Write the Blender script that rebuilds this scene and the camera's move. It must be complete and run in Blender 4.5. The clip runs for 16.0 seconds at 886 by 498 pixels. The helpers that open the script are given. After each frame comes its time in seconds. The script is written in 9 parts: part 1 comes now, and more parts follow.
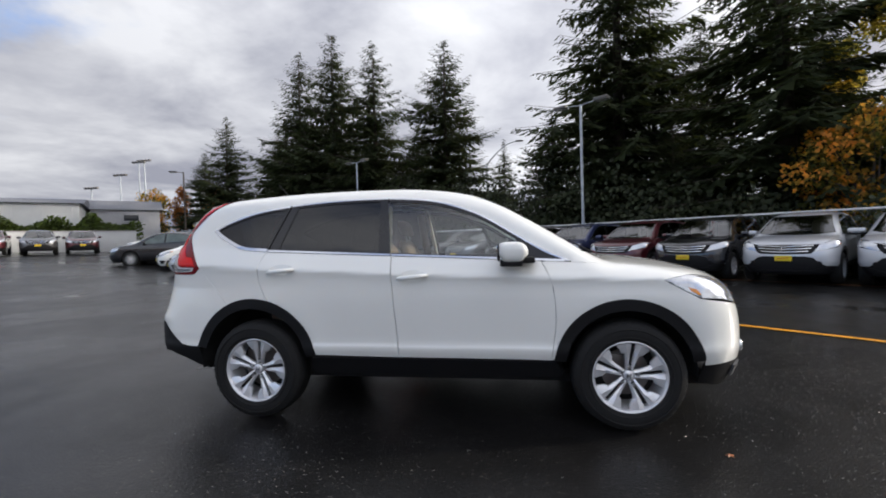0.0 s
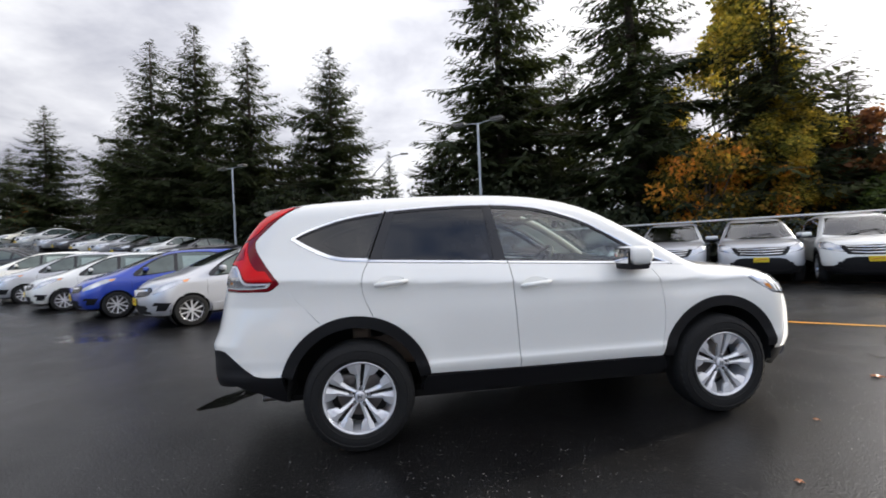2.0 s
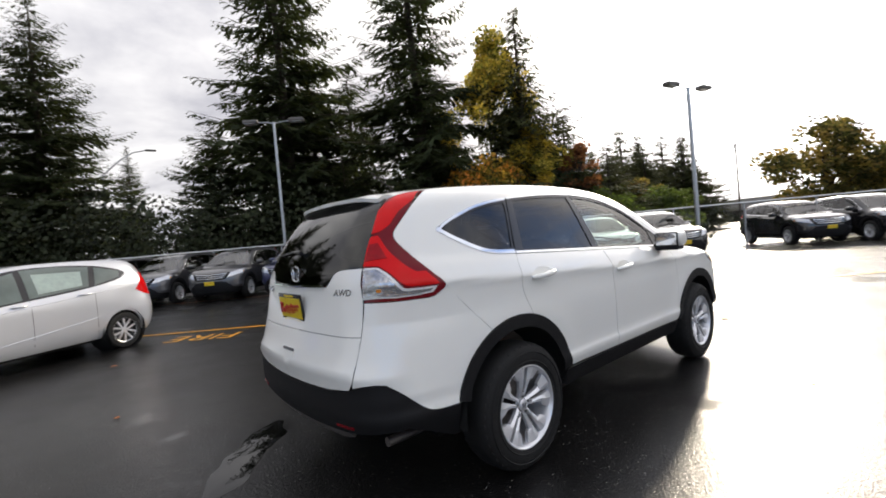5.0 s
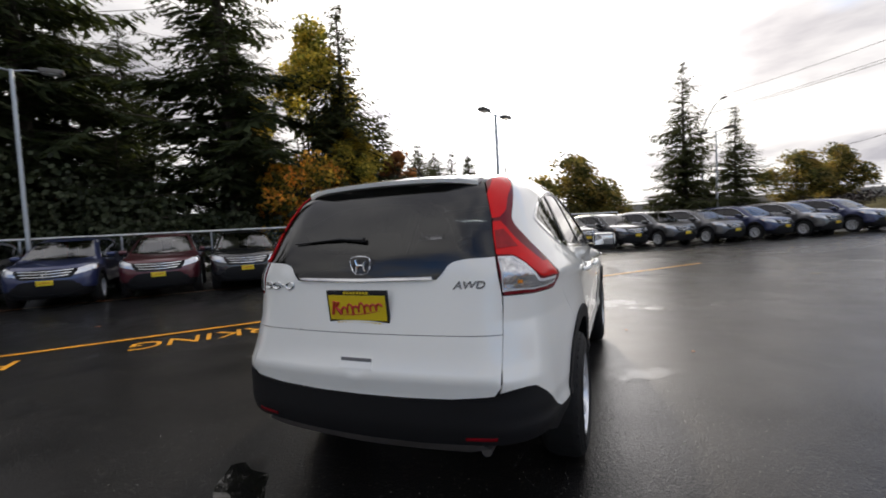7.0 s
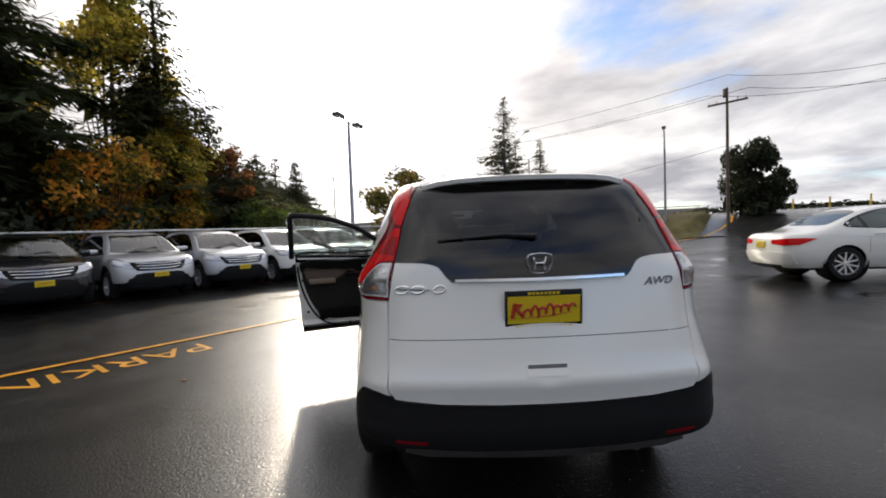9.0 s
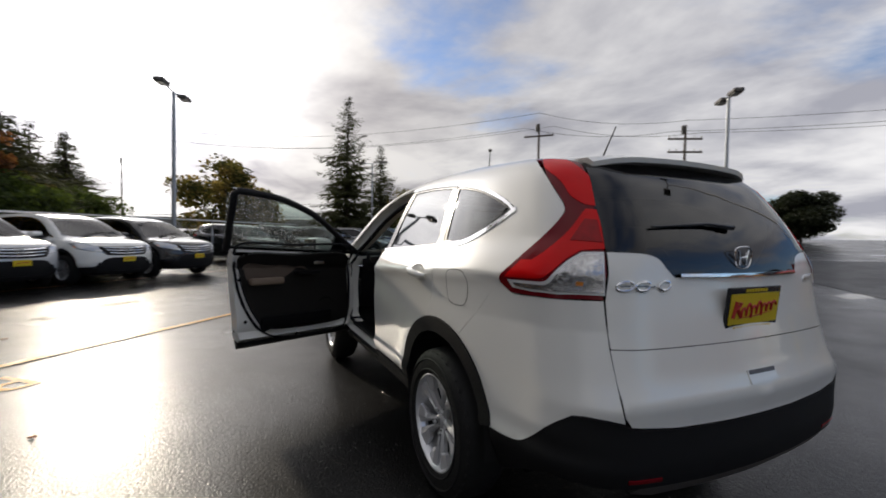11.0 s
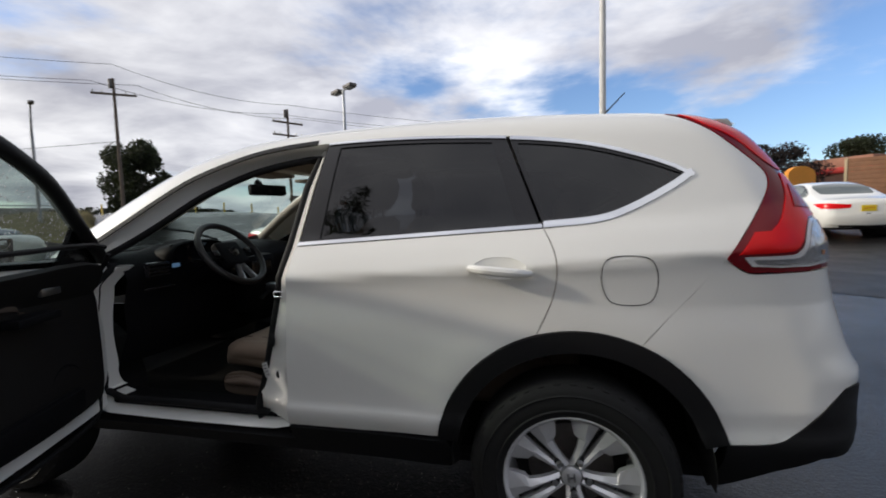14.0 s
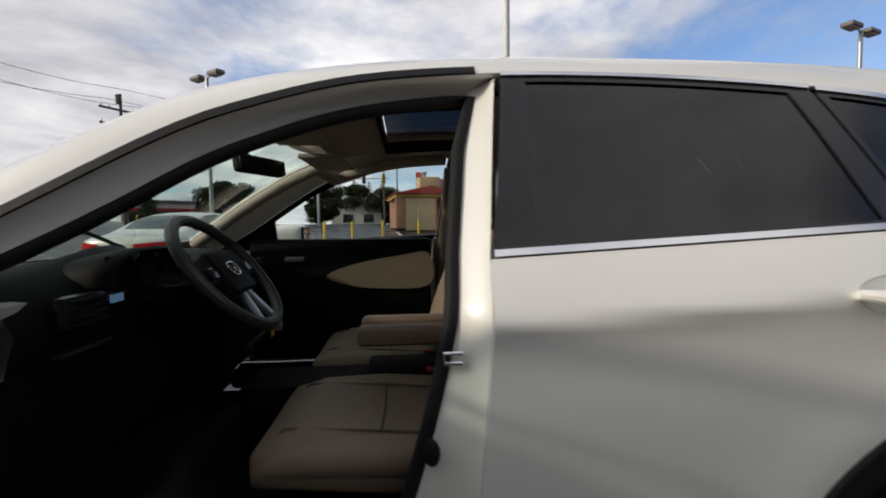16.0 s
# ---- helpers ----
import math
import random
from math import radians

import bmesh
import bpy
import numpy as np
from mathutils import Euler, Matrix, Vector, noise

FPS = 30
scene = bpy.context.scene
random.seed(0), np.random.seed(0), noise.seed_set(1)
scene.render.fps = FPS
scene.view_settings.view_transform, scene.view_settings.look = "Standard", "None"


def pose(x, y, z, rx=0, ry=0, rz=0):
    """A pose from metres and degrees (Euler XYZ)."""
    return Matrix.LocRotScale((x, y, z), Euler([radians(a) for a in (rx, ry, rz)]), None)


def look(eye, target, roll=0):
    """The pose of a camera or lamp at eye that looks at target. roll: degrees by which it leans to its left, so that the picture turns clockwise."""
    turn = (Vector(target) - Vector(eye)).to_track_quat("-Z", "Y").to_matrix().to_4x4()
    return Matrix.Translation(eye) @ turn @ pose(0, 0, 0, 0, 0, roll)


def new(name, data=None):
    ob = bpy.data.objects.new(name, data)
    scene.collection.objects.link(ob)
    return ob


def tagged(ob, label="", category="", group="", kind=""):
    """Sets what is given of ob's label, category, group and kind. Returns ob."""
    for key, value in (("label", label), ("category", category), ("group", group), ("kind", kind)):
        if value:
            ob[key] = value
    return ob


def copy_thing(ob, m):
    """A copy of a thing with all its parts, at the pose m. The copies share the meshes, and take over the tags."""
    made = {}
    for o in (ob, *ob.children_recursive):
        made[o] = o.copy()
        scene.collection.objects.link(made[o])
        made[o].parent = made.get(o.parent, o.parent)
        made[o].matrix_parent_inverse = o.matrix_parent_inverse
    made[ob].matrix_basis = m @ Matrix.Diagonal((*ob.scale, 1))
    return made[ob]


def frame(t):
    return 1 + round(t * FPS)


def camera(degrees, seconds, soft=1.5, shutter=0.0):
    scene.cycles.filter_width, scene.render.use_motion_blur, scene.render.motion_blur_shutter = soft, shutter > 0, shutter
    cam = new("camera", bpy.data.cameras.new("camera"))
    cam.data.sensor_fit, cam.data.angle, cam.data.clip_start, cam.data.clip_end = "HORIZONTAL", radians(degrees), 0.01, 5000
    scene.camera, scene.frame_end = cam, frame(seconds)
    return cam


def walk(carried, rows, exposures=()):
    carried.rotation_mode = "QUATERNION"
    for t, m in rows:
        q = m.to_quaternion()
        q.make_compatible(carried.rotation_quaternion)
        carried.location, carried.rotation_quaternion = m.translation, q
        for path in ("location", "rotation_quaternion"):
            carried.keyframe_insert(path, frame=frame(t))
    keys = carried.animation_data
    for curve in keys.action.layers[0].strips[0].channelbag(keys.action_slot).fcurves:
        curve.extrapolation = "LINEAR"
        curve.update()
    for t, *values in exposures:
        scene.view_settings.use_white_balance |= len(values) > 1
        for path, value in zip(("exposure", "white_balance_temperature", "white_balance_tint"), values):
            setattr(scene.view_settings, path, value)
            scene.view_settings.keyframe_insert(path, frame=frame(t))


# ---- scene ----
cam = camera(91.6, 16.0, 1.8, 0.35)
PATH = [
    (0, (0.581, -3.754, 1.269), (0.260, -1.781, 1.224), -1.79),
    (0.5, (0.134, -3.794, 1.254), (-0.041, -1.803, 1.195), -3.99),
    (1, (-0.279, -3.778, 1.272), (-0.270, -1.779, 1.224), -4.19),
    (1.5, (-0.697, -3.742, 1.290), (-0.563, -1.747, 1.277), -2.80),
    (2, (-1.125, -3.676, 1.297), (-0.836, -1.697, 1.284), -2.61),
    (2.5, (-1.511, -3.554, 1.291), (-1.043, -1.610, 1.239), -2.84),
    (3, (-1.887, -3.408, 1.310), (-1.233, -1.518, 1.284), -3.76),
    (3.5, (-2.236, -3.237, 1.315), (-1.404, -1.418, 1.293), -4.49),
    (3.7, (-2.375, -3.151, 1.326), (-1.478, -1.364, 1.303), -4.99),
    (5.8, (-3.503, -1.996, 1.330), (-1.977, -0.703, 1.293), -3.10),
    (6, (-3.580, -1.870, 1.331), (-1.996, -0.650, 1.297), -2.60),
    (6.5, (-3.743, -1.498, 1.347), (-2.023, -0.480, 1.280), -2.60),
    (7, (-3.888, -1.121, 1.356), (-2.042, -0.357, 1.264), -3.10),
    (7.5, (-3.985, -0.733, 1.355), (-2.064, -0.182, 1.275), -5.20),
    (8, (-4.032, -0.345, 1.376), (-2.068, 0.031, 1.324), -3.50),
    (8.5, (-4.048, 0.050, 1.378), (-2.055, 0.205, 1.312), -3.30),
    (9, (-4.004, 0.456, 1.354), (-2.006, 0.403, 1.276), -2.10),
    (9.2, (-3.954, 0.611, 1.349), (-1.959, 0.512, 1.247), -0.70),
    (11.3, (-3.039, 1.904, 1.253), (-1.325, 0.875, 1.188), -0.55),
    (11.5, (-2.925, 1.983, 1.242), (-1.285, 0.841, 1.161), -1.44),
    (12, (-2.609, 2.143, 1.231), (-1.157, 0.773, 1.104), 0.11),
    (12.5, (-2.281, 2.261, 1.253), (-1.083, 0.666, 1.117), -0.75),
    (13, (-1.931, 2.320, 1.261), (-1.020, 0.545, 1.121), -1.81),
    (13.5, (-1.579, 2.354, 1.265), (-0.908, 0.475, 1.119), -0.77),
    (14, (-1.211, 2.338, 1.267), (-0.754, 0.397, 1.113), -1.63),
    (14.5, (-0.860, 2.247, 1.273), (-0.601, 0.271, 1.105), -2.24),
    (15, (-0.549, 2.099, 1.276), (-0.458, 0.105, 1.148), -2.32),
    (15.5, (-0.301, 1.906, 1.264), (-0.372, -0.087, 1.104), -2.03),
    (16, (-0.100, 1.653, 1.227), (-0.274, -0.337, 1.119), -0.50),
]
EXPOSURE = [(0, 0.40, 6500, 10), (2, 0.70, 6600, 10), (3.5, 0.95, 7000, 10), (6, 0.36, 6900, 10), (7.5, 0.30, 6900, 10), (9, 0.14, 6900, 10), (11.5, -0.44, 6750, 10), (13.5, -0.02, 6550, 10), (16, -0.14, 6850, 10)]
walk(cam, [(t, look(eye, target, roll)) for t, eye, target, roll in PATH], EXPOSURE)

# ---------------------------------------------------------------- light
SUN_AZ, SUN_EL = 13.5, 21.5            # degrees, from +x towards +y
sun_way = Vector((math.cos(radians(SUN_AZ)) * math.cos(radians(SUN_EL)),
                  math.sin(radians(SUN_AZ)) * math.cos(radians(SUN_EL)),
                  math.sin(radians(SUN_EL))))
sun_data = bpy.data.lights.new("sun", "SUN")
sun_data.energy, sun_data.angle, sun_data.color = 2.1, radians(2.4), (1.0, 0.90, 0.74)
sun = new("sun", sun_data)
sun.matrix_world = look(sun_way * 60, (0, 0, 0))


def build_world():
    w = bpy.data.worlds.new("cloudy_sky")
    scene.world = w
    w.use_nodes = True
    nt = w.node_tree
    nt.nodes.clear()
    n, l = nt.nodes.new, nt.links.new
    out, bg = n("ShaderNodeOutputWorld"), n("ShaderNodeBackground")
    sky = n("ShaderNodeTexSky")
    sky.sky_type, sky.sun_disc = "NISHITA", False
    sky.sun_elevation, sky.sun_rotation = radians(SUN_EL), radians(90 - SUN_AZ)
    sky.air_density, sky.dust_density, sky.ozone_density = 1.0, 0.6, 2.0
    co = n("ShaderNodeTexCoord")
    sep = n("ShaderNodeSeparateXYZ")
    l(co.outputs["Generated"], sep.inputs[0])

    def math_node(op, a, b=0.0, clamp=False):
        m = n("ShaderNodeMath")
        m.operation, m.use_clamp = op, clamp
        for i, v in enumerate((a, b)):
            if isinstance(v, (int, float)):
                m.inputs[i].default_value = v
            else:
                l(v, m.inputs[i])
        return m.outputs[0]

    # the flat cloud deck: directions projected onto a layer overhead
    up = math_node("ADD", math_node("MAXIMUM", sep.outputs[2], 0.0), 0.16)
    px, py = math_node("DIVIDE", sep.outputs[0], up), math_node("DIVIDE", sep.outputs[1], up)
    deck = n("ShaderNodeCombineXYZ")
    l(px, deck.inputs[0])
    l(py, deck.inputs[1])

    def cloud(scale, detail, rough, offset):
        mp = n("ShaderNodeMapping")
        mp.inputs["Location"].default_value = offset
        l(deck.outputs[0], mp.inputs[0])
        t = n("ShaderNodeTexNoise")
        t.inputs["Scale"].default_value, t.inputs["Detail"].default_value = scale, detail
        t.inputs["Roughness"].default_value, t.inputs["Distortion"].default_value = rough, 0.25
        l(mp.outputs[0], t.inputs["Vector"])
        return t.outputs["Fac"]

    cover, body = cloud(0.62, 7.0, 0.56, (3.1, 1.7, 0.0)), cloud(1.15, 8.0, 0.55, (7.3, 2.2, 1.0))
    # clearer sky to the south (-y), thicker towards the sun
    lean = math_node("ADD", math_node("MULTIPLY", sep.outputs[1], 0.05), math_node("MULTIPLY", math_node("MAXIMUM", sep.outputs[1], 0.0), 0.09))
    cov = math_node("ADD", cover, math_node("ADD", lean, math_node("MULTIPLY", sep.outputs[0], 0.05)))
    mask = n("ShaderNodeMapRange")
    mask.inputs["From Min"].default_value, mask.inputs["From Max"].default_value = 0.30, 0.455
    mask.interpolation_type = "SMOOTHSTEP"
    rent = n("ShaderNodeVectorMath")
    rent.operation = "DOT_PRODUCT"
    l(co.outputs["Generated"], rent.inputs[0])
    rent.inputs[1].default_value = Vector((-0.36, -0.92, 0.16)).normalized()
    clear_south = math_node("MULTIPLY", math_node("POWER", math_node("MAXIMUM", rent.outputs["Value"], 0.0), 14.0), -0.20)
    cov = math_node("ADD", cov, clear_south)
    gap = n("ShaderNodeVectorMath")
    gap.operation = "DOT_PRODUCT"
    l(co.outputs["Generated"], gap.inputs[0])
    gap.inputs[1].default_value = Vector((0.83, -0.37, 0.43)).normalized()
    cov = math_node("ADD", cov, math_node("MULTIPLY", math_node("POWER", math_node("MAXIMUM", gap.outputs["Value"], 0.0), 45.0), -0.17))
    l(cov, mask.inputs["Value"])
    shade = n("ShaderNodeValToRGB")
    shade.color_ramp.elements[0].position, shade.color_ramp.elements[0].color = 0.36, (0.375, 0.39, 0.465, 1)
    shade.color_ramp.elements[1].position, shade.color_ramp.elements[1].color = 0.63, (0.84, 0.855, 0.90, 1)
    l(body, shade.inputs["Fac"])
    # the veil of bright cloud round the hidden sun
    dot = n("ShaderNodeVectorMath")
    dot.operation = "DOT_PRODUCT"
    l(co.outputs["Generated"], dot.inputs[0])
    dot.inputs[1].default_value = sun_way
    near = math_node("MAXIMUM", dot.outputs["Value"], 0.0)
    wide = math_node("MULTIPLY", math_node("POWER", near, 6.0), 0.75)
    core = math_node("MULTIPLY", math_node("POWER", near, 36.0), 6.5)
    south = math_node("MULTIPLY", math_node("POWER", math_node("MAXIMUM", math_node("MULTIPLY", sep.outputs[1], -1.0), 0.0), 2.0), 0.54)
    west = math_node("MULTIPLY", math_node("MAXIMUM", math_node("MULTIPLY", sep.outputs[0], -1.0), 0.0), -0.26)
    south = math_node("ADD", south, west)
    zen = math_node("MULTIPLY", math_node("POWER", math_node("MAXIMUM", sep.outputs[2], 0.0), 2.0), 0.50)
    glow = math_node("ADD", math_node("ADD", math_node("ADD", wide, core), math_node("ADD", south, zen)), 0.88)
    lit = n("ShaderNodeVectorMath")
    lit.operation = "SCALE"
    l(shade.outputs["Color"], lit.inputs[0])
    l(glow, lit.inputs["Scale"])
    # thin cloud round the sun is warmer
    tint = n("ShaderNodeVectorMath")
    tint.operation = "SCALE"
    tint.inputs[0].default_value = (0.16, 0.06, -0.09)
    l(wide, tint.inputs["Scale"])
    warm = n("ShaderNodeVectorMath")
    warm.operation = "ADD"
    l(lit.outputs[0], warm.inputs[0])
    l(tint.outputs[0], warm.inputs[1])
    blue = n("ShaderNodeVectorMath")
    blue.operation = "MULTIPLY"
    l(sky.outputs["Color"], blue.inputs[0])
    blue.inputs[1].default_value = (0.136, 0.152, 0.186)
    mix = n("ShaderNodeMix")
    mix.data_type = "RGBA"
    l(mask.outputs["Result"], mix.inputs["Factor"])
    l(blue.outputs[0], mix.inputs[6])
    l(warm.outputs[0], mix.inputs[7])
    l(mix.outputs[2], bg.inputs["Color"])
    bg.inputs["Strength"].default_value = 1.0
    l(bg.outputs[0], out.inputs[0])


build_world()

# ---------------------------------------------------------------- materials


def mat(name, color, rough=0.5, metal=0.0, var=0.0, scale=20.0, bump=0.0, bscale=200.0, coat=0.0, emit=None,
        spec=0.5, island=0.0, rvar=0.0, sheen=0.0, thin=0.0):
    """A principled material; var: colour variation at two scales, bump: fine relief, island: variation per loose piece."""
    m = bpy.data.materials.new(name)
    m.use_nodes = True
    nt = m.node_tree
    n, l = nt.nodes.new, nt.links.new
    p = nt.nodes["Principled BSDF"]
    p.inputs["Base Color"].default_value = (*color, 1)
    p.inputs["Roughness"].default_value, p.inputs["Metallic"].default_value = rough, metal
    p.inputs["Coat Weight"].default_value, p.inputs["Coat Roughness"].default_value = coat, 0.04
    p.inputs["Specular IOR Level"].default_value = spec
    if sheen:
        p.inputs["Sheen Weight"].default_value = sheen
    if emit:
        p.inputs["Emission Color"].default_value, p.inputs["Emission Strength"].default_value = (*emit[:3], 1), emit[3]
    if not (var or bump or island or rvar):
        return m
    co = n("ShaderNodeTexCoord")
    if var or rvar:
        big, small = n("ShaderNodeTexNoise"), n("ShaderNodeTexNoise")
        for t, s in ((big, scale * 0.12), (small, scale)):
            t.inputs["Scale"].default_value, t.inputs["Detail"].default_value = s, 5.0
            l(co.outputs["Object"], t.inputs["Vector"])
        add = n("ShaderNodeMath")
        add.operation = "ADD"
        l(big.outputs["Fac"], add.inputs[0])
        l(small.outputs["Fac"], add.inputs[1])
        if var:
            rng = n("ShaderNodeMapRange")
            rng.inputs["From Min"].default_value, rng.inputs["From Max"].default_value = 0.6, 1.4
            rng.inputs["To Min"].default_value, rng.inputs["To Max"].default_value = 1 - var, 1 + var
            l(add.outputs[0], rng.inputs["Value"])
            col = n("ShaderNodeVectorMath")
            col.operation = "SCALE"
            col.inputs[0].default_value = color
            l(rng.outputs["Result"], col.inputs["Scale"])
            last = col.outputs[0]
            if island:
                geo = n("ShaderNodeNewGeometry")
                r2 = n("ShaderNodeMapRange")
                r2.inputs["To Min"].default_value, r2.inputs["To Max"].default_value = 1 - island, 1 + island
                l(geo.outputs["Random Per Island"], r2.inputs["Value"])
                c2 = n("ShaderNodeVectorMath")
                c2.operation = "SCALE"
                l(last, c2.inputs[0])
                l(r2.outputs["Result"], c2.inputs["Scale"])
                last = c2.outputs[0]
            l(last, p.inputs["Base Color"])
        if rvar:
            r3 = n("ShaderNodeMapRange")
            r3.inputs["From Min"].default_value, r3.inputs["From Max"].default_value = 0.7, 1.3
            r3.inputs["To Min"].default_value, r3.inputs["To Max"].default_value = max(0.02, rough - rvar), rough + rvar
            l(add.outputs[0], r3.inputs["Value"])
            l(r3.outputs["Result"], p.inputs["Roughness"])
    if bump:
        bn, bp = n("ShaderNodeTexNoise"), n("ShaderNodeBump")
        bn.inputs["Scale"].default_value, bn.inputs["Detail"].default_value = bscale, 4.0
        l(co.outputs["Object"], bn.inputs["Vector"])
        bp.inputs["Strength"].default_value, bp.inputs["Distance"].default_value = bump, 0.01
        l(bn.outputs["Fac"], bp.inputs["Height"])
        l(bp.outputs["Normal"], p.inputs["Normal"])
    if thin:
        # a leaf: part of the light comes through it
        tl, mx = n("ShaderNodeBsdfTranslucent"), n("ShaderNodeMixShader")
        if p.inputs["Base Color"].links:
            warm = n("ShaderNodeVectorMath")
            warm.operation = "MULTIPLY"
            l(p.inputs["Base Color"].links[0].from_socket, warm.inputs[0])
            warm.inputs[1].default_value = (1.9, 1.9, 1.2)
            l(warm.outputs[0], tl.inputs["Color"])
        mx.inputs[0].default_value = thin
        l(p.outputs[0], mx.inputs[1])
        l(tl.outputs[0], mx.inputs[2])
        l(mx.outputs[0], nt.nodes["Material Output"].inputs["Surface"])
    return m


def autumn_leaves(name, green, gold, flame, share=0.5):
    """Leaves that turn clump by clump, from green through gold to orange."""
    m = mat(name, gold, 0.6, spec=0.3, var=0.35, scale=0.9, island=0.4, thin=0.65)
    nt = m.node_tree
    n, l = nt.nodes.new, nt.links.new
    co, t, geo = n("ShaderNodeTexCoord"), n("ShaderNodeTexNoise"), n("ShaderNodeNewGeometry")
    t.inputs["Scale"].default_value, t.inputs["Detail"].default_value = 0.75, 3.0
    l(co.outputs["Object"], t.inputs["Vector"])
    mx = n("ShaderNodeMath")
    mx.operation = "MULTIPLY_ADD"
    l(geo.outputs["Random Per Island"], mx.inputs[0])
    mx.inputs[1].default_value = 0.16
    l(t.outputs["Fac"], mx.inputs[2])
    rp = n("ShaderNodeValToRGB")
    rp.color_ramp.elements[0].position, rp.color_ramp.elements[0].color = share, (*green, 1)
    rp.color_ramp.elements[1].position, rp.color_ramp.elements[1].color = share + 0.20, (*flame, 1)
    e = rp.color_ramp.elements.new(share + 0.10)
    e.color = (*gold, 1)
    l(mx.outputs[0], rp.inputs["Fac"])
    for nd in nt.nodes:
        if nd.bl_idname == "ShaderNodeVectorMath" and nd.operation == "SCALE" and not nd.inputs[0].links:
            l(rp.outputs["Color"], nd.inputs[0])
    return m


def glass(name, tint, through_share=1.0, drops=False, base_gloss=0.05):
    """A thin pane: clear or tinted, with a glossy face by Fresnel; drops adds beads of rain."""
    m = bpy.data.materials.new(name)
    m.use_nodes = True
    nt = m.node_tree
    nt.nodes.clear()
    n, l = nt.nodes.new, nt.links.new
    out, mix = n("ShaderNodeOutputMaterial"), n("ShaderNodeMixShader")
    tr, gl, fr = n("ShaderNodeBsdfTransparent"), n("ShaderNodeBsdfGlossy"), n("ShaderNodeLayerWeight")
    tr.inputs["Color"].default_value = (*[c * through_share for c in tint], 1)
    gl.inputs["Roughness"].default_value = 0.02
    fr.inputs["Blend"].default_value = 0.5
    pw, ma = n("ShaderNodeMath"), n("ShaderNodeMath")
    pw.operation, pw.inputs[1].default_value = "POWER", 4.5
    ma.operation, ma.inputs[1].default_value, ma.inputs[2].default_value = "MULTIPLY_ADD", 1 - base_gloss, base_gloss
    l(fr.outputs["Facing"], pw.inputs[0])
    l(pw.outputs[0], ma.inputs[0])
    l(ma.outputs[0], mix.inputs[0])
    l(tr.outputs[0], mix.inputs[1])
    l(gl.outputs[0], mix.inputs[2])
    last = mix.outputs[0]
    if drops:
        co, vor = n("ShaderNodeTexCoord"), n("ShaderNodeTexVoronoi")
        vor.inputs["Scale"].default_value = 140.0
        vor.inputs["Randomness"].default_value = 1.0
        st = n("ShaderNodeMapping")
        st.inputs["Scale"].default_value = (1, 1, 0.62)
        l(co.outputs["Object"], st.inputs[0])
        l(st.outputs[0], vor.inputs["Vector"])
        size = n("ShaderNodeMapRange")
        size.inputs["To Min"].default_value, size.inputs["To Max"].default_value = -0.06, 0.42
        sepc = n("ShaderNodeSeparateColor")
        l(vor.outputs["Color"], sepc.inputs[0])
        l(sepc.outputs[0], size.inputs["Value"])
        less = n("ShaderNodeMath")
        less.operation = "LESS_THAN"
        l(vor.outputs["Distance"], less.inputs[0])
        l(size.outputs["Result"], less.inputs[1])
        bp = n("ShaderNodeBump")
        bp.inputs["Strength"].default_value, bp.inputs["Distance"].default_value = 1.0, 0.02
        bp.invert = True
        l(vor.outputs["Distance"], bp.inputs["Height"])
        bead = n("ShaderNodeBsdfPrincipled")
        bead.inputs["Base Color"].default_value = (0.92, 0.95, 0.95, 1)
        bead.inputs["Roughness"].default_value = 0.06
        bead.inputs["Transmission Weight"].default_value = 0.85
        bead.inputs["IOR"].default_value = 1.33
        l(bp.outputs[0], bead.inputs["Normal"])
        # a bead gathers light from all round
        milky, wetm = n("ShaderNodeBsdfTranslucent"), n("ShaderNodeMixShader")
        milky.inputs["Color"].default_value = (0.80, 0.84, 0.84, 1)
        l(bp.outputs[0], milky.inputs["Normal"])
        wetm.inputs[0].default_value = 0.10
        l(bead.outputs[0], wetm.inputs[1])
        l(milky.outputs[0], wetm.inputs[2])
        film = n("ShaderNodeMixShader")
        film.inputs[0].default_value = 0.03
        l(last, film.inputs[1])
        l(milky.outputs[0], film.inputs[2])
        m2 = n("ShaderNodeMixShader")
        l(less.outputs[0], m2.inputs[0])
        l(film.outputs[0], m2.inputs[1])
        l(wetm.outputs[0], m2.inputs[2])
        last = m2.outputs[0]
    l(last, out.inputs[0])
    return m


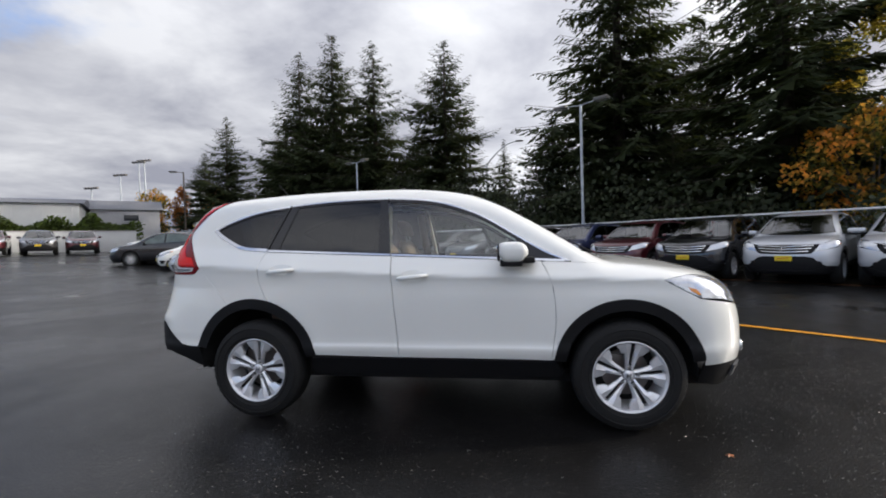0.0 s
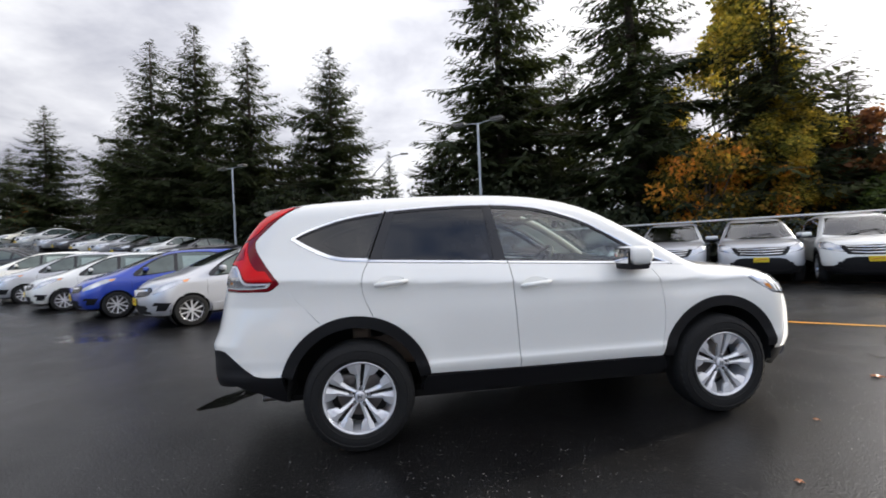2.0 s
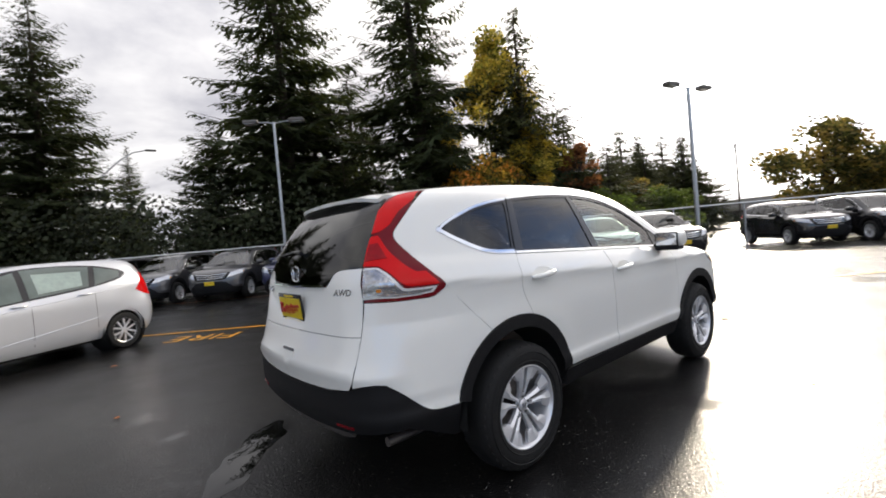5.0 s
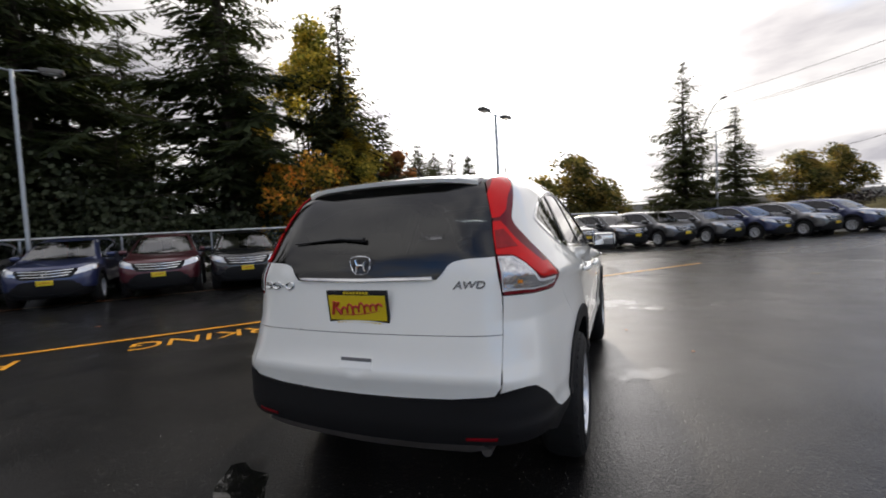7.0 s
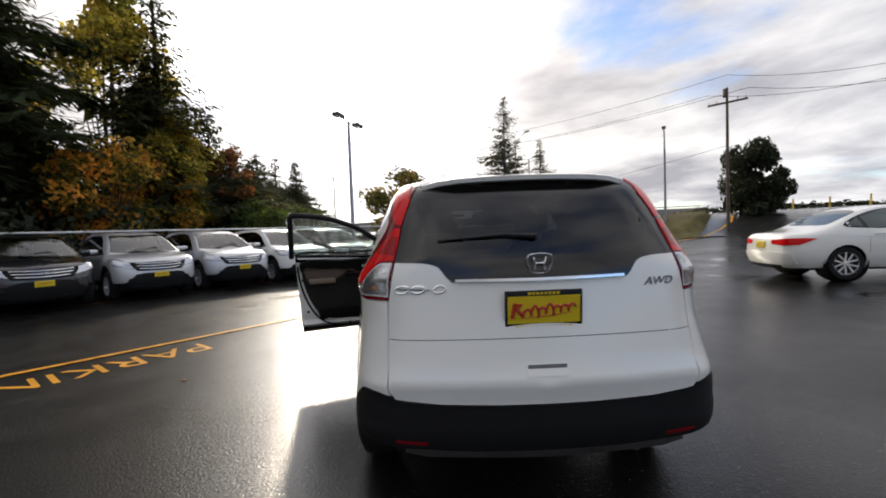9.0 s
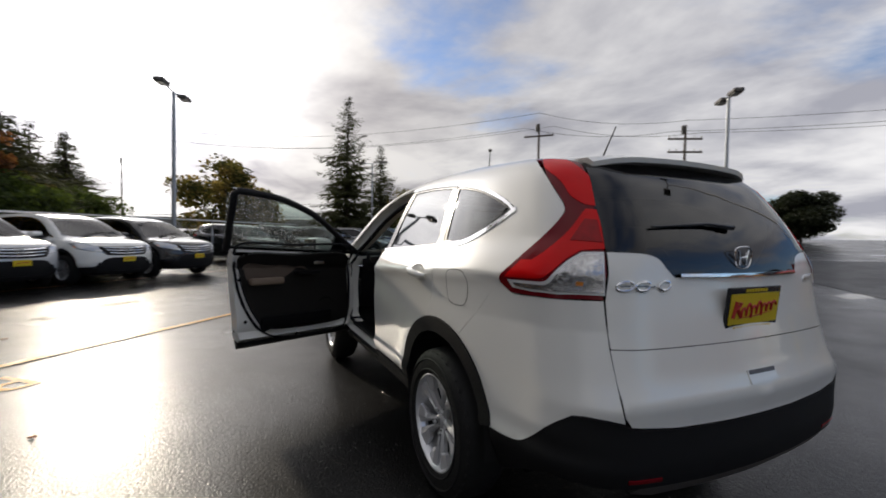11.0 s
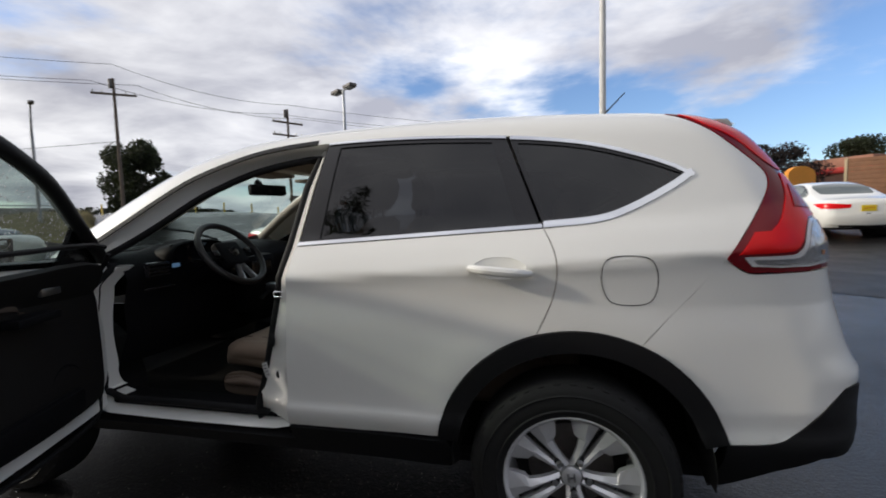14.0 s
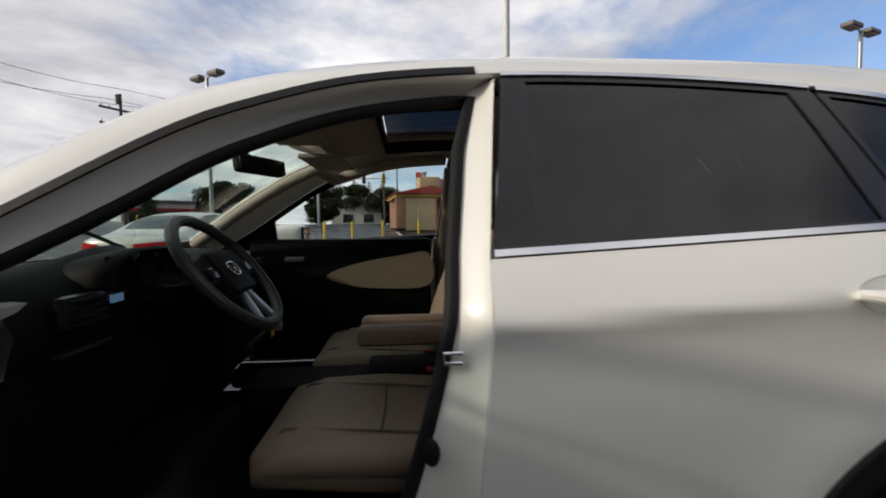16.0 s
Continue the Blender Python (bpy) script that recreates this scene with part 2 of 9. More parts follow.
def asphalt_material(name, water=1.0):
    """Wet asphalt: dark stone grain under a film of water with drier, rougher islands and shallow puddles. water: 1 wet, 0 dry."""
    m = bpy.data.materials.new(name)
    m.use_nodes = True
    nt = m.node_tree
    n, l = nt.nodes.new, nt.links.new
    p = nt.nodes["Principled BSDF"]
    co = n("ShaderNodeTexCoord")

    def noise_at(scale, detail, rough=0.5):
        t = n("ShaderNodeTexNoise")
        t.inputs["Scale"].default_value, t.inputs["Detail"].default_value, t.inputs["Roughness"].default_value = scale, detail, rough
        l(co.outputs["Object"], t.inputs["Vector"])
        return t.outputs["Fac"]

    def ramp(value, a, b, lo, hi):
        r = n("ShaderNodeMapRange")
        r.interpolation_type = "SMOOTHSTEP"
        for k, v in (("From Min", a), ("From Max", b), ("To Min", lo), ("To Max", hi)):
            r.inputs[k].default_value = v
        l(value, r.inputs["Value"])
        return r.outputs["Result"]

    def mul(a, b):
        x = n("ShaderNodeMath")
        x.operation = "MULTIPLY"
        l(a, x.inputs[0])
        if isinstance(b, float):
            x.inputs[1].default_value = b
        else:
            l(b, x.inputs[1])
        return x.outputs[0]

    def add(a, b):
        x = n("ShaderNodeMath")
        x.operation = "ADD"
        l(a, x.inputs[0])
        l(b, x.inputs[1])
        return x.outputs[0]

    wet, grain, patch = noise_at(0.38, 6.0, 0.62), noise_at(95.0, 3.0, 0.7), noise_at(1.6, 5.0)
    puddle = ramp(wet, 0.600, 0.655, 0.0, 1.0)
    stones = n("ShaderNodeTexVoronoi")
    stones.inputs["Scale"].default_value = 75.0
    l(co.outputs["Object"], stones.inputs["Vector"])
    tone = n("ShaderNodeValToRGB")
    tone.color_ramp.elements[0].position, tone.color_ramp.elements[0].color = 0.3, (0.004, 0.004, 0.0045, 1)
    tone.color_ramp.elements[1].position, tone.color_ramp.elements[1].color = 0.75, (0.015, 0.0143, 0.0135, 1)
    l(grain, tone.inputs["Fac"])
    sc = n("ShaderNodeVectorMath")
    sc.operation = "SCALE"
    l(tone.outputs["Color"], sc.inputs[0])
    l(ramp(patch, 0.3, 0.7, 0.7, 1.25), sc.inputs["Scale"])
    # here and there a pale chip of stone
    chip = n("ShaderNodeSeparateColor")
    l(stones.outputs["Color"], chip.inputs[0])
    pale = n("ShaderNodeMix")
    pale.data_type = "RGBA"
    l(ramp(chip.outputs[0], 0.955, 1.0, 0.0, 0.8), pale.inputs["Factor"])
    l(sc.outputs[0], pale.inputs[6])
    pale.inputs[7].default_value = (0.045, 0.042, 0.038, 1)
    l(pale.outputs[2], p.inputs["Base Color"])
    # the stone itself is rough; a film of water lies over it, thicker where it has gathered
    l(ramp(patch, 0.35, 0.65, 0.40, 0.48), p.inputs["Roughness"])
    p.inputs["Specular IOR Level"].default_value = 0.09
    dry = n("ShaderNodeMath")
    dry.operation = "SUBTRACT"
    dry.inputs[0].default_value = 1.0
    l(puddle, dry.inputs[1])
    sheet = add(ramp(wet, 0.36, 0.56, 0.43 * water, 0.70 * water), ramp(puddle, 0.0, 1.0, 0.0, 0.19 * water))
    l(sheet, p.inputs["Coat Weight"])
    film = add(ramp(patch, 0.35, 0.65, 0.0, 0.05), ramp(dry.outputs[0], 0.0, 1.0, 0.04, 0.15))
    l(film, p.inputs["Coat Roughness"])
    p.inputs["Coat IOR"].default_value = 1.33
    pebble = add(add(stones.outputs["Distance"], noise_at(150.0, 2.0, 0.6)), mul(noise_at(26.0, 3.0, 0.6), 1.0))
    for share, socket in ((0.40, "Normal"), (0.30, "Coat Normal")):
        bp = n("ShaderNodeBump")
        bp.inputs["Distance"].default_value = 0.004
        l(mul(ramp(dry.outputs[0], 0.0, 1.0, 0.12, 1.0), share), bp.inputs["Strength"])
        l(pebble, bp.inputs["Height"])
        l(bp.outputs["Normal"], p.inputs[socket])
    return m


M = dict(
    white=mat("pearl_white_paint", (0.872, 0.870, 0.825), 0.28, coat=1.0, var=0.012, scale=3.0),
    silver=mat("silver_paint", (0.58, 0.59, 0.61), 0.30, metal=0.35, coat=1.0, var=0.02, scale=4.0),
    grey=mat("graphite_paint", (0.10, 0.10, 0.105), 0.32, metal=0.6, coat=1.0, var=0.02, scale=4.0),
    black=mat("black_paint", (0.012, 0.012, 0.014), 0.25, coat=1.0, var=0.05, scale=4.0),
    navy=mat("navy_paint", (0.025, 0.035, 0.10), 0.3, metal=0.4, coat=1.0, var=0.04, scale=4.0),
    maroon=mat("maroon_paint", (0.085, 0.012, 0.018), 0.3, metal=0.4, coat=1.0, var=0.04, scale=4.0),
    blue=mat("bright_blue_paint", (0.02, 0.06, 0.42), 0.28, metal=0.3, coat=1.0, var=0.03, scale=4.0),
    pane=mat("reflecting_side_glass", (0.085, 0.112, 0.104), 0.04, spec=0.75, var=0.5, scale=2.5),
    plastic=mat("black_textured_plastic", (0.007, 0.007, 0.008), 0.66, spec=0.3, var=0.12, scale=60.0, bump=0.15, bscale=900.0),
    trim=mat("gloss_black_trim", (0.014, 0.014, 0.016), 0.22, var=0.05, scale=30.0),
    well=mat("wheel_well_liner", (0.010, 0.010, 0.010), 0.8, var=0.3, scale=25.0),
    rubber=mat("tyre_rubber", (0.012, 0.012, 0.012), 0.72, var=0.18, scale=40.0, bump=0.2, bscale=300.0, rvar=0.10, spec=0.3),
    alloy=mat("machined_alloy", (0.80, 0.805, 0.82), 0.24, metal=0.55, var=0.03, scale=30.0),
    alloy_dark=mat("alloy_pocket_paint", (0.13, 0.13, 0.135), 0.42, metal=0.4, var=0.06, scale=30.0),
    chrome=mat("chrome", (0.82, 0.83, 0.85), 0.07, metal=1.0),
    steel=mat("brushed_steel", (0.45, 0.46, 0.47), 0.35, metal=1.0, var=0.05, scale=40.0),
    disc=mat("brake_disc", (0.22, 0.20, 0.19), 0.45, metal=0.8, var=0.15, scale=60.0),
    red_lens=mat("red_lamp_lens", (0.70, 0.006, 0.008), 0.16, spec=0.22, var=0.10, scale=14.0),
    red_dark=mat("dark_red_lamp_lens", (0.17, 0.004, 0.009), 0.12, spec=0.3, var=0.10, scale=14.0),
    clear_lens=mat("clear_lamp_lens", (0.50, 0.50, 0.51), 0.10, metal=0.85, var=0.45, scale=45.0, bump=0.25, bscale=60.0),
    red_mid=mat("deep_red_lamp_cell", (0.34, 0.004, 0.008), 0.12, spec=0.3, var=0.35, scale=40.0, bump=0.2, bscale=60.0),
    lens_white=mat("white_lens_border", (0.75, 0.75, 0.76), 0.2, coat=1.0, var=0.05, scale=30.0),
    amber=mat("amber_lens", (0.75, 0.25, 0.03), 0.15, coat=1.0, var=0.08, scale=40.0),
    head_lens=mat("headlamp_lens", (0.55, 0.57, 0.60), 0.10, metal=0.6, coat=1.0, var=0.25, scale=35.0),
    beige=mat("beige_leather", (0.205, 0.152, 0.112), 0.6, var=0.06, scale=25.0, bump=0.12, bscale=420.0),
    beige_side=mat("moulded_beige_plastic", (0.135, 0.100, 0.076), 0.55, var=0.05, scale=30.0, bump=0.08, bscale=700.0),
    beige_trim=mat("beige_trim_plastic", (0.20, 0.17, 0.12), 0.6, var=0.04, scale=30.0, bump=0.08, bscale=700.0),
    brown_cloth=mat("brown_door_cloth", (0.105, 0.080, 0.064), 0.85, var=0.10, scale=40.0, bump=0.2, bscale=600.0),
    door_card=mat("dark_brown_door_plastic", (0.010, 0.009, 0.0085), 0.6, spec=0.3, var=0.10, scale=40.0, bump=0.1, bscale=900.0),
    liner=mat("headliner_fabric", (0.38, 0.35, 0.30), 0.9, var=0.05, scale=40.0, bump=0.15, bscale=600.0),
    dash=mat("black_dash_plastic", (0.006, 0.006, 0.007), 0.6, spec=0.09, var=0.10, scale=40.0, bump=0.1, bscale=900.0),
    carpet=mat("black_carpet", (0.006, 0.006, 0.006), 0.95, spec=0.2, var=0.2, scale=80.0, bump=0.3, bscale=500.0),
    leather_black=mat("black_leather_rim", (0.020, 0.019, 0.019), 0.42, var=0.08, scale=40.0, bump=0.1, bscale=500.0),
    screen=mat("small_display", (0.05, 0.08, 0.12), 0.2, emit=(0.25, 0.5, 0.85, 0.18)),
    yellow=mat("yellow_plate", (0.75, 0.55, 0.02), 0.4, var=0.04, scale=40.0),
    paper=mat("printed_paper", (0.27, 0.34, 0.32), 0.7, var=0.22, scale=18.0),
    plate_red=mat("red_print", (0.48, 0.03, 0.02), 0.5),
    water=mat("still_water", (0.006, 0.006, 0.006), 0.03, spec=0.28),
    # grit is paler than the asphalt, to supply sun glints off wet grain
    grit=mat("pale_glint_chips", (0.16, 0.15, 0.135), 0.16, coat=1.0, var=0.3, scale=30.0, island=0.6),
    yellow_paint=mat("worn_yellow_road_paint", (0.66, 0.30, 0.02), 0.42, spec=0.25, var=0.30, scale=26.0, bump=0.25, bscale=120.0, rvar=0.12),
    orange_paint=mat("worn_orange_line_paint", (0.30, 0.10, 0.02), 0.4, var=0.40, scale=20.0, rvar=0.12),
    white_paint=mat("worn_white_road_paint", (0.60, 0.59, 0.56), 0.5, var=0.15, scale=20.0),
    galv=mat("galvanised_steel", (0.42, 0.44, 0.46), 0.42, metal=0.85, var=0.10, scale=12.0),
    pole_white=mat("white_painted_pole", (0.70, 0.70, 0.68), 0.45, var=0.06, scale=8.0),
    lamp_head=mat("bronze_lamp_housing", (0.121, 0.110, 0.100), 0.5, var=0.1, scale=20.0),
    lamp_glass=mat("lamp_refractor", (0.55, 0.55, 0.52), 0.25, var=0.08, scale=30.0),
    concrete=mat("weathered_concrete", (0.36, 0.34, 0.31), 0.85, var=0.20, scale=9.0, bump=0.3, bscale=90.0),
    wood_pole=mat("weathered_pole_wood", (0.11, 0.085, 0.065), 0.85, var=0.25, scale=14.0, bump=0.3, bscale=60.0),
    wire=mat("cable_sheath", (0.02, 0.02, 0.02), 0.6),
    bark=mat("fir_bark", (0.055, 0.042, 0.033), 0.9, var=0.35, scale=10.0, bump=0.6, bscale=30.0),
    needle=mat("fir_needles", (0.040, 0.050, 0.024), 0.8, var=0.30, scale=0.9, island=0.45, spec=0.12, thin=0.25),
    needle_far=mat("cedar_foliage", (0.058, 0.064, 0.028), 0.8, var=0.35, scale=0.8, island=0.45, spec=0.12, thin=0.25),
    leaf_red=mat("russet_leaves", (0.19, 0.080, 0.036), 0.6, var=0.40, scale=0.9, island=0.5, spec=0.3, thin=0.5),
    leaf_gold=autumn_leaves("gold_and_green_leaves", (0.082, 0.092, 0.028), (0.36, 0.235, 0.048), (0.52, 0.220, 0.045), 0.52),
    leaf_yellow=autumn_leaves("yellow_green_leaves", (0.125, 0.130, 0.036), (0.30, 0.255, 0.060), (0.42, 0.310, 0.065), 0.48),
    leaf_olive=autumn_leaves("olive_brown_leaves", (0.055, 0.060, 0.024), (0.125, 0.105, 0.040), (0.170, 0.120, 0.045), 0.50),
    leaf_orange=mat("orange_leaves", (0.24, 0.085, 0.018), 0.6, var=0.45, scale=0.7, island=0.6, spec=0.3, thin=0.5),
    leaf_green=mat("green_leaves", (0.060, 0.085, 0.022), 0.6, var=0.40, scale=0.8, island=0.5, spec=0.3, thin=0.5),
    leaf_holly=mat("dark_evergreen_leaves", (0.026, 0.033, 0.016), 0.6, var=0.35, scale=0.8, island=0.45, spec=0.25, thin=0.2),
    # leaf green with the shade of the undergrowth put into its colour
    leaf_shade=mat("dark_shaded_leaves", (0.030, 0.036, 0.018), 0.7, var=0.4, scale=0.6, island=0.5, spec=0.2),
    leaf_dark=mat("dark_purple_leaves", (0.022, 0.016, 0.016), 0.6, var=0.35, scale=0.8, island=0.5, spec=0.3),
    grass=mat("autumn_grass", (0.128, 0.108, 0.032), 0.9, var=0.45, scale=2.0, bump=0.8, bscale=18.0, island=0.4),
    red_roof=mat("red_standing_seam_roof", (0.33, 0.026, 0.026), 0.42, var=0.10, scale=6.0),
    fence_wood=mat("stained_fence_boards", (0.20, 0.090, 0.040), 0.7, var=0.25, scale=4.0, island=0.3, bump=0.15, bscale=60.0),
    brick=mat("brown_brick", (0.30, 0.15, 0.10), 0.8, var=0.25, scale=12.0, bump=0.2, bscale=60.0),
    tan=mat("tan_painted_wood", (0.44, 0.35, 0.22), 0.75, var=0.12, scale=6.0),
    ochre=mat("ochre_fascia", (0.55, 0.36, 0.08), 0.6, var=0.08, scale=6.0),
    grey_metal=mat("grey_roof_unit", (0.30, 0.31, 0.30), 0.55, metal=0.3, var=0.12, scale=6.0),
    wall_white=mat("white_warehouse_wall", (0.60, 0.60, 0.58), 0.7, var=0.08, scale=1.5),
    wall_grey=mat("grey_siding", (0.43, 0.43, 0.44), 0.75, var=0.10, scale=3.0),
    roof_grey=mat("grey_shingles", (0.17, 0.175, 0.19), 0.85, var=0.18, scale=5.0),
    window_dark=mat("dark_window", (0.02, 0.022, 0.025), 0.08),
    sign_orange=mat("orange_sign", (0.80, 0.32, 0.03), 0.5, var=0.05, scale=6.0),
    bollard=mat("yellow_bollard_paint", (0.68, 0.46, 0.03), 0.45, var=0.12, scale=14.0),
    leaf_fallen=mat("fallen_leaf", (0.42, 0.15, 0.05), 0.5, var=0.3, scale=30.0),
    asphalt=asphalt_material("wet_asphalt"),
    asphalt_damp=asphalt_material("damp_new_asphalt", 0.22),
    clear=glass("clear_glass", (0.86, 0.93, 0.90), base_gloss=0.12),
    rain=glass("rain_beaded_glass", (0.40, 0.49, 0.46), drops=True),
    dark=glass("privacy_glass", (0.038, 0.039, 0.045), base_gloss=0.072),
    screen_far=glass("far_windscreen_glass", (0.30, 0.345, 0.325), base_gloss=0.17),
    screen_glass=glass("green_tinted_windscreen", (0.66, 0.78, 0.72)),
)

# ---------------------------------------------------------------- building helpers


def link_mesh(name, verts, faces, material, parent=None, label="", smooth=True, normals=None):
    me = bpy.data.meshes.new(name)
    me.from_pydata([tuple(v) for v in verts], [], [tuple(f) for f in faces])
    me.materials.append(material)
    if smooth:
        me.polygons.foreach_set("use_smooth", [True] * len(me.polygons))
    me.update()
    if normals is not None:
        me.normals_split_custom_set_from_vertices([tuple(v) for v in normals])
    ob = new(name, me)
    ob.parent = parent
    if label:
        ob["label"] = label
    return ob


def part(name, bm, material, parent, label="", smooth=False, angle=35):
    """Links a bmesh as one mesh object under a thing or a part; edges sharper than angle stay sharp."""
    me = bpy.data.meshes.new(name)
    bmesh.ops.recalc_face_normals(bm, faces=bm.faces)
    if smooth:
        for f in bm.faces:
            f.smooth = True
        for e in bm.edges:
            if len(e.link_faces) == 2 and e.calc_face_angle(0.0) > radians(angle):
                e.smooth = False
    bm.to_mesh(me)
    bm.free()
    me.materials.append(material)
    ob = new(name, me)
    ob.parent = parent
    if label:
        ob["label"] = label
    return ob


def thing(name, label, category, group="", kind="", at=None):
    ob = new(name)
    ob.empty_display_size = 0.1
    if at is not None:
        ob.matrix_basis = at
    return tagged(ob, label, category, group, kind)


def add_box(bm, cx, cy, cz, sx, sy, sz, m=None, bevel=0.0, seg=2):
    r = bmesh.ops.create_cube(bm, size=1.0)
    vs = r["verts"]
    bmesh.ops.scale(bm, vec=(sx, sy, sz), verts=vs)
    bmesh.ops.translate(bm, vec=(cx, cy, cz), verts=vs)
    if bevel:
        es = list({e for v in vs for e in v.link_edges})
        rb = bmesh.ops.bevel(bm, geom=es, offset=bevel, segments=seg, profile=0.6, affect="EDGES")
        vs = list({v for f in rb["faces"] for v in f.verts} | {v for v in vs if v.is_valid})
    if m is not None:
        bmesh.ops.transform(bm, matrix=m, verts=vs)
    return vs


def box(name, c, s, material, parent=None, label="", bevel=0.01, m=None, seg=2):
    bm = bmesh.new()
    add_box(bm, *c, *s, m=m, bevel=bevel, seg=seg)
    return part(name, bm, material, parent, label, smooth=bevel > 0)


def add_lathe(bm, profile, segs=24, m=None, closed=False):
    """Turns (radius, height) points round the z axis."""
    rings = []
    for r, z in profile:
        if r < 1e-5:
            rings.append([bm.verts.new((0, 0, z))])
        else:
            rings.append([bm.verts.new((r * math.cos(2 * math.pi * i / segs), r * math.sin(2 * math.pi * i / segs), z)) for i in range(segs)])
    pairs = list(zip(rings, rings[1:])) + ([(rings[-1], rings[0])] if closed else [])
    for a, b in pairs:
        for i in range(segs):
            j = (i + 1) % segs
            if len(a) == 1 and len(b) == 1:
                continue
            if len(a) == 1:
                bm.faces.new((a[0], b[i], b[j]))
            elif len(b) == 1:
                bm.faces.new((a[i], a[j], b[0]))
            else:
                bm.faces.new((a[i], a[j], b[j], b[i]))
    vs = [v for ring in rings for v in ring]
    if m is not None:
        bmesh.ops.transform(bm, matrix=m, verts=vs)
    return vs


def lathe(name, profile, material, parent=None, label="", segs=24, m=None, closed=False):
    bm = bmesh.new()
    add_lathe(bm, profile, segs, m, closed)
    return part(name, bm, material, parent, label, smooth=True, angle=40)


def add_tube(bm, path, radii, segs=8, caps=True):
    path = [Vector(p) for p in path]
    if isinstance(radii, (int, float)):
        radii = [radii] * len(path)
    rings, ref = [], None
    for i, p in enumerate(path):
        d = (path[min(i + 1, len(path) - 1)] - path[max(i - 1, 0)]).normalized()
        ref = (ref - d * ref.dot(d)).normalized() if ref else d.orthogonal().normalized()
        o = d.cross(ref)
        rings.append([bm.verts.new(p + (ref * math.cos(2 * math.pi * k / segs) + o * math.sin(2 * math.pi * k / segs)) * radii[i]) for k in range(segs)])
    for a, b in zip(rings, rings[1:]):
        for k in range(segs):
            bm.faces.new((a[k], a[(k + 1) % segs], b[(k + 1) % segs], b[k]))
    if caps:
        bm.faces.new(rings[0][::-1])
        bm.faces.new(rings[-1])


def tube(name, path, radii, material, parent=None, label="", segs=8):
    bm = bmesh.new()
    add_tube(bm, path, radii, segs)
    return part(name, bm, material, parent, label, smooth=True, angle=50)


def curve_points(points, per=6, closed=False):
    """A smooth curve (Catmull-Rom) through points of any dimension."""
    p = np.array(points, float)
    n = len(p)
    out = []
    for i in range(n if closed else n - 1):
        a, b = p[i], p[(i + 1) % n]
        before = p[(i - 1) % n] if closed or i else 2 * a - b
        after = p[(i + 2) % n] if closed or i + 2 < n else 2 * b - a
        for k in range(per):
            t = k / per
            out.append(0.5 * (2 * a + (b - before) * t + (2 * before - 5 * a + 4 * b - after) * t * t + (3 * a - before - 3 * b + after) * t ** 3))
    if not closed:
        out.append(p[-1])
    return np.array(out)


def extrude_outline(bm, pts, depth, m=None, hollow=None):
    """A flat outline in x, z given thickness along y, centred on y = 0."""
    a = [bm.verts.new((x, -depth / 2, z)) for x, z in pts]
    b = [bm.verts.new((x, depth / 2, z)) for x, z in pts]
    n = len(pts)
    bm.faces.new(a)
    bm.faces.new(b[::-1])
    for i in range(n):
        bm.faces.new((a[i], b[i], b[(i + 1) % n], a[(i + 1) % n]))
    if m is not None:
        bmesh.ops.transform(bm, matrix=m, verts=a + b)
    return a + b

# ---------------------------------------------------------------- vehicle bodies
# A body is the smooth union of side, roof, nose and tail surfaces; panels are cut from it.


def table(points, per=8):
    c = curve_points(sorted(points), per)
    return c[:, 0], c[:, 1]


def smax(a, b, k):
    h = np.maximum(k - np.abs(a - b), 0) / k
    return np.maximum(a, b) + h * h * k * 0.25


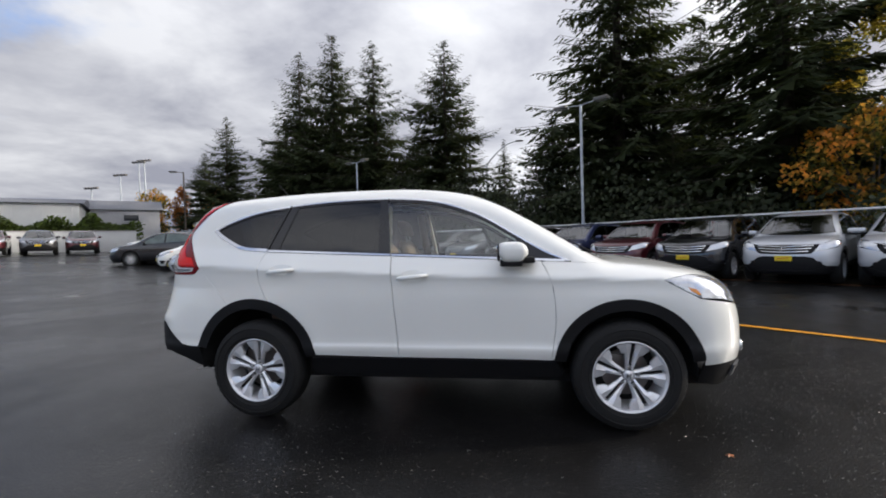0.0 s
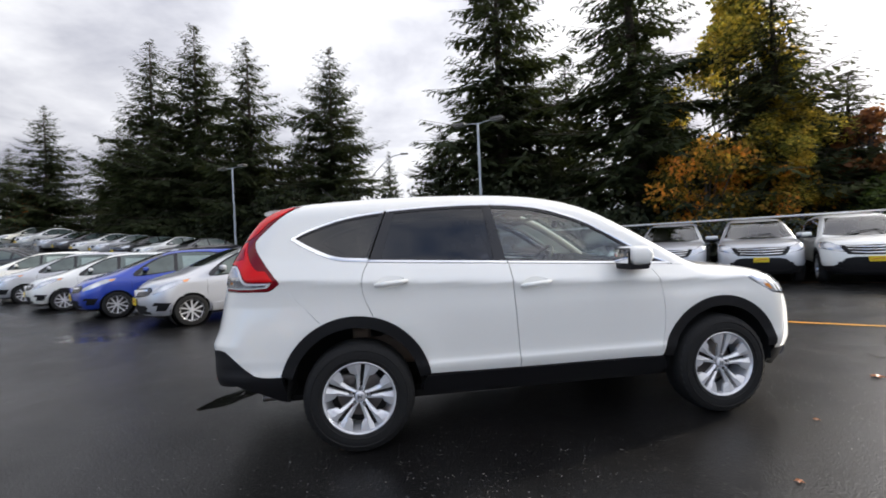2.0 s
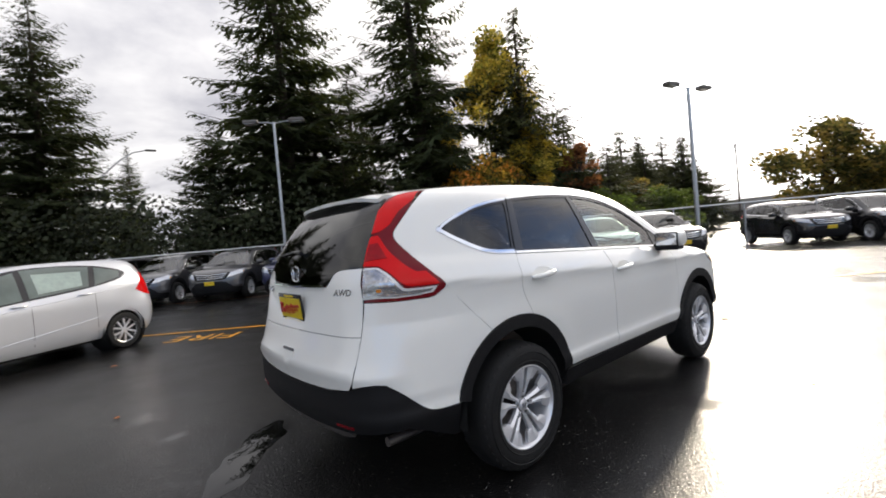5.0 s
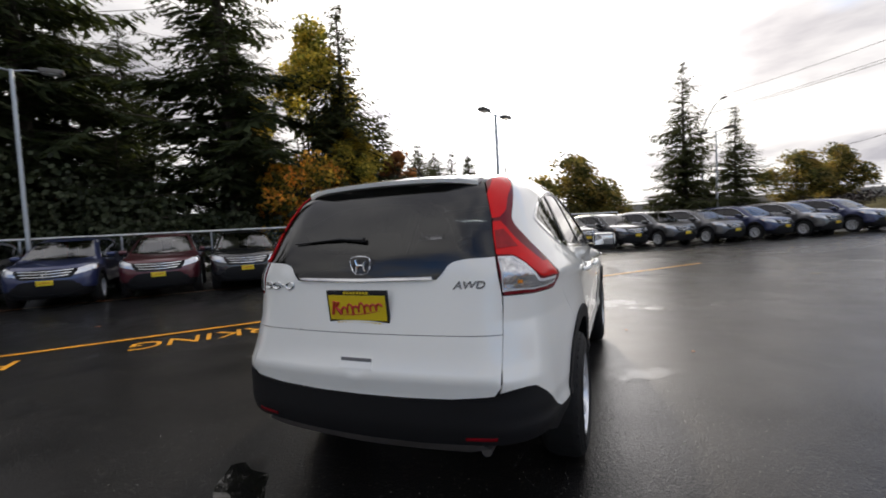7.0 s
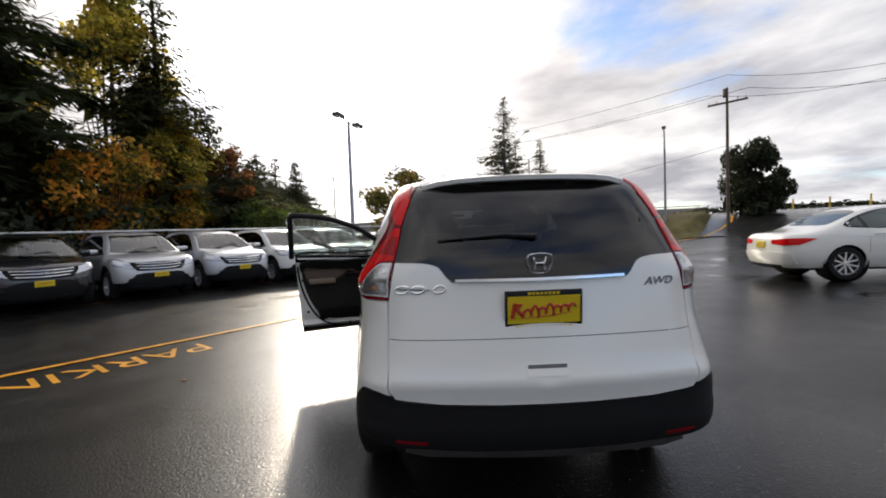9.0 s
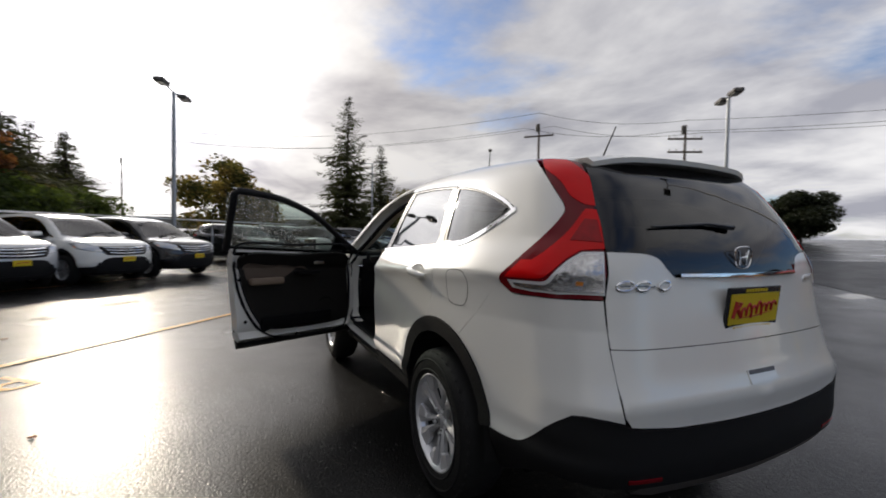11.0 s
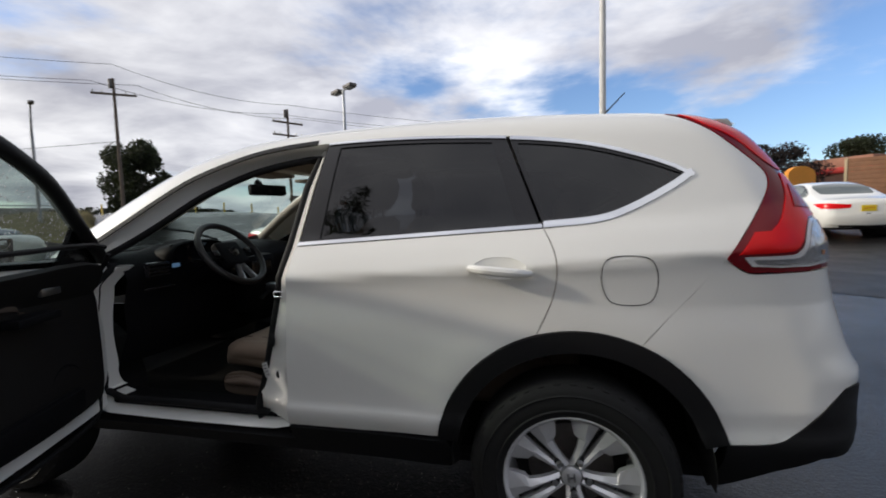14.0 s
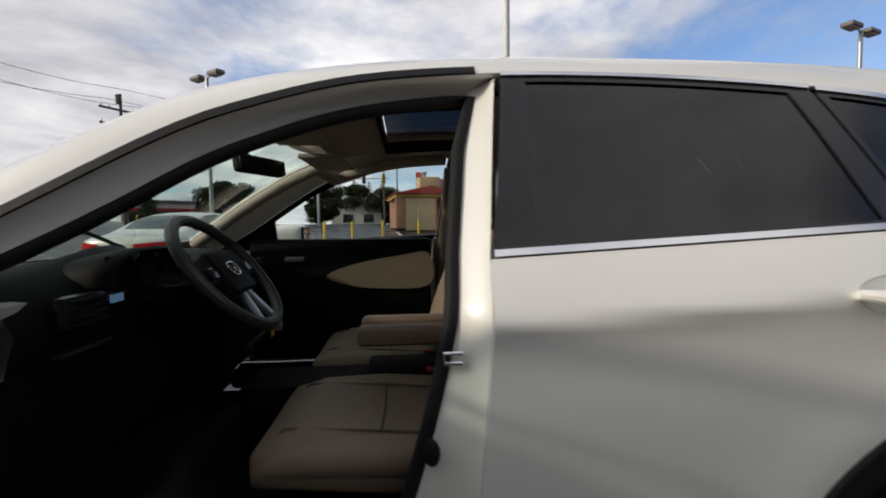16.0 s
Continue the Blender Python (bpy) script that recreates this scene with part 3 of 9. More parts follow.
class Body:
    def __init__(self, side, top, tail, nose, belt, wheels, tail_crown=0.12, nose_crown=0.31, k=(0.22, 0.24, 0.09), taper=(0.10, -1.1, 0.8), flare=0.010):
        self.side, self.top, self.tail, self.nose = table(side), table(top), table(tail), table(nose)
        self.belt, self.wheels, self.tc, self.nc, self.k, self.taper, self.flare = belt, wheels, tail_crown, nose_crown, k, taper, flare

    def field(self, p):
        x, y, z = p[..., 0], np.abs(p[..., 1]), p[..., 2]
        up = np.clip((z - 0.80) / 0.30, 0, 1)
        s = z + (self.belt[0] - (self.belt[1] + self.belt[2] * x)) * up * up * (3 - 2 * up)
        w = np.interp(s, *self.side)
        for cx, cz, r in self.wheels:
            d = np.hypot(x - cx, z - cz)
            w = w + self.flare * np.exp(-((d - r) / 0.10) ** 2) * np.clip((1.0 - z) / 0.2, 0, 1)
        amount, start, span = self.taper
        t = np.maximum(start - x, 0) / span
        w = w * (1 - amount * t * t * np.clip((z - 0.35) / 0.6, 0.46, 1))
        f = smax((y - w) * 0.96, (np.interp(z, *self.tail) + self.tc * y * y - x) * 0.94, self.k[0])
        f = smax(f, (x - np.interp(z, *self.nose) + self.nc * y * y) * 0.94, self.k[1])
        return smax(f, (z - np.interp(x, *self.top) + 0.062 * y * y) * 0.90, self.k[2])

    def normal(self, p):
        e, f0 = 2e-3, self.field(p)
        g = np.stack([self.field(p + np.eye(3)[i] * e) - self.field(p - np.eye(3)[i] * e) for i in range(3)], -1)
        return g / (np.linalg.norm(g, axis=-1, keepdims=True) + 1e-9)

    def solve(self, p, way, reach=1.2):
        """Moves points along way (unit) onto the surface, from inside to outside."""
        p, way = np.atleast_2d(np.array(p, float)), np.array(way, float)
        lo, hi = np.zeros(len(p)), np.full(len(p), reach)
        for _ in range(34):
            mid = (lo + hi) / 2
            inside = self.field(p + mid[:, None] * way) < 0
            lo, hi = np.where(inside, mid, lo), np.where(inside, hi, mid)
        return p + lo[:, None] * way

    def S(self, xz):
        """Places on the side (y > 0) for rows of x, z."""
        xz = np.atleast_2d(np.array(xz, float))
        return self.solve(np.stack([xz[:, 0], 0 * xz[:, 0], xz[:, 1]], 1), (0, 1, 0))

    def T(self, xy):
        xy = np.atleast_2d(np.array(xy, float))
        return self.solve(np.stack([xy[:, 0], xy[:, 1], 0 * xy[:, 0] + 0.5], 1), (0, 0, 1), 1.6)

    def R(self, yz):
        yz = np.atleast_2d(np.array(yz, float))
        return self.solve(np.stack([0 * yz[:, 0] - 1.2, yz[:, 0], yz[:, 1]], 1), (-1, 0, 0), 1.6)

    def F(self, yz):
        yz = np.atleast_2d(np.array(yz, float))
        return self.solve(np.stack([0 * yz[:, 0] + 1.0, yz[:, 0], yz[:, 1]], 1), (1, 0, 0), 1.8)


def inside_polygon(q, poly):
    x, y, hit = q[:, 0], q[:, 1], np.zeros(len(q), bool)
    for (ax, ay), (bx, by) in zip(poly, np.roll(poly, -1, 0)):
        cross = (ay > y) != (by > y)
        hit ^= cross & (x < (bx - ax) * (y - ay) / (by - ay + 1e-12) + ax)
    return hit


def resample(loop, step):
    out = []
    for a, b in zip(loop, np.roll(loop, -1, 0)):
        d = np.linalg.norm(b - a)
        if d < 1e-5:
            continue
        n = max(1, int(math.ceil(d / step)))
        out += [a + (b - a) * i / n for i in range(n)]
    return np.array(out)


def cut_panel(body, loops, way, step=0.05, lift=0.0, thick=0.014, inset=0.002, both=False, mirror=False):
    """Cuts the area inside the first loop (less the other loops) out of the body's skin, seen along way.
    Gives verts, faces and normals of a panel with a turned-in rim."""
    from mathutils.geometry import delaunay_2d_cdt
    N = np.array(way, float) / np.linalg.norm(way)
    U = np.cross((0, 0, 1), N) if abs(N[2]) < 0.9 else np.cross((0, 1, 0), N)
    U = U / np.linalg.norm(U)
    V = np.cross(N, U)
    flat, depth, middle = [], [], []
    for n, loop in enumerate(loops):
        p = resample(np.array(loop, float), step * 0.7)
        q = np.stack([p @ U, p @ V], 1)
        area = np.sum(q[:, 0] * np.roll(q[:, 1], -1) - np.roll(q[:, 0], -1) * q[:, 1])
        if (area < 0) != (n > 0):
            q, p = q[::-1], p[::-1]
        if inset:
            t = np.roll(q, -1, 0) - np.roll(q, 1, 0)
            t = t / (np.linalg.norm(t, axis=1, keepdims=True) + 1e-9)
            q = q + inset * np.stack([-t[:, 1], t[:, 0]], 1)
        flat.append(q)
        depth.append(p @ N)
        middle.append(np.abs(p[:, 1]) < 1e-5)
    lo, hi = flat[0].min(0), flat[0].max(0)
    gx, gy = np.meshgrid(np.arange(lo[0] + step / 2, hi[0], step), np.arange(lo[1] + step / 2, hi[1], step))
    g = np.stack([gx.ravel(), gy.ravel()], 1)
    keep = inside_polygon(g, flat[0])
    for q in flat[1:]:
        keep &= ~inside_polygon(g, q)
    g = g[keep]
    rim = np.concatenate(flat)
    if len(g):
        g = g[np.min(np.linalg.norm(g[:, None] - rim[None], axis=2), axis=1) > step * 0.4]
    every = np.concatenate([rim, g])
    edges, base = [], 0
    for q in flat:
        edges += [(base + i, base + (i + 1) % len(q)) for i in range(len(q))]
        base += len(q)
    vs, _, fs, _, _, _ = delaunay_2d_cdt([Vector(v) for v in every], edges, [], 0, 1e-6)
    q2 = np.array([tuple(v) for v in vs])
    tri = np.array([f for f in fs if len(f) == 3])
    mid = q2[tri].mean(1)
    ok = inside_polygon(mid, flat[0])
    for q in flat[1:]:
        ok &= ~inside_polygon(mid, q)
    tri = tri[ok]
    # onto the skin
    d0 = np.concatenate(depth)
    near = np.argmin(np.linalg.norm(q2[:, None] - rim[None], axis=2), axis=1)
    s = d0[near]
    p = q2[:, :1] * U + q2[:, 1:2] * V + s[:, None] * N
    for _ in range(25):
        f0 = body.field(p)
        slope = (body.field(p + N * 2e-3) - f0) / 2e-3
        p = p - (np.clip(f0 / np.maximum(slope, 0.15), -0.08, 0.08))[:, None] * N
    if both:
        # the middle line stays on the middle
        on = np.concatenate(middle)[near] & (np.linalg.norm(q2 - rim[near], axis=1) < 1e-4)
        N0 = N * (1, 0, 1) / np.linalg.norm(N * (1, 0, 1))
        p[on, 1] = 0.0
        for _ in range(12):
            f0 = body.field(p[on])
            slope = (body.field(p[on] + N0 * 2e-3) - f0) / 2e-3
            p[on] = p[on] - (np.clip(f0 / np.maximum(slope, 0.15), -0.08, 0.08))[:, None] * N0
    nrm = body.normal(p)
    p = p + nrm * lift
    if both:
        p[on, 1] = 0.0
    if both:
        nrm[np.abs(p[:, 1]) < 1e-6, 1] = 0.0
        nrm = nrm / np.linalg.norm(nrm, axis=1, keepdims=True)
    verts, normals = p.tolist(), nrm.tolist()
    a, b, c = p[tri[:, 0]], p[tri[:, 1]], p[tri[:, 2]]
    flip = np.einsum("ij,ij->i", np.cross(b - a, c - a), nrm[tri[:, 0]]) < 0
    tri[flip] = tri[flip][:, ::-1]
    faces = tri.tolist()
    if thick:
        # the open edges, turned in
        seen = {}
        for t in faces:
            for i in range(3):
                seen[(t[i], t[(i + 1) % 3])] = 1
        for (i, j) in list(seen):
            if (j, i) in seen or (both and abs(p[i][1]) < 1e-4 and abs(p[j][1]) < 1e-4):
                continue
            e = p[j] - p[i]
            outn = np.cross(e, nrm[i])
            outn = outn / (np.linalg.norm(outn) + 1e-9)
            k = len(verts)
            verts += [p[i].tolist(), p[j].tolist(), (p[j] - nrm[j] * thick).tolist(), (p[i] - nrm[i] * thick).tolist()]
            normals += [outn.tolist()] * 4
            faces.append([k + 1, k, k + 3, k + 2])
    if mirror or both:
        mv = [[x, -y, z] for x, y, z in verts]
        mn = [[x, -y, z] for x, y, z in normals]
        mf = [f[::-1] for f in faces]
        if mirror:
            return mv, mf, mn
        k = len(verts)
        return verts + mv, faces + [[i + k for i in f] for f in mf], normals + mn
    return verts, faces, normals


def panel(name, body, loops, way, material, parent, label="", **how):
    v, f, n = cut_panel(body, loops, way, **how)
    return link_mesh(name, v, f, material, parent, label, True, n)


def ribbon(body, xz, width, side=1):
    """A loop on the side skin: a curve of x, z given a width towards its left."""
    c = np.array(xz, float)
    t = np.gradient(c, axis=0)
    t = t / (np.linalg.norm(t, axis=1, keepdims=True) + 1e-9)
    w = np.broadcast_to(np.array(width, float), (len(c),))[:, None] * side
    other = c + w * np.stack([-t[:, 1], t[:, 0]], 1)
    return body.S(np.concatenate([c, other[::-1]]))


def arc(cx, cz, r, a0, a1, n=14):
    return np.array([(cx + r * math.cos(radians(a)), cz + r * math.sin(radians(a))) for a in np.linspace(a0, a1, n)])


SUV = Body(
    side=[(0.18, 0.70), (0.24, 0.755), (0.30, 0.79), (0.38, 0.83), (0.45, 0.866), (0.49, 0.882), (0.53, 0.890), (0.58, 0.882), (0.75, 0.893),
          (0.86, 0.898), (0.94, 0.896), (0.99, 0.897), (1.015, 0.901), (1.034, 0.9035), (1.052, 0.896), (1.08, 0.880), (1.12, 0.856), (1.155, 0.832), (1.19, 0.812), (1.30, 0.764),
          (1.40, 0.720), (1.50, 0.672), (1.60, 0.615), (1.70, 0.55)],
    top=[(-2.5, 1.515), (-2.1, 1.600), (-1.74, 1.640), (-1.24, 1.672), (-0.8, 1.686), (-0.3, 1.682), (0.05, 1.655), (0.31, 1.601), (0.485, 1.533),
         (0.70, 1.413), (0.92, 1.278), (1.10, 1.168), (1.22, 1.118), (1.40, 1.098), (1.70, 1.055), (1.95, 0.985), (2.08, 0.93), (2.3, 0.80)],
    tail=[(0.10, -1.80), (0.20, -1.98), (0.30, -2.15), (0.40, -2.245), (0.50, -2.280), (0.60, -2.284), (0.66, -2.287), (0.715, -2.300), (0.75, -2.288), (0.80, -2.267), (0.90, -2.245),
          (1.00, -2.225), (1.10, -2.205), (1.16, -2.195), (1.25, -2.165), (1.35, -2.115), (1.45, -2.050), (1.55, -1.965), (1.65, -1.84), (1.75, -1.70)],
    nose=[(0.10, 1.92), (0.20, 2.04), (0.30, 2.12), (0.45, 2.165), (0.60, 2.175), (0.75, 2.16), (0.86, 2.12), (0.95, 2.06), (1.05, 1.94), (1.2, 1.7), (1.7, 1.2)],
    belt=(1.155, 1.149, -0.055), wheels=[(-1.30, 0.395, 0.50), (1.29, 0.395, 0.50)])

WINDOW_TOP = curve_points([(-1.705, 1.384), (-1.665, 1.411), (-1.56, 1.456), (-1.355, 1.519), (-1.08, 1.559), (-0.70, 1.585), (-0.33, 1.587), (-0.007, 1.558),
                           (0.234, 1.489), (0.395, 1.418), (0.635, 1.268), (0.80, 1.168), (0.955, 1.100)], 6)
QUARTER_LOW = curve_points([(-1.210, 1.2155), (-1.39, 1.231), (-1.50, 1.267), (-1.63, 1.334), (-1.705, 1.384)], 6)
REAR_GAP = curve_points([(-1.210, 1.2155), (-1.242, 1.145), (-1.252, 1.07), (-1.236, 0.98), (-1.185, 0.864)], 5)
FRONT_GAP = curve_points([(-0.262, 1.156), (-0.249, 0.95), (-0.228, 0.65), (-0.217, 0.458)], 5)
NOSE_GAP = curve_points([(0.805, 0.452), (0.822, 0.53), (0.845, 0.735), (0.832, 0.92), (0.80, 1.03), (0.765, 1.099)], 5)
REAR_ARCH, FRONT_ARCH = (-1.308, 0.396, 0.483), (1.287, 0.394, 0.462)


def belt_line(x0, x1, n=8, drop=0.0):
    x = np.linspace(x0, x1, n)
    return np.stack([x, 1.149 - 0.055 * x - drop], 1)


def between(curve, x0, x1):
    """The stretch of a curve with x rising from x0 to x1."""
    x = np.linspace(x0, x1, max(4, int(abs(x1 - x0) / 0.05)))
    return np.stack([x, np.interp(x, curve[:, 0], curve[:, 1])], 1)


def join(*rows):
    return np.concatenate([np.atleast_2d(np.array(r, float)) for r in rows])


def wheel(parent, x, y, side, fine=True):
    """Tyre with alloy rim: five split spokes, lug nuts, cap and brake disc. side: +1 left of the car, -1 right."""
    R = 0.355
    turn = pose(x, y, 0.358, -90 * side, 0, 0) @ pose(0, 0, 0, 0, 0, 8 * side)
    prof = [(0.226, -0.100), (0.236, -0.108), (0.280, -0.114), (0.315, -0.108), (0.336, -0.096), (0.348, -0.078), (R, -0.05), (R, 0.05),
            (0.348, 0.078), (0.336, 0.096), (0.315, 0.108), (0.280, 0.114), (0.236, 0.108), (0.226, 0.100)]
    segs = 56 if fine else 28
    w = lathe("wheel", prof, M["rubber"], parent, "black rubber tyre on an alloy rim", segs, turn)
    if fine:
        bm = bmesh.new()
        for r in (0.250, 0.30):
            add_lathe(bm, [(r, 0.1110), (r + 0.004, 0.1160), (r + 0.008, 0.1120)], segs, turn)
        part("sidewall_ridge", bm, M["rubber"], w, smooth=True)
        for k in range(40):
            a = 2 * math.pi * k / 40
            bm = bmesh.new()
            add_box(bm, 0, 0.332, 0.092, 0.026, 0.022, 0.010, m=turn @ Matrix.Rotation(a, 4, "Z"), bevel=0.004, seg=1)
            part("tread_block", bm, M["rubber"], w)
    lathe("rim", [(0.226, 0.101), (0.231, 0.106), (0.226, 0.107), (0.217, 0.098), (0.209, 0.06), (0.198, -0.02), (0.203, -0.09), (0.226, -0.10)],
          M["alloy"], w, "bright alloy rim", segs, turn)
    lathe("brake_disc", [(0.0, -0.04), (0.150, -0.04), (0.150, -0.02), (0.0, -0.02)], M["disc"], w, segs=32, m=turn)
    lathe("barrel_back", [(0.0, -0.06), (0.20, -0.06)], M["well"], w, segs=24, m=turn)
    bm = bmesh.new()
    add_box(bm, -0.09, 0.08, -0.02, 0.10, 0.07, 0.05, m=turn, bevel=0.012)
    part("brake_caliper", bm, M["disc"], w, smooth=True)

    def blade(bm, edges, z_in, z_out, depth, crown=0.0):
        """A spoke as rows of radius and two angles; crown lifts one flank above the other."""
        rows = []
        for r, a, b in edges:
            k = (r - edges[0][0]) / (edges[-1][0] - edges[0][0])
            z = z_in + (z_out - z_in) * k ** 0.8
            m = a * 0.62 + b * 0.38
            rows.append([(r * math.cos(radians(t)), r * math.sin(radians(t)), zz) for t, zz in ((a, z - depth), (a, z - 0.003), (m, z + crown), (b, z - crown * 1.2), (b, z - depth))])
        rings = [[bm.verts.new(p) for p in row] for row in rows]
        for p, q in zip(rings, rings[1:]):
            for i in range(4):
                bm.faces.new((p[i], p[i + 1], q[i + 1], q[i]))
        bm.faces.new(rings[0])
        bm.faces.new(rings[-1][::-1])

    for k in range(5):
        mid = 90 + 72 * k
        for sgn in (-1, 1):
            bm = bmesh.new()
            # narrow at the hub, broad at the rim, a slot between the two blades
            rows = [(0.040, 4, 36), (0.070, 6.0, 23), (0.105, 5.4, 19.0), (0.146, 4.6, 18.5), (0.158, 4.4, 25.0), (0.192, 3.8, 28.0), (0.217, 3.6, 29.0)]
            blade(bm, [(r, mid + sgn * a, mid + sgn * b) for r, a, b in rows], 0.060, 0.092, 0.026, 0.0045)
            bmesh.ops.transform(bm, matrix=turn, verts=bm.verts)
            part("spoke", bm, M["alloy"], w, smooth=False)
        bm = bmesh.new()
        rows = [(0.060, -7, 7), (0.12, -6, 6), (0.19, -5, 5), (0.212, -5, 5)]
        blade(bm, [(r, mid + a, mid + b) for r, a, b in rows], 0.030, 0.050, 0.012)
        bmesh.ops.transform(bm, matrix=turn, verts=bm.verts)
        part("spoke_pocket", bm, M["well"], w, "dark slot between the blades")
    lathe("hub_cap", [(0.0, 0.074), (0.026, 0.073), (0.033, 0.069), (0.036, 0.058), (0.036, 0.03)], M["alloy"], w, segs=24, m=turn)
    bm = bmesh.new()
    for sx in (-0.010, 0.010):
        add_box(bm, sx, 0, 0.0755, 0.006, 0.030, 0.003, m=turn)
    add_box(bm, 0, 0, 0.0755, 0.016, 0.005, 0.003, m=turn)
    part("cap_emblem", bm, M["alloy_dark"], w)
    for k in range(5):
        a = radians(90 + 72 * k)
        bm = bmesh.new()
        add_lathe(bm, [(0.0, 0.079), (0.008, 0.079), (0.0115, 0.072), (0.0115, 0.045)], 6 if fine else 5, turn @ pose(0.060 * math.cos(a), 0.060 * math.sin(a), 0))
        part("lug_nut", bm, M["steel"], w, smooth=True)
        bm = bmesh.new()
        add_lathe(bm, [(0.0, 0.0665), (0.0160, 0.0665), (0.0160, 0.04)], 12, turn @ pose(0.060 * math.cos(a), 0.060 * math.sin(a), 0))
        part("lug_well", bm, M["well"], w, smooth=True)
    return w


def rear_light(body, parent, side, fine=True):
    """Tall wrap-around tail lamp: bright red lens, dark red bands, clear reversing lens and bright strip."""
    mir = side < 0
    st = 0.030 if fine else 0.06
    way = (-0.72, 0.60, 0.34)
    front = body.S(curve_points([(-1.830, 1.060), (-1.765, 1.106), (-1.818, 1.175), (-1.870, 1.240), (-1.918, 1.308), (-1.938, 1.355), (-1.930, 1.392), (-1.88, 1.445), (-1.80, 1.520)], 5))
    top = body.T(curve_points([(-1.70, 0.592), (-1.645, 0.580), (-1.75, 0.545), (-1.825, 0.525)], 3))
    inner = body.R(curve_points([(0.522, 1.575), (0.553, 1.510), (0.585, 1.420), (0.604, 1.330), (0.626, 1.230), (0.642, 1.150), (0.658, 1.062)], 5))
    base = body.S([(-2.02, 1.058), (-1.93, 1.058)])
    loop = np.concatenate([front, top, inner, base])
    how = dict(step=st, mirror=mir)
    lamp = panel("tail_lamp", body, [loop], way, M["red_dark"], parent, "tall red wrap-around tail lamp", lift=0.003, thick=0.03, inset=0.002, **how)

    def lens(name, loop, material, lab, lift=0.006, inset=0.0):
        return panel(name, body, [np.concatenate(loop)], way, material, lamp, lab, lift=lift, thick=0.003, inset=inset, **how)

    # the arm up the pillar, the mid lens, and the foot towards the tip
    lens("red_reflector", [body.S(curve_points([(-1.985, 1.395), (-1.93, 1.432), (-1.86, 1.500), (-1.76, 1.560)], 4)), body.T([(-1.69, 0.578), (-1.80, 0.540)]), body.R(curve_points([(0.548, 1.510), (0.578, 1.425), (0.588, 1.390)], 4))], M["red_lens"], "bright red lens")
    lens("red_reflector", [body.S(curve_points([(-1.995, 1.378), (-1.985, 1.300), (-1.945, 1.225), (-1.905, 1.188)], 4)), body.S([(-1.855, 1.186), (-1.800, 1.120)]), body.S(curve_points([(-1.90, 1.123), (-1.965, 1.128), (-1.995, 1.150), (-2.022, 1.195), (-2.048, 1.228)], 4)),
                           body.R(curve_points([(0.624, 1.234), (0.602, 1.320), (0.593, 1.375)], 4))], M["red_lens"], "bright red lens")
    lens("lamp_cell", [body.S([(-2.010, 1.340), (-2.005, 1.262)]), body.R([(0.622, 1.255), (0.606, 1.335)])], M["red_mid"], "deep red lamp cell", lift=0.0085)
    # clear lens below, with its bright border running out to the tip
    lens("lens_border", [body.S(curve_points([(-1.815, 1.112), (-1.93, 1.114), (-1.975, 1.118), (-2.002, 1.142), (-2.028, 1.190), (-2.054, 1.222)], 4)), body.R([(0.630, 1.224), (0.652, 1.078)]), body.S([(-2.02, 1.075), (-1.93, 1.076), (-1.840, 1.082)])], M["lens_white"], "white lens border")
    lens("reversing_lens", [body.S(curve_points([(-1.840, 1.104), (-1.93, 1.104), (-1.985, 1.108), (-2.014, 1.138), (-2.038, 1.184), (-2.062, 1.214)], 4)), body.R([(0.636, 1.216), (0.655, 1.086)]), body.S([(-2.02, 1.083), (-1.93, 1.084), (-1.855, 1.090)])], M["clear_lens"], "clear faceted reversing lens", lift=0.0095)
    if fine:
        amb = np.concatenate([body.R([(0.722, 1.124), (0.706, 1.124), (0.706, 1.110), (0.722, 1.110)])])
        panel("amber_bulb", body, [amb], way, M["amber"], lamp, lift=0.011, thick=0.0, inset=0.0, **how)
    return lamp


def emblem(parent, m, h=0.085, name="emblem"):
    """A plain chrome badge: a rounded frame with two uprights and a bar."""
    bm = bmesh.new()
    w = h * 1.42
    outline = [(-w / 2, h / 2), (w / 2, h / 2), (w / 2 * 0.72, -h / 2), (-w / 2 * 0.72, -h / 2)]
    path = [(x, 0, z) for x, z in curve_points(outline, 5, True)]
    add_tube(bm, path + path[:1], h * 0.045, 6, False)
    for s in (-1, 1):
        add_tube(bm, [(s * w * 0.30, 0, h * 0.40), (s * w * 0.19, 0, 0), (s * w * 0.22, 0, -h * 0.42)], h * 0.075, 6)
    add_tube(bm, [(-w * 0.2, 0, 0), (w * 0.2, 0, 0)], h * 0.07, 6)
    bmesh.ops.transform(bm, matrix=m, verts=bm.verts)
    return part(name, bm, M["chrome"], parent, "chrome badge", smooth=True)


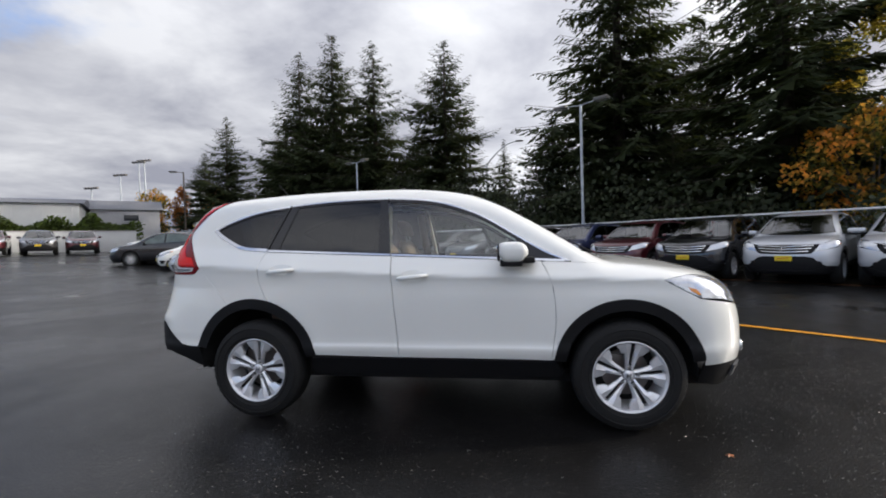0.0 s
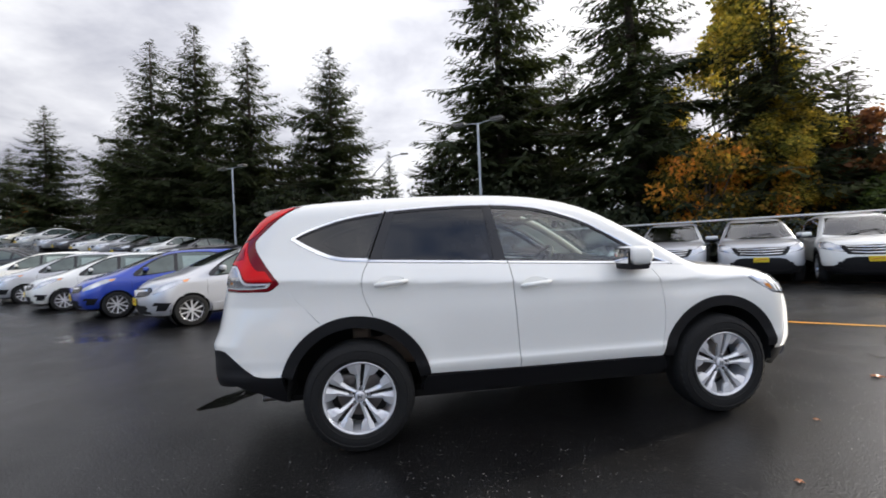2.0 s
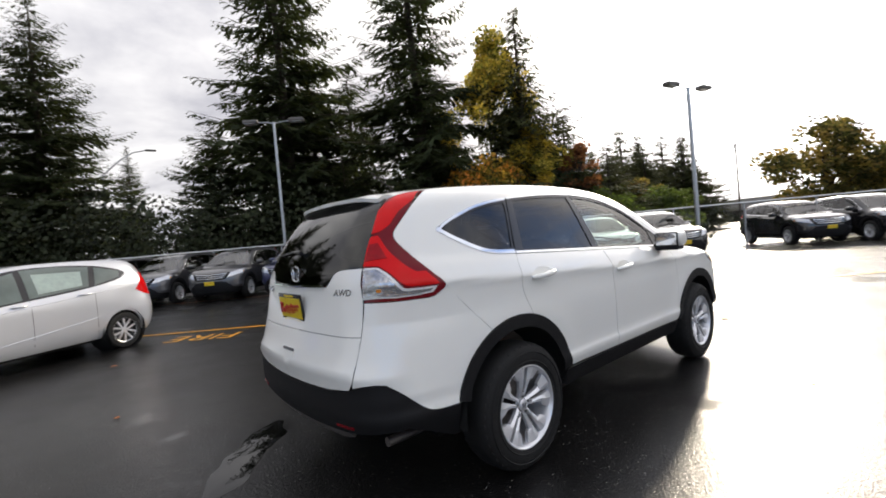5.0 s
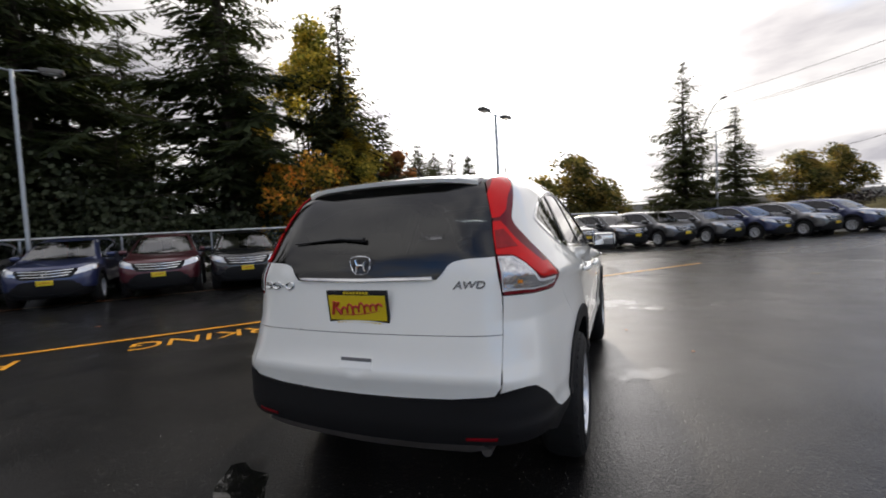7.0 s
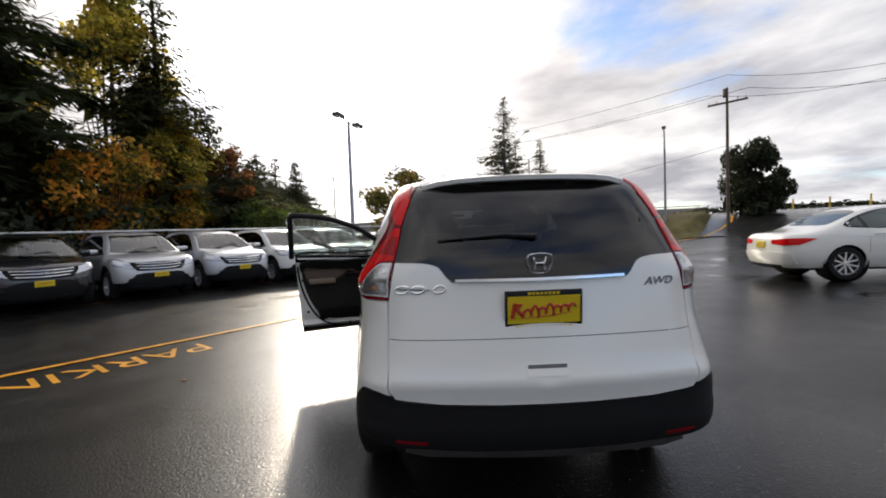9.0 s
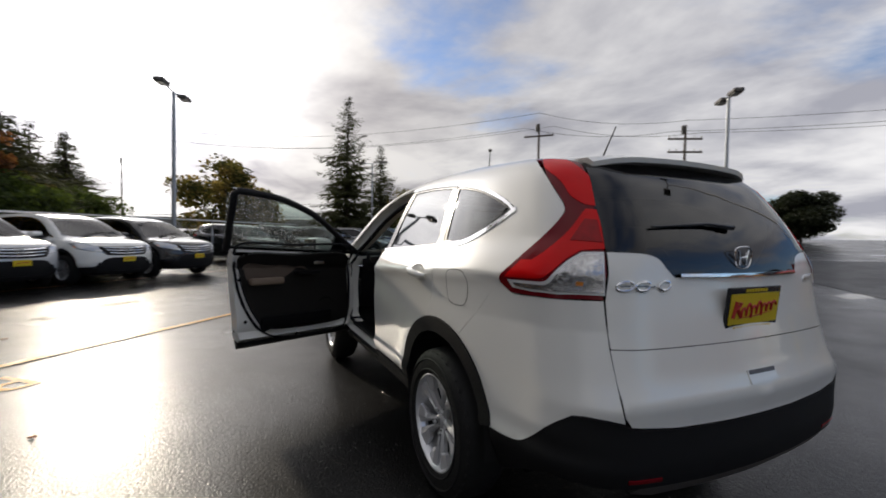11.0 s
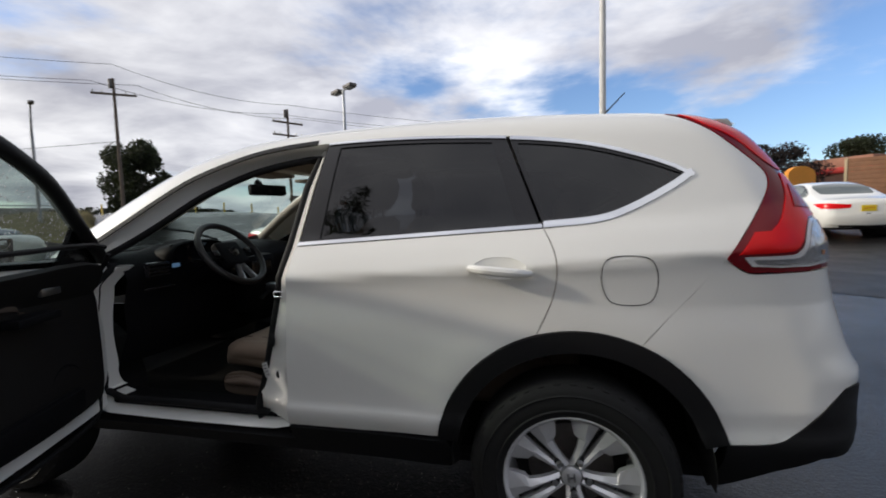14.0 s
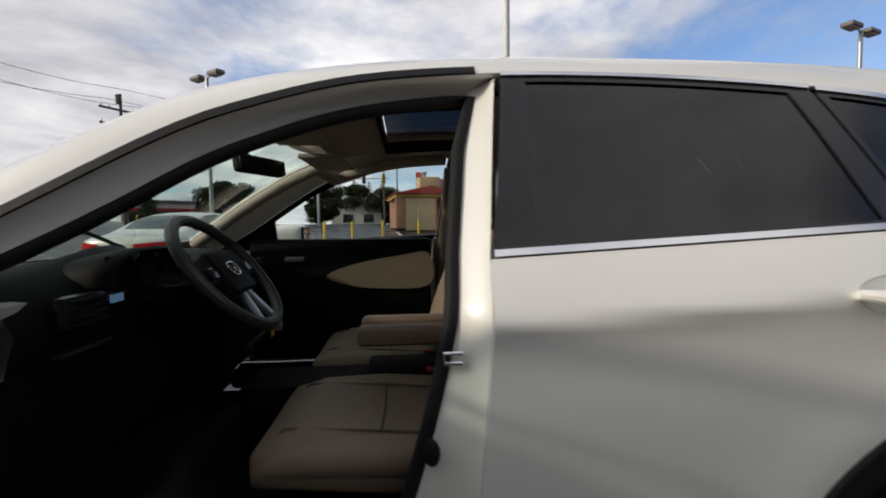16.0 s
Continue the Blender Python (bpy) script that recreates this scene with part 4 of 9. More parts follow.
def number_board(parent, m, w=0.325, h=0.165, fine=True):
    """A yellow dealer's board in a black frame; its print is plain strokes."""
    bm = bmesh.new()
    add_box(bm, 0, 0, 0, w, 0.012, h, bevel=0.004)
    bmesh.ops.transform(bm, matrix=m, verts=bm.verts)
    fr = part("plate_frame", bm, M["trim"] if fine else M["yellow"], parent, "black plate frame", smooth=True)
    bm = bmesh.new()
    add_box(bm, 0, -0.0075, 0.002, w * 0.93, 0.003, h * 0.70)
    bmesh.ops.transform(bm, matrix=m, verts=bm.verts)
    pl = part("plate", bm, M["yellow"], fr, "yellow plate with a red script stroke")
    bm = bmesh.new()
    if fine:
        # a running script, as a plain wavy stroke
        pts = []
        for i in range(141):
            u = i / 140
            a = 2 * math.pi * (7.0 * u + 0.25)
            tall = 0.014 + (0.012 if int(7.0 * u + 0.5) in (2, 4) else 0.0)
            pts.append((-0.092 + 0.218 * u + 0.007 * math.sin(a), -0.0095, -0.012 + 0.022 * u + tall * math.cos(a)))
        add_tube(bm, pts, 0.0056, 5)
        add_tube(bm, [(-0.100, -0.0095, -0.034), (0.02, -0.0095, -0.026), (0.115, -0.0095, -0.012)], [0.001, 0.0028, 0.001], 5)
        add_tube(bm, [(-0.132, -0.0095, -0.030), (-0.120, -0.0095, 0.030), (-0.095, -0.0095, 0.026), (-0.112, -0.0095, 0.004), (-0.085, -0.0095, -0.026)], 0.009, 5)
    else:
        add_tube(bm, [(-0.11, -0.0095, -0.01), (0, -0.0095, 0.008), (0.11, -0.0095, 0.014)], 0.008, 4)
    bmesh.ops.transform(bm, matrix=m, verts=bm.verts)
    part("print_stroke", bm, M["plate_red"], fr, "red print stroke")
    if fine:
        for i in range(12):
            box("print_bar", (-0.11 + 0.02 * i, -0.0072, -h * 0.43), (0.013, 0.003, 0.012), M["yellow"], fr, bevel=0.0, m=m)
        for i in range(8):
            box("print_bar", (-0.06 + 0.017 * i, -0.0072, h * 0.43), (0.011, 0.003, 0.011), M["yellow"], fr, bevel=0.0, m=m)
    return fr


def suv(label, paint, fine=False, group="", at=None):
    """The mid-size SUV. fine: the one that the camera walks round, with cabin and an open driver's door."""
    b = SUV
    st = 0.045 if fine else 0.09
    skin_step = 0.024 if fine else 0.09
    seam_gap = 0.0010 if fine else 0.002
    car = thing("suv", label, "car", group, at=at)
    P = M[paint]
    hinge = Vector((0.80, 0.865, 0.0))

    def sides(name, loops, way, material, lab="", parent=car, left=True, **how):
        made = []
        for s in ((1, -1) if left else (-1,)):
            made.append(panel(name, b, loops, way, material, parent, lab, step=skin_step if material is P else st, mirror=s < 0, **how))
        return made

    def cup_loop(x, z):
        """The rim of the dish behind a door handle."""
        return b.S([(x + 0.088 * math.cos(a), z + (0.036 if math.sin(a) > 0 else 0.034) * math.sin(a)) for a in np.linspace(0, 2 * math.pi, 29)[:-1]])

    # ---- the fixed white skin
    glass_edge_x = np.concatenate([np.linspace(1.04, 0.34, 14)])
    y_at = np.interp(glass_edge_x, [0.30, 0.50, 0.80, 1.06], [0.572, 0.600, 0.660, 0.735])
    pillar_in = b.T(np.stack([glass_edge_x, y_at], 1))
    ditch_x = np.linspace(0.30, -1.645, 18)
    ditch = b.T(np.stack([ditch_x, np.interp(ditch_x, [-1.645, -1.2, 0.3], [0.575, 0.575, 0.572])], 1))
    lamp_front = b.S(curve_points([(-1.80, 1.520), (-1.88, 1.445), (-1.930, 1.392), (-1.938, 1.355), (-1.918, 1.308), (-1.870, 1.240), (-1.818, 1.175), (-1.765, 1.106)], 5))
    seam = b.S([(-1.66, 0.990), (-1.585, 0.912), (-1.512, 0.834)])
    arch_mid = b.S(arc(*REAR_ARCH, 115, 77, 10))
    uniside = np.concatenate([b.S(REAR_GAP[::-1]), b.S(QUARTER_LOW), b.S(WINDOW_TOP), pillar_in, ditch, lamp_front, seam, arch_mid])
    sides("quarter_panel", [uniside], (-0.12, 0.80, 0.58), P, "painted quarter panel and roof rail", inset=seam_gap)
    bumper_top = np.concatenate([b.S(curve_points([(-1.765, 1.106), (-1.830, 1.060), (-1.93, 1.058), (-2.02, 1.058)], 3)), b.R([(0.656, 1.062), (0.6565, 1.0), (0.6575, 0.90), (0.657, 0.78), (0.650, 0.680)])])
    white_low = b.S(curve_points([(-2.125, 0.690), (-2.06, 0.640), (-1.97, 0.560), (-1.90, 0.528), (-1.763, 0.522)], 4))
    wl = np.concatenate([b.R([(0.655, 0.680), (0.70, 0.690), (0.75, 0.695)]), white_low])
    rear_cover = np.concatenate([bumper_top, wl, b.S(arc(*REAR_ARCH, 164, 115, 10)), seam[::-1]])
    sides("bumper_cover", [rear_cover], (-0.72, 0.69, 0.02), P, "painted rear bumper corner", inset=seam_gap)
    door_low = np.concatenate([b.S(belt_line(-0.265, -1.210)), b.S(REAR_GAP[1:]), b.S(arc(*REAR_ARCH, 75, 9, 14)), b.S([(-0.55, 0.462)]), b.S(FRONT_GAP[::-1])])
    cup_rear, cup_front = cup_loop(-1.062, 1.084), cup_loop(-0.098, 1.026)
    rear_doors = sides("rear_door", [door_low, cup_rear], (0, 1, 0.1), P, "painted rear door", inset=0.0026)
    fdoor = np.concatenate([b.S(belt_line(0.765, -0.262)), b.S(FRONT_GAP[1:]), b.S([(0.3, 0.456)]), b.S(NOSE_GAP[:-1])])
    door_right = panel("front_door", b, [fdoor, cup_front], (0, 1, 0.1), P, car, "painted front door, closed", step=skin_step, mirror=True, inset=0.0026)
    if not fine:
        door_left = panel("front_door", b, [fdoor, cup_front], (0, 1, 0.1), P, car, "painted front door, closed", step=st)
    hood_side = curve_points([(0.955, 1.094), (1.25, 1.076), (1.50, 1.040), (1.66, 1.000)], 5)
    lamp_low = [(1.66, 1.000), (1.50, 0.975), (1.62, 0.905), (1.72, 0.850), (1.74, 0.800), (1.70, 0.640)]
    fender = np.concatenate([b.S(NOSE_GAP), b.S(belt_line(0.80, 0.94, 3)), b.S(hood_side), b.S(lamp_low[1:]), b.S(arc(*FRONT_ARCH, 30, 172, 24))])
    sides("front_fender", [fender], (0.12, 0.95, 0.28), P, "painted front fender", inset=seam_gap)
    roof = np.concatenate([ditch, b.T(curve_points([(-1.75, 0.545), (-1.825, 0.525), (-1.92, 0.25), (-1.945, 0.0)], 5))])
    roof = np.concatenate([roof, (roof * (1, -1, 1))[::-1][1:], (b.T(curve_points([(0.30, 0.572), (0.375, 0.30), (0.395, 0.0)], 5)) * (1, -1, 1)), b.T(curve_points([(0.395, 0.0), (0.375, 0.30), (0.30, 0.572)], 5))[1:-1]])
    slot = []
    if fine:
        sr = b.T([(-0.02, 0.36), (-0.02, -0.36), (-0.44, -0.38), (-0.44, 0.38)])
        slot = [sr]
        panel("sunroof_glass", b, [sr], (0, 0, 1), M["dark"], car, "dark sunroof glass", step=0.06, lift=-0.002)
    panel("roof", b, [roof] + slot, (0, 0, 1), P, car, "painted roof", step=0.06 if fine else 0.12)
    hood = np.concatenate([b.S(hood_side), b.F(curve_points([(0.66, 0.935), (0.56, 0.915), (0.30, 0.905), (0.0, 0.910)], 4))])
    cowl = b.T(curve_points([(1.235, 0.0), (1.20, 0.35), (1.08, 0.70), (0.97, 0.79)], 5))
    hood = np.concatenate([hood, cowl])
    panel("hood", b, [hood], (0.25, 0.1, 0.96), P, car, "painted hood", step=0.06, both=True, inset=0.0, thick=0.0)
    # ---- glass
    ws = np.concatenate([pillar_in, b.T(curve_points([(0.30, 0.572), (0.375, 0.30), (0.395, 0.0)], 5))[1:]])
    ws = np.concatenate([ws, (ws * (1, -1, 1))[::-1][1:], (b.T(curve_points([(1.06, 0.735), (1.17, 0.40), (1.205, 0.0)], 4)) * (1, -1, 1))[1:], b.T(curve_points([(1.205, 0.0), (1.17, 0.40), (1.06, 0.735)], 4))[1:-1]])
    panel("windscreen", b, [ws], (0.5, 0, 0.86), M["screen_glass"] if fine else M["screen_far"], car, "raked windscreen glass", step=0.07, lift=-0.002, thick=0.004).visible_shadow = False
    cw = np.concatenate([b.T(curve_points([(1.06, 0.735), (1.17, 0.40), (1.205, 0.0)], 4)), cowl])
    panel("cowl", b, [cw], (0.3, 0, 0.95), M["plastic"], car, "black plastic cowl", step=0.08, lift=-0.006, both=True, thick=0.0)
    for s in (1, -1):
        p0, p1 = b.T([(1.16, s * 0.40)])[0], b.T([(0.98, -s * 0.05 + 0.25)])[0]
        tube("wiper", [p0 + (0, 0, 0.012), (p0 + p1) / 2 + np.array((0, 0, 0.03)), p1 + (0, 0, 0.012)], 0.008, M["plastic"], car, segs=6)

    def window_set(parent, s, which, pane):
        """Frame, glass and bright strip of one side window; which: front, rear or quarter."""
        mir = s < 0
        how = dict(mirror=mir)
        if which == "front":
            gap_top, gap_low = -0.320, -0.265
            outer = np.concatenate([b.S(belt_line(0.94, gap_low, 14)), b.S(between(WINDOW_TOP, gap_top, 0.94))])
            g = np.concatenate([b.S(belt_line(0.60, -0.305, 10, -0.022)), b.S(between(WINDOW_TOP, -0.355, 0.60) - (0, 0.030))])
            lows, tops = belt_line(0.915, gap_low, 14), between(WINDOW_TOP, gap_top, 0.94)
        elif which == "rear":
            outer = np.concatenate([b.S(belt_line(-0.273, -1.205, 14)), b.S(curve_points([(-1.205, 1.210), (-1.142, 1.38), (-1.083, 1.536)], 4)), b.S(between(WINDOW_TOP, -1.071, -0.328))])
            g = np.concatenate([b.S(belt_line(-0.362, -1.120, 10, -0.022)), b.S(between(WINDOW_TOP, -1.021, -0.385) - (0, 0.026))])
            lows, tops = belt_line(-0.273, -1.205, 14), between(WINDOW_TOP, -1.076, -0.328)
        else:
            edge = curve_points([(-1.091, 1.536), (-1.150, 1.38), (-1.214, 1.212)], 4)
            outer = np.concatenate([b.S(edge), b.S(QUARTER_LOW[1:-1]), b.S(between(WINDOW_TOP, -1.695, -1.096))])
            g = np.concatenate([b.S(edge[1:-1] + (-0.018, 0)), b.S(QUARTER_LOW[3:-3] + (0.0, 0.024)), b.S(between(WINDOW_TOP, -1.615, -1.12) - (0, 0.026))])
            lows, tops = QUARTER_LOW, between(WINDOW_TOP, -1.705, -1.091)
        fr = panel("window_frame", b, [outer, g], (0, 0.9, 0.42), M["trim"], parent, "gloss black window frame", step=st, lift=-0.001, thick=0.018, inset=0.001, **how)
        gl = panel("window_glass", b, [g], (0, 0.9, 0.42), pane, parent, step=st * 1.4, lift=-0.006, thick=0.0, inset=-0.002, **how)
        gl.visible_shadow = pane is M["rain"]
        wide, wide2 = 0.013, 0.010
        if which == "quarter":
            for crv, w, sg in ((QUARTER_LOW, 0.022, -1), (tops, 0.013, -1)):
                panel("window_trim", b, [ribbon(b, crv, w, sg)], (0, 0.9, 0.42), M["chrome"], parent, "bright chrome window surround", step=0.05, lift=0.004, thick=0.006, inset=0.0, **how)
            return fr
        for crv, w, sg in ((lows, wide, -1), (tops, wide2, -1)):
            panel("window_trim", b, [ribbon(b, crv, w, sg)], (0, 0.9, 0.42), M["chrome"], parent, "bright chrome window strip", step=0.05, lift=0.004, thick=0.006, inset=0.0, **how)
        return fr

    for i, s in enumerate((1, -1)):
        window_set(rear_doors[i], s, "rear", M["dark"])
        window_set(car, s, "quarter", M["dark"])
    window_set(door_right, -1, "front", M["clear"] if fine else M["dark"])
    if not fine:
        window_set(door_left, 1, "front", M["dark"])

    # ---- door handles
    def handle(parent, x, z, s):
        base = b.S([(x, z)])[0]
        bm = bmesh.new()
        cup = []
        for i in range(9):
            k = (i / 8 - 0.5) * 0.205
            q = b.S([(x + k, z - 0.004 * (i - 4) * -1 * 0.6)])[0]
            off = 0.026 * (1 - (abs(k) / 0.1045) ** 4) + 0.004
            cup.append((q[0], s * (q[1] + off), q[2]))
        add_tube(bm, cup, [0.010, 0.0145, 0.016, 0.0165, 0.0165, 0.0165, 0.016, 0.0145, 0.010], 10)
        hd = part("handle", bm, P, parent, "painted pull handle", smooth=True)
        # the dish behind it
        zc = z + 0.006
        v, f, _ = cut_panel(b, [cup_loop(x, zc)], (0, 1, 0.0), step=0.016, lift=-0.0012, thick=0.0, inset=-0.003)
        v = np.array(v)
        r = np.hypot((v[:, 0] - x) / 0.088, (v[:, 2] - zc) / np.where(v[:, 2] > zc, 0.036, 0.034))
        v[:, 1] -= 0.011 * np.clip(1 - r * r, 0, 1) ** 0.75
        me = link_mesh("handle_dish", [(a, s * c, d) for a, c, d in v.tolist()], f if s > 0 else [q[::-1] for q in f], P, parent, "dish behind the handle", True)
        return hd

    for s, dr in ((1, rear_doors[0]), (-1, rear_doors[1])):
        handle(dr, -1.065, 1.078, s)
    handle(door_right, -0.10, 1.020, -1)
    if not fine:
        handle(door_left, -0.10, 1.020, 1)

    # ---- black lower cladding
    def arch_ring(spec, a0, a1):
        cx, cz, r = spec
        return np.concatenate([b.S(arc(cx, cz, r - 0.001, a0, a1, 26)), b.S(arc(cx, cz, r - 0.072, a1, a0, 26))])

    sides("arch_cladding", [arch_ring(REAR_ARCH, 9, 164)], (0, 1, 0), M["plastic"], "black wheel arch cladding", lift=0.009, thick=0.03, inset=0.0)
    sides("arch_cladding", [arch_ring(FRONT_ARCH, 10, 172)], (0, 1, 0), M["plastic"], "black wheel arch cladding", lift=0.009, thick=0.03, inset=0.0)
    sill = b.S(np.concatenate([[(-0.86, 0.458), (-0.3, 0.455), (0.3, 0.450), (0.84, 0.446), (0.90, 0.36), (0.86, 0.325), (0.0, 0.322), (-0.86, 0.325), (-0.90, 0.36)]]))
    sill_fixed = b.S(np.concatenate([[(-0.86, 0.458), (-0.217, 0.455), (-0.217, 0.388), (0.80, 0.384), (0.80, 0.446), (0.84, 0.446), (0.90, 0.36), (0.86, 0.325), (0.0, 0.322), (-0.86, 0.325), (-0.90, 0.36)]]))
    panel("sill_cladding", b, [sill], (0, 1, 0.05), M["plastic"], car, "black sill cladding", step=st, lift=0.006, thick=0.04, mirror=True)
    panel("sill_cladding", b, [sill_fixed if fine else sill], (0, 1, 0.05), M["plastic"], car, "black sill cladding", step=st, lift=0.006, thick=0.04)
    back_top = np.concatenate([b.S([(-1.763, 0.520)]), white_low[::-1], b.R([(0.75, 0.692), (0.70, 0.688), (0.655, 0.676), (0.615, 0.658), (0.45, 0.642), (0.2, 0.635), (0.0, 0.634)])])
    back_low = np.concatenate([b.R([(0.0, 0.440), (0.3, 0.443), (0.55, 0.455)]), b.S([(-2.05, 0.475), (-1.93, 0.425), (-1.78, 0.352), (-1.735, 0.34)])])
    rb = panel("rear_bumper", b, [np.concatenate([back_top, back_low])], (-0.72, 0.69, 0.0), M["plastic"], car, "black textured rear bumper", step=st, lift=0.004, thick=0.05, both=True, inset=0.0)
    under = np.concatenate([b.R([(0.0, 0.438), (0.3, 0.441), (0.55, 0.453), (0.60, 0.43), (0.50, 0.405), (0.0, 0.39)])])
    panel("bumper_lip", b, [under], (-1, 0.25, 0.0), M["disc"], rb, "grey lower bumper lip", step=0.06, lift=-0.004, both=True, inset=0.0)
    for s in (1, -1):
        rf = b.R([(0.50, 0.487), (0.63, 0.493), (0.63, 0.481), (0.50, 0.475)])
        panel("reflector", b, [rf], (-1, 0.3, 0.0), M["red_dark"], rb, "dark red reflector", step=0.05, lift=0.008, thick=0.006, mirror=s < 0, inset=0.0)

    # ---- tailgate
    gate_in = b.R(curve_points([(0.516, 1.577), (0.547, 1.510), (0.579, 1.420), (0.598, 1.330), (0.620, 1.230)], 5))
    pocket = curve_points([(0.620, 1.226), (0.50, 1.222), (0.435, 1.205), (0.402, 1.165), (0.375, 1.138)], 4)
    glass_loop = np.concatenate([gate_in, b.R(pocket[1:]), b.R([(0.2, 1.134), (0.0, 1.133)]), b.R(curve_points([(0.0, 1.588), (0.25, 1.586), (0.516, 1.577)], 4))[:-1]])
    gate = panel("tailgate", b, [np.concatenate([b.R(pocket), b.R([(0.2, 1.134), (0.0, 1.133), (0.0, 0.9045), (0.3, 0.9045), (0.60, 0.905), (0.654, 0.906), (0.654, 0.94), (0.651, 1.06), (0.636, 1.15)])])],
                 (-1, 0.06, 0.02), P, car, "painted tailgate", step=st, both=True, inset=0.0, thick=0.0)
    # the join down the middle stays closed; the outer edge has its gap
    panel("tailgate_window", b, [glass_loop], (-0.9, 0.1, 0.42), M["dark"], gate, "dark tailgate window", step=st, lift=0.001, both=True, inset=0.0, thick=0.0)
    lower = np.concatenate([b.R([(0.0, 0.9015), (0.3, 0.9015), (0.60, 0.902), (0.6555, 0.903), (0.6555, 0.78), (0.6545, 0.702), (0.628, 0.667), (0.45, 0.648), (0.2, 0.641), (0.0, 0.640)])])
    low_gate = panel("tailgate_lower", b, [lower], (-1, 0.06, 0.02), P, gate, "painted lower tailgate", step=st, both=True, inset=0.0, thick=0.0)
    edge = b.R(np.concatenate([[(0.0, 1.134), (0.36, 1.139)], [(0.36, 1.150), (0.0, 1.146)]]))
    panel("chrome_garnish", b, [edge], (-1, 0, 0), M["chrome"], gate, "chrome strip over the plate", step=0.05, lift=0.014, thick=0.016, both=True, inset=0.0)
    rc = b.R([(0.085, 0.797), (0.085, 0.752), (0.0, 0.752), (0.0, 0.797)])
    panel("gate_pull", b, [rc], (-1, 0, 0), P, low_gate, "recessed tailgate pull", step=0.03, lift=0.004, thick=0.012, both=True, inset=0.0)
    rc2 = b.R([(0.080, 0.797), (0.080, 0.782), (0.0, 0.782), (0.0, 0.797)])
    panel("pull_slot", b, [rc2], (-1, 0, 0), M["alloy_dark"], low_gate, step=0.03, lift=0.0055, thick=0.0, both=True, inset=0.0)
    xr = b.R([(0, 1.205)])[0][0]
    emblem(gate, pose(xr - 0.012, 0, 1.207, 0, 0, -90), 0.068)
    bm = bmesh.new()
    for y, w in ((0.588, 0.030), (0.522, 0.030), (0.430, 0.026)):
        loop = [(y - w * math.cos(a) - 0.006 * math.sin(a), 1.112 + 0.016 * math.sin(a)) for a in np.linspace(0.5, 2 * math.pi + (0.0 if y < 0.5 else -0.3), 15)]
        add_tube(bm, [q + (-0.004, 0, 0) for q in b.R(loop)], 0.0042, 5)
    add_tube(bm, [q + (-0.004, 0, 0) for q in b.R([(0.606, 1.112), (0.47, 1.110)])], 0.0038, 5)
    part("model_badge", bm, M["chrome"], gate, "chrome badge of looped strokes", smooth=True)
    cu = bpy.data.curves.new("drive_badge", "FONT")
    cu.body, cu.size, cu.extrude, cu.shear = "AWD", 0.048, 0.0025, 0.25
    cu.offset = 0.0016
    tmp = new("drive_badge", cu)
    me = bpy.data.meshes.new_from_object(tmp.evaluated_get(bpy.context.evaluated_depsgraph_get()))
    bpy.data.objects.remove(tmp)
    wide = max(v.co.x for v in me.vertices)
    slope = b.R([(-0.455, 1.105), (-0.59, 1.105)])
    yaw = math.degrees(math.atan2(slope[1][0] - slope[0][0], 0.135))
    me.transform(pose(slope[0][0] - 0.003, -0.452, 1.098, 90, 0, -90 + yaw) @ Matrix.Diagonal((0.140 / wide, 0.95, 1.0, 1.0)))
    bm = bmesh.new()
    bm.from_mesh(me)
    part("drive_badge", bm, M["chrome"], gate, "chrome letters AWD")
    xp = b.R([(0, 1.02)])[0][0]
    number_board(gate, pose(xp - 0.012, 0, 1.018, 6, 0, -90), fine=fine)
    tube("gate_wiper", [(b.R([(0.0, 1.325)])[0] + (-0.02, 0, 0)), (b.R([(0.14, 1.335)])[0] + (-0.018, 0, 0)), (b.R([(0.43, 1.318)])[0] + (-0.014, 0, 0))], [0.013, 0.008, 0.004], M["trim"], gate, "black wiper arm", 8)
    bm = bmesh.new()
    sp_front = b.T([(-1.80, y) for y in np.linspace(-0.51, 0.51, 13)])
    rows = []
    for q in sp_front:
        e = 1 - abs(q[1]) / 0.51
        k = min(1.0, e * 4)
        rows.append([bm.verts.new((-1.78, q[1], q[2] + 0.001)), bm.verts.new((-1.88, q[1] * 0.99, q[2] - 0.004)), bm.verts.new((-1.975 + 0.05 * (1 - k) + 0.10 * q[1] ** 2, q[1] * 0.97, q[2] - 0.022)),
                     bm.verts.new((-1.970 + 0.05 * (1 - k) + 0.10 * q[1] ** 2, q[1] * 0.97, q[2] - 0.042)), bm.verts.new((-1.90, q[1] * 0.97, q[2] - 0.046))])
    for r0, r1 in zip(rows, rows[1:]):
        for i in range(4):
            bm.faces.new((r0[i], r0[i + 1], r1[i + 1], r1[i]))
    bm.faces.new(rows[0])
    bm.faces.new(rows[-1][::-1])
    part("roof_spoiler", bm, P, gate, "painted roof spoiler", smooth=True, angle=50)
    for s in (1, -1):
        rear_light(b, car, s, fine)
    qa = b.T([(-1.45, 0.0)])[0]
    lathe("aerial_base", [(0.0, 0.035), (0.012, 0.034), (0.024, 0.016), (0.034, 0.0)], M["plastic"], car, segs=14, m=pose(*qa))
    tube("aerial", [qa + (0, 0, 0.03), (-1.599, 0.055, 1.836)], [0.005, 0.0028], M["plastic"], car, "short black roof aerial", 6)
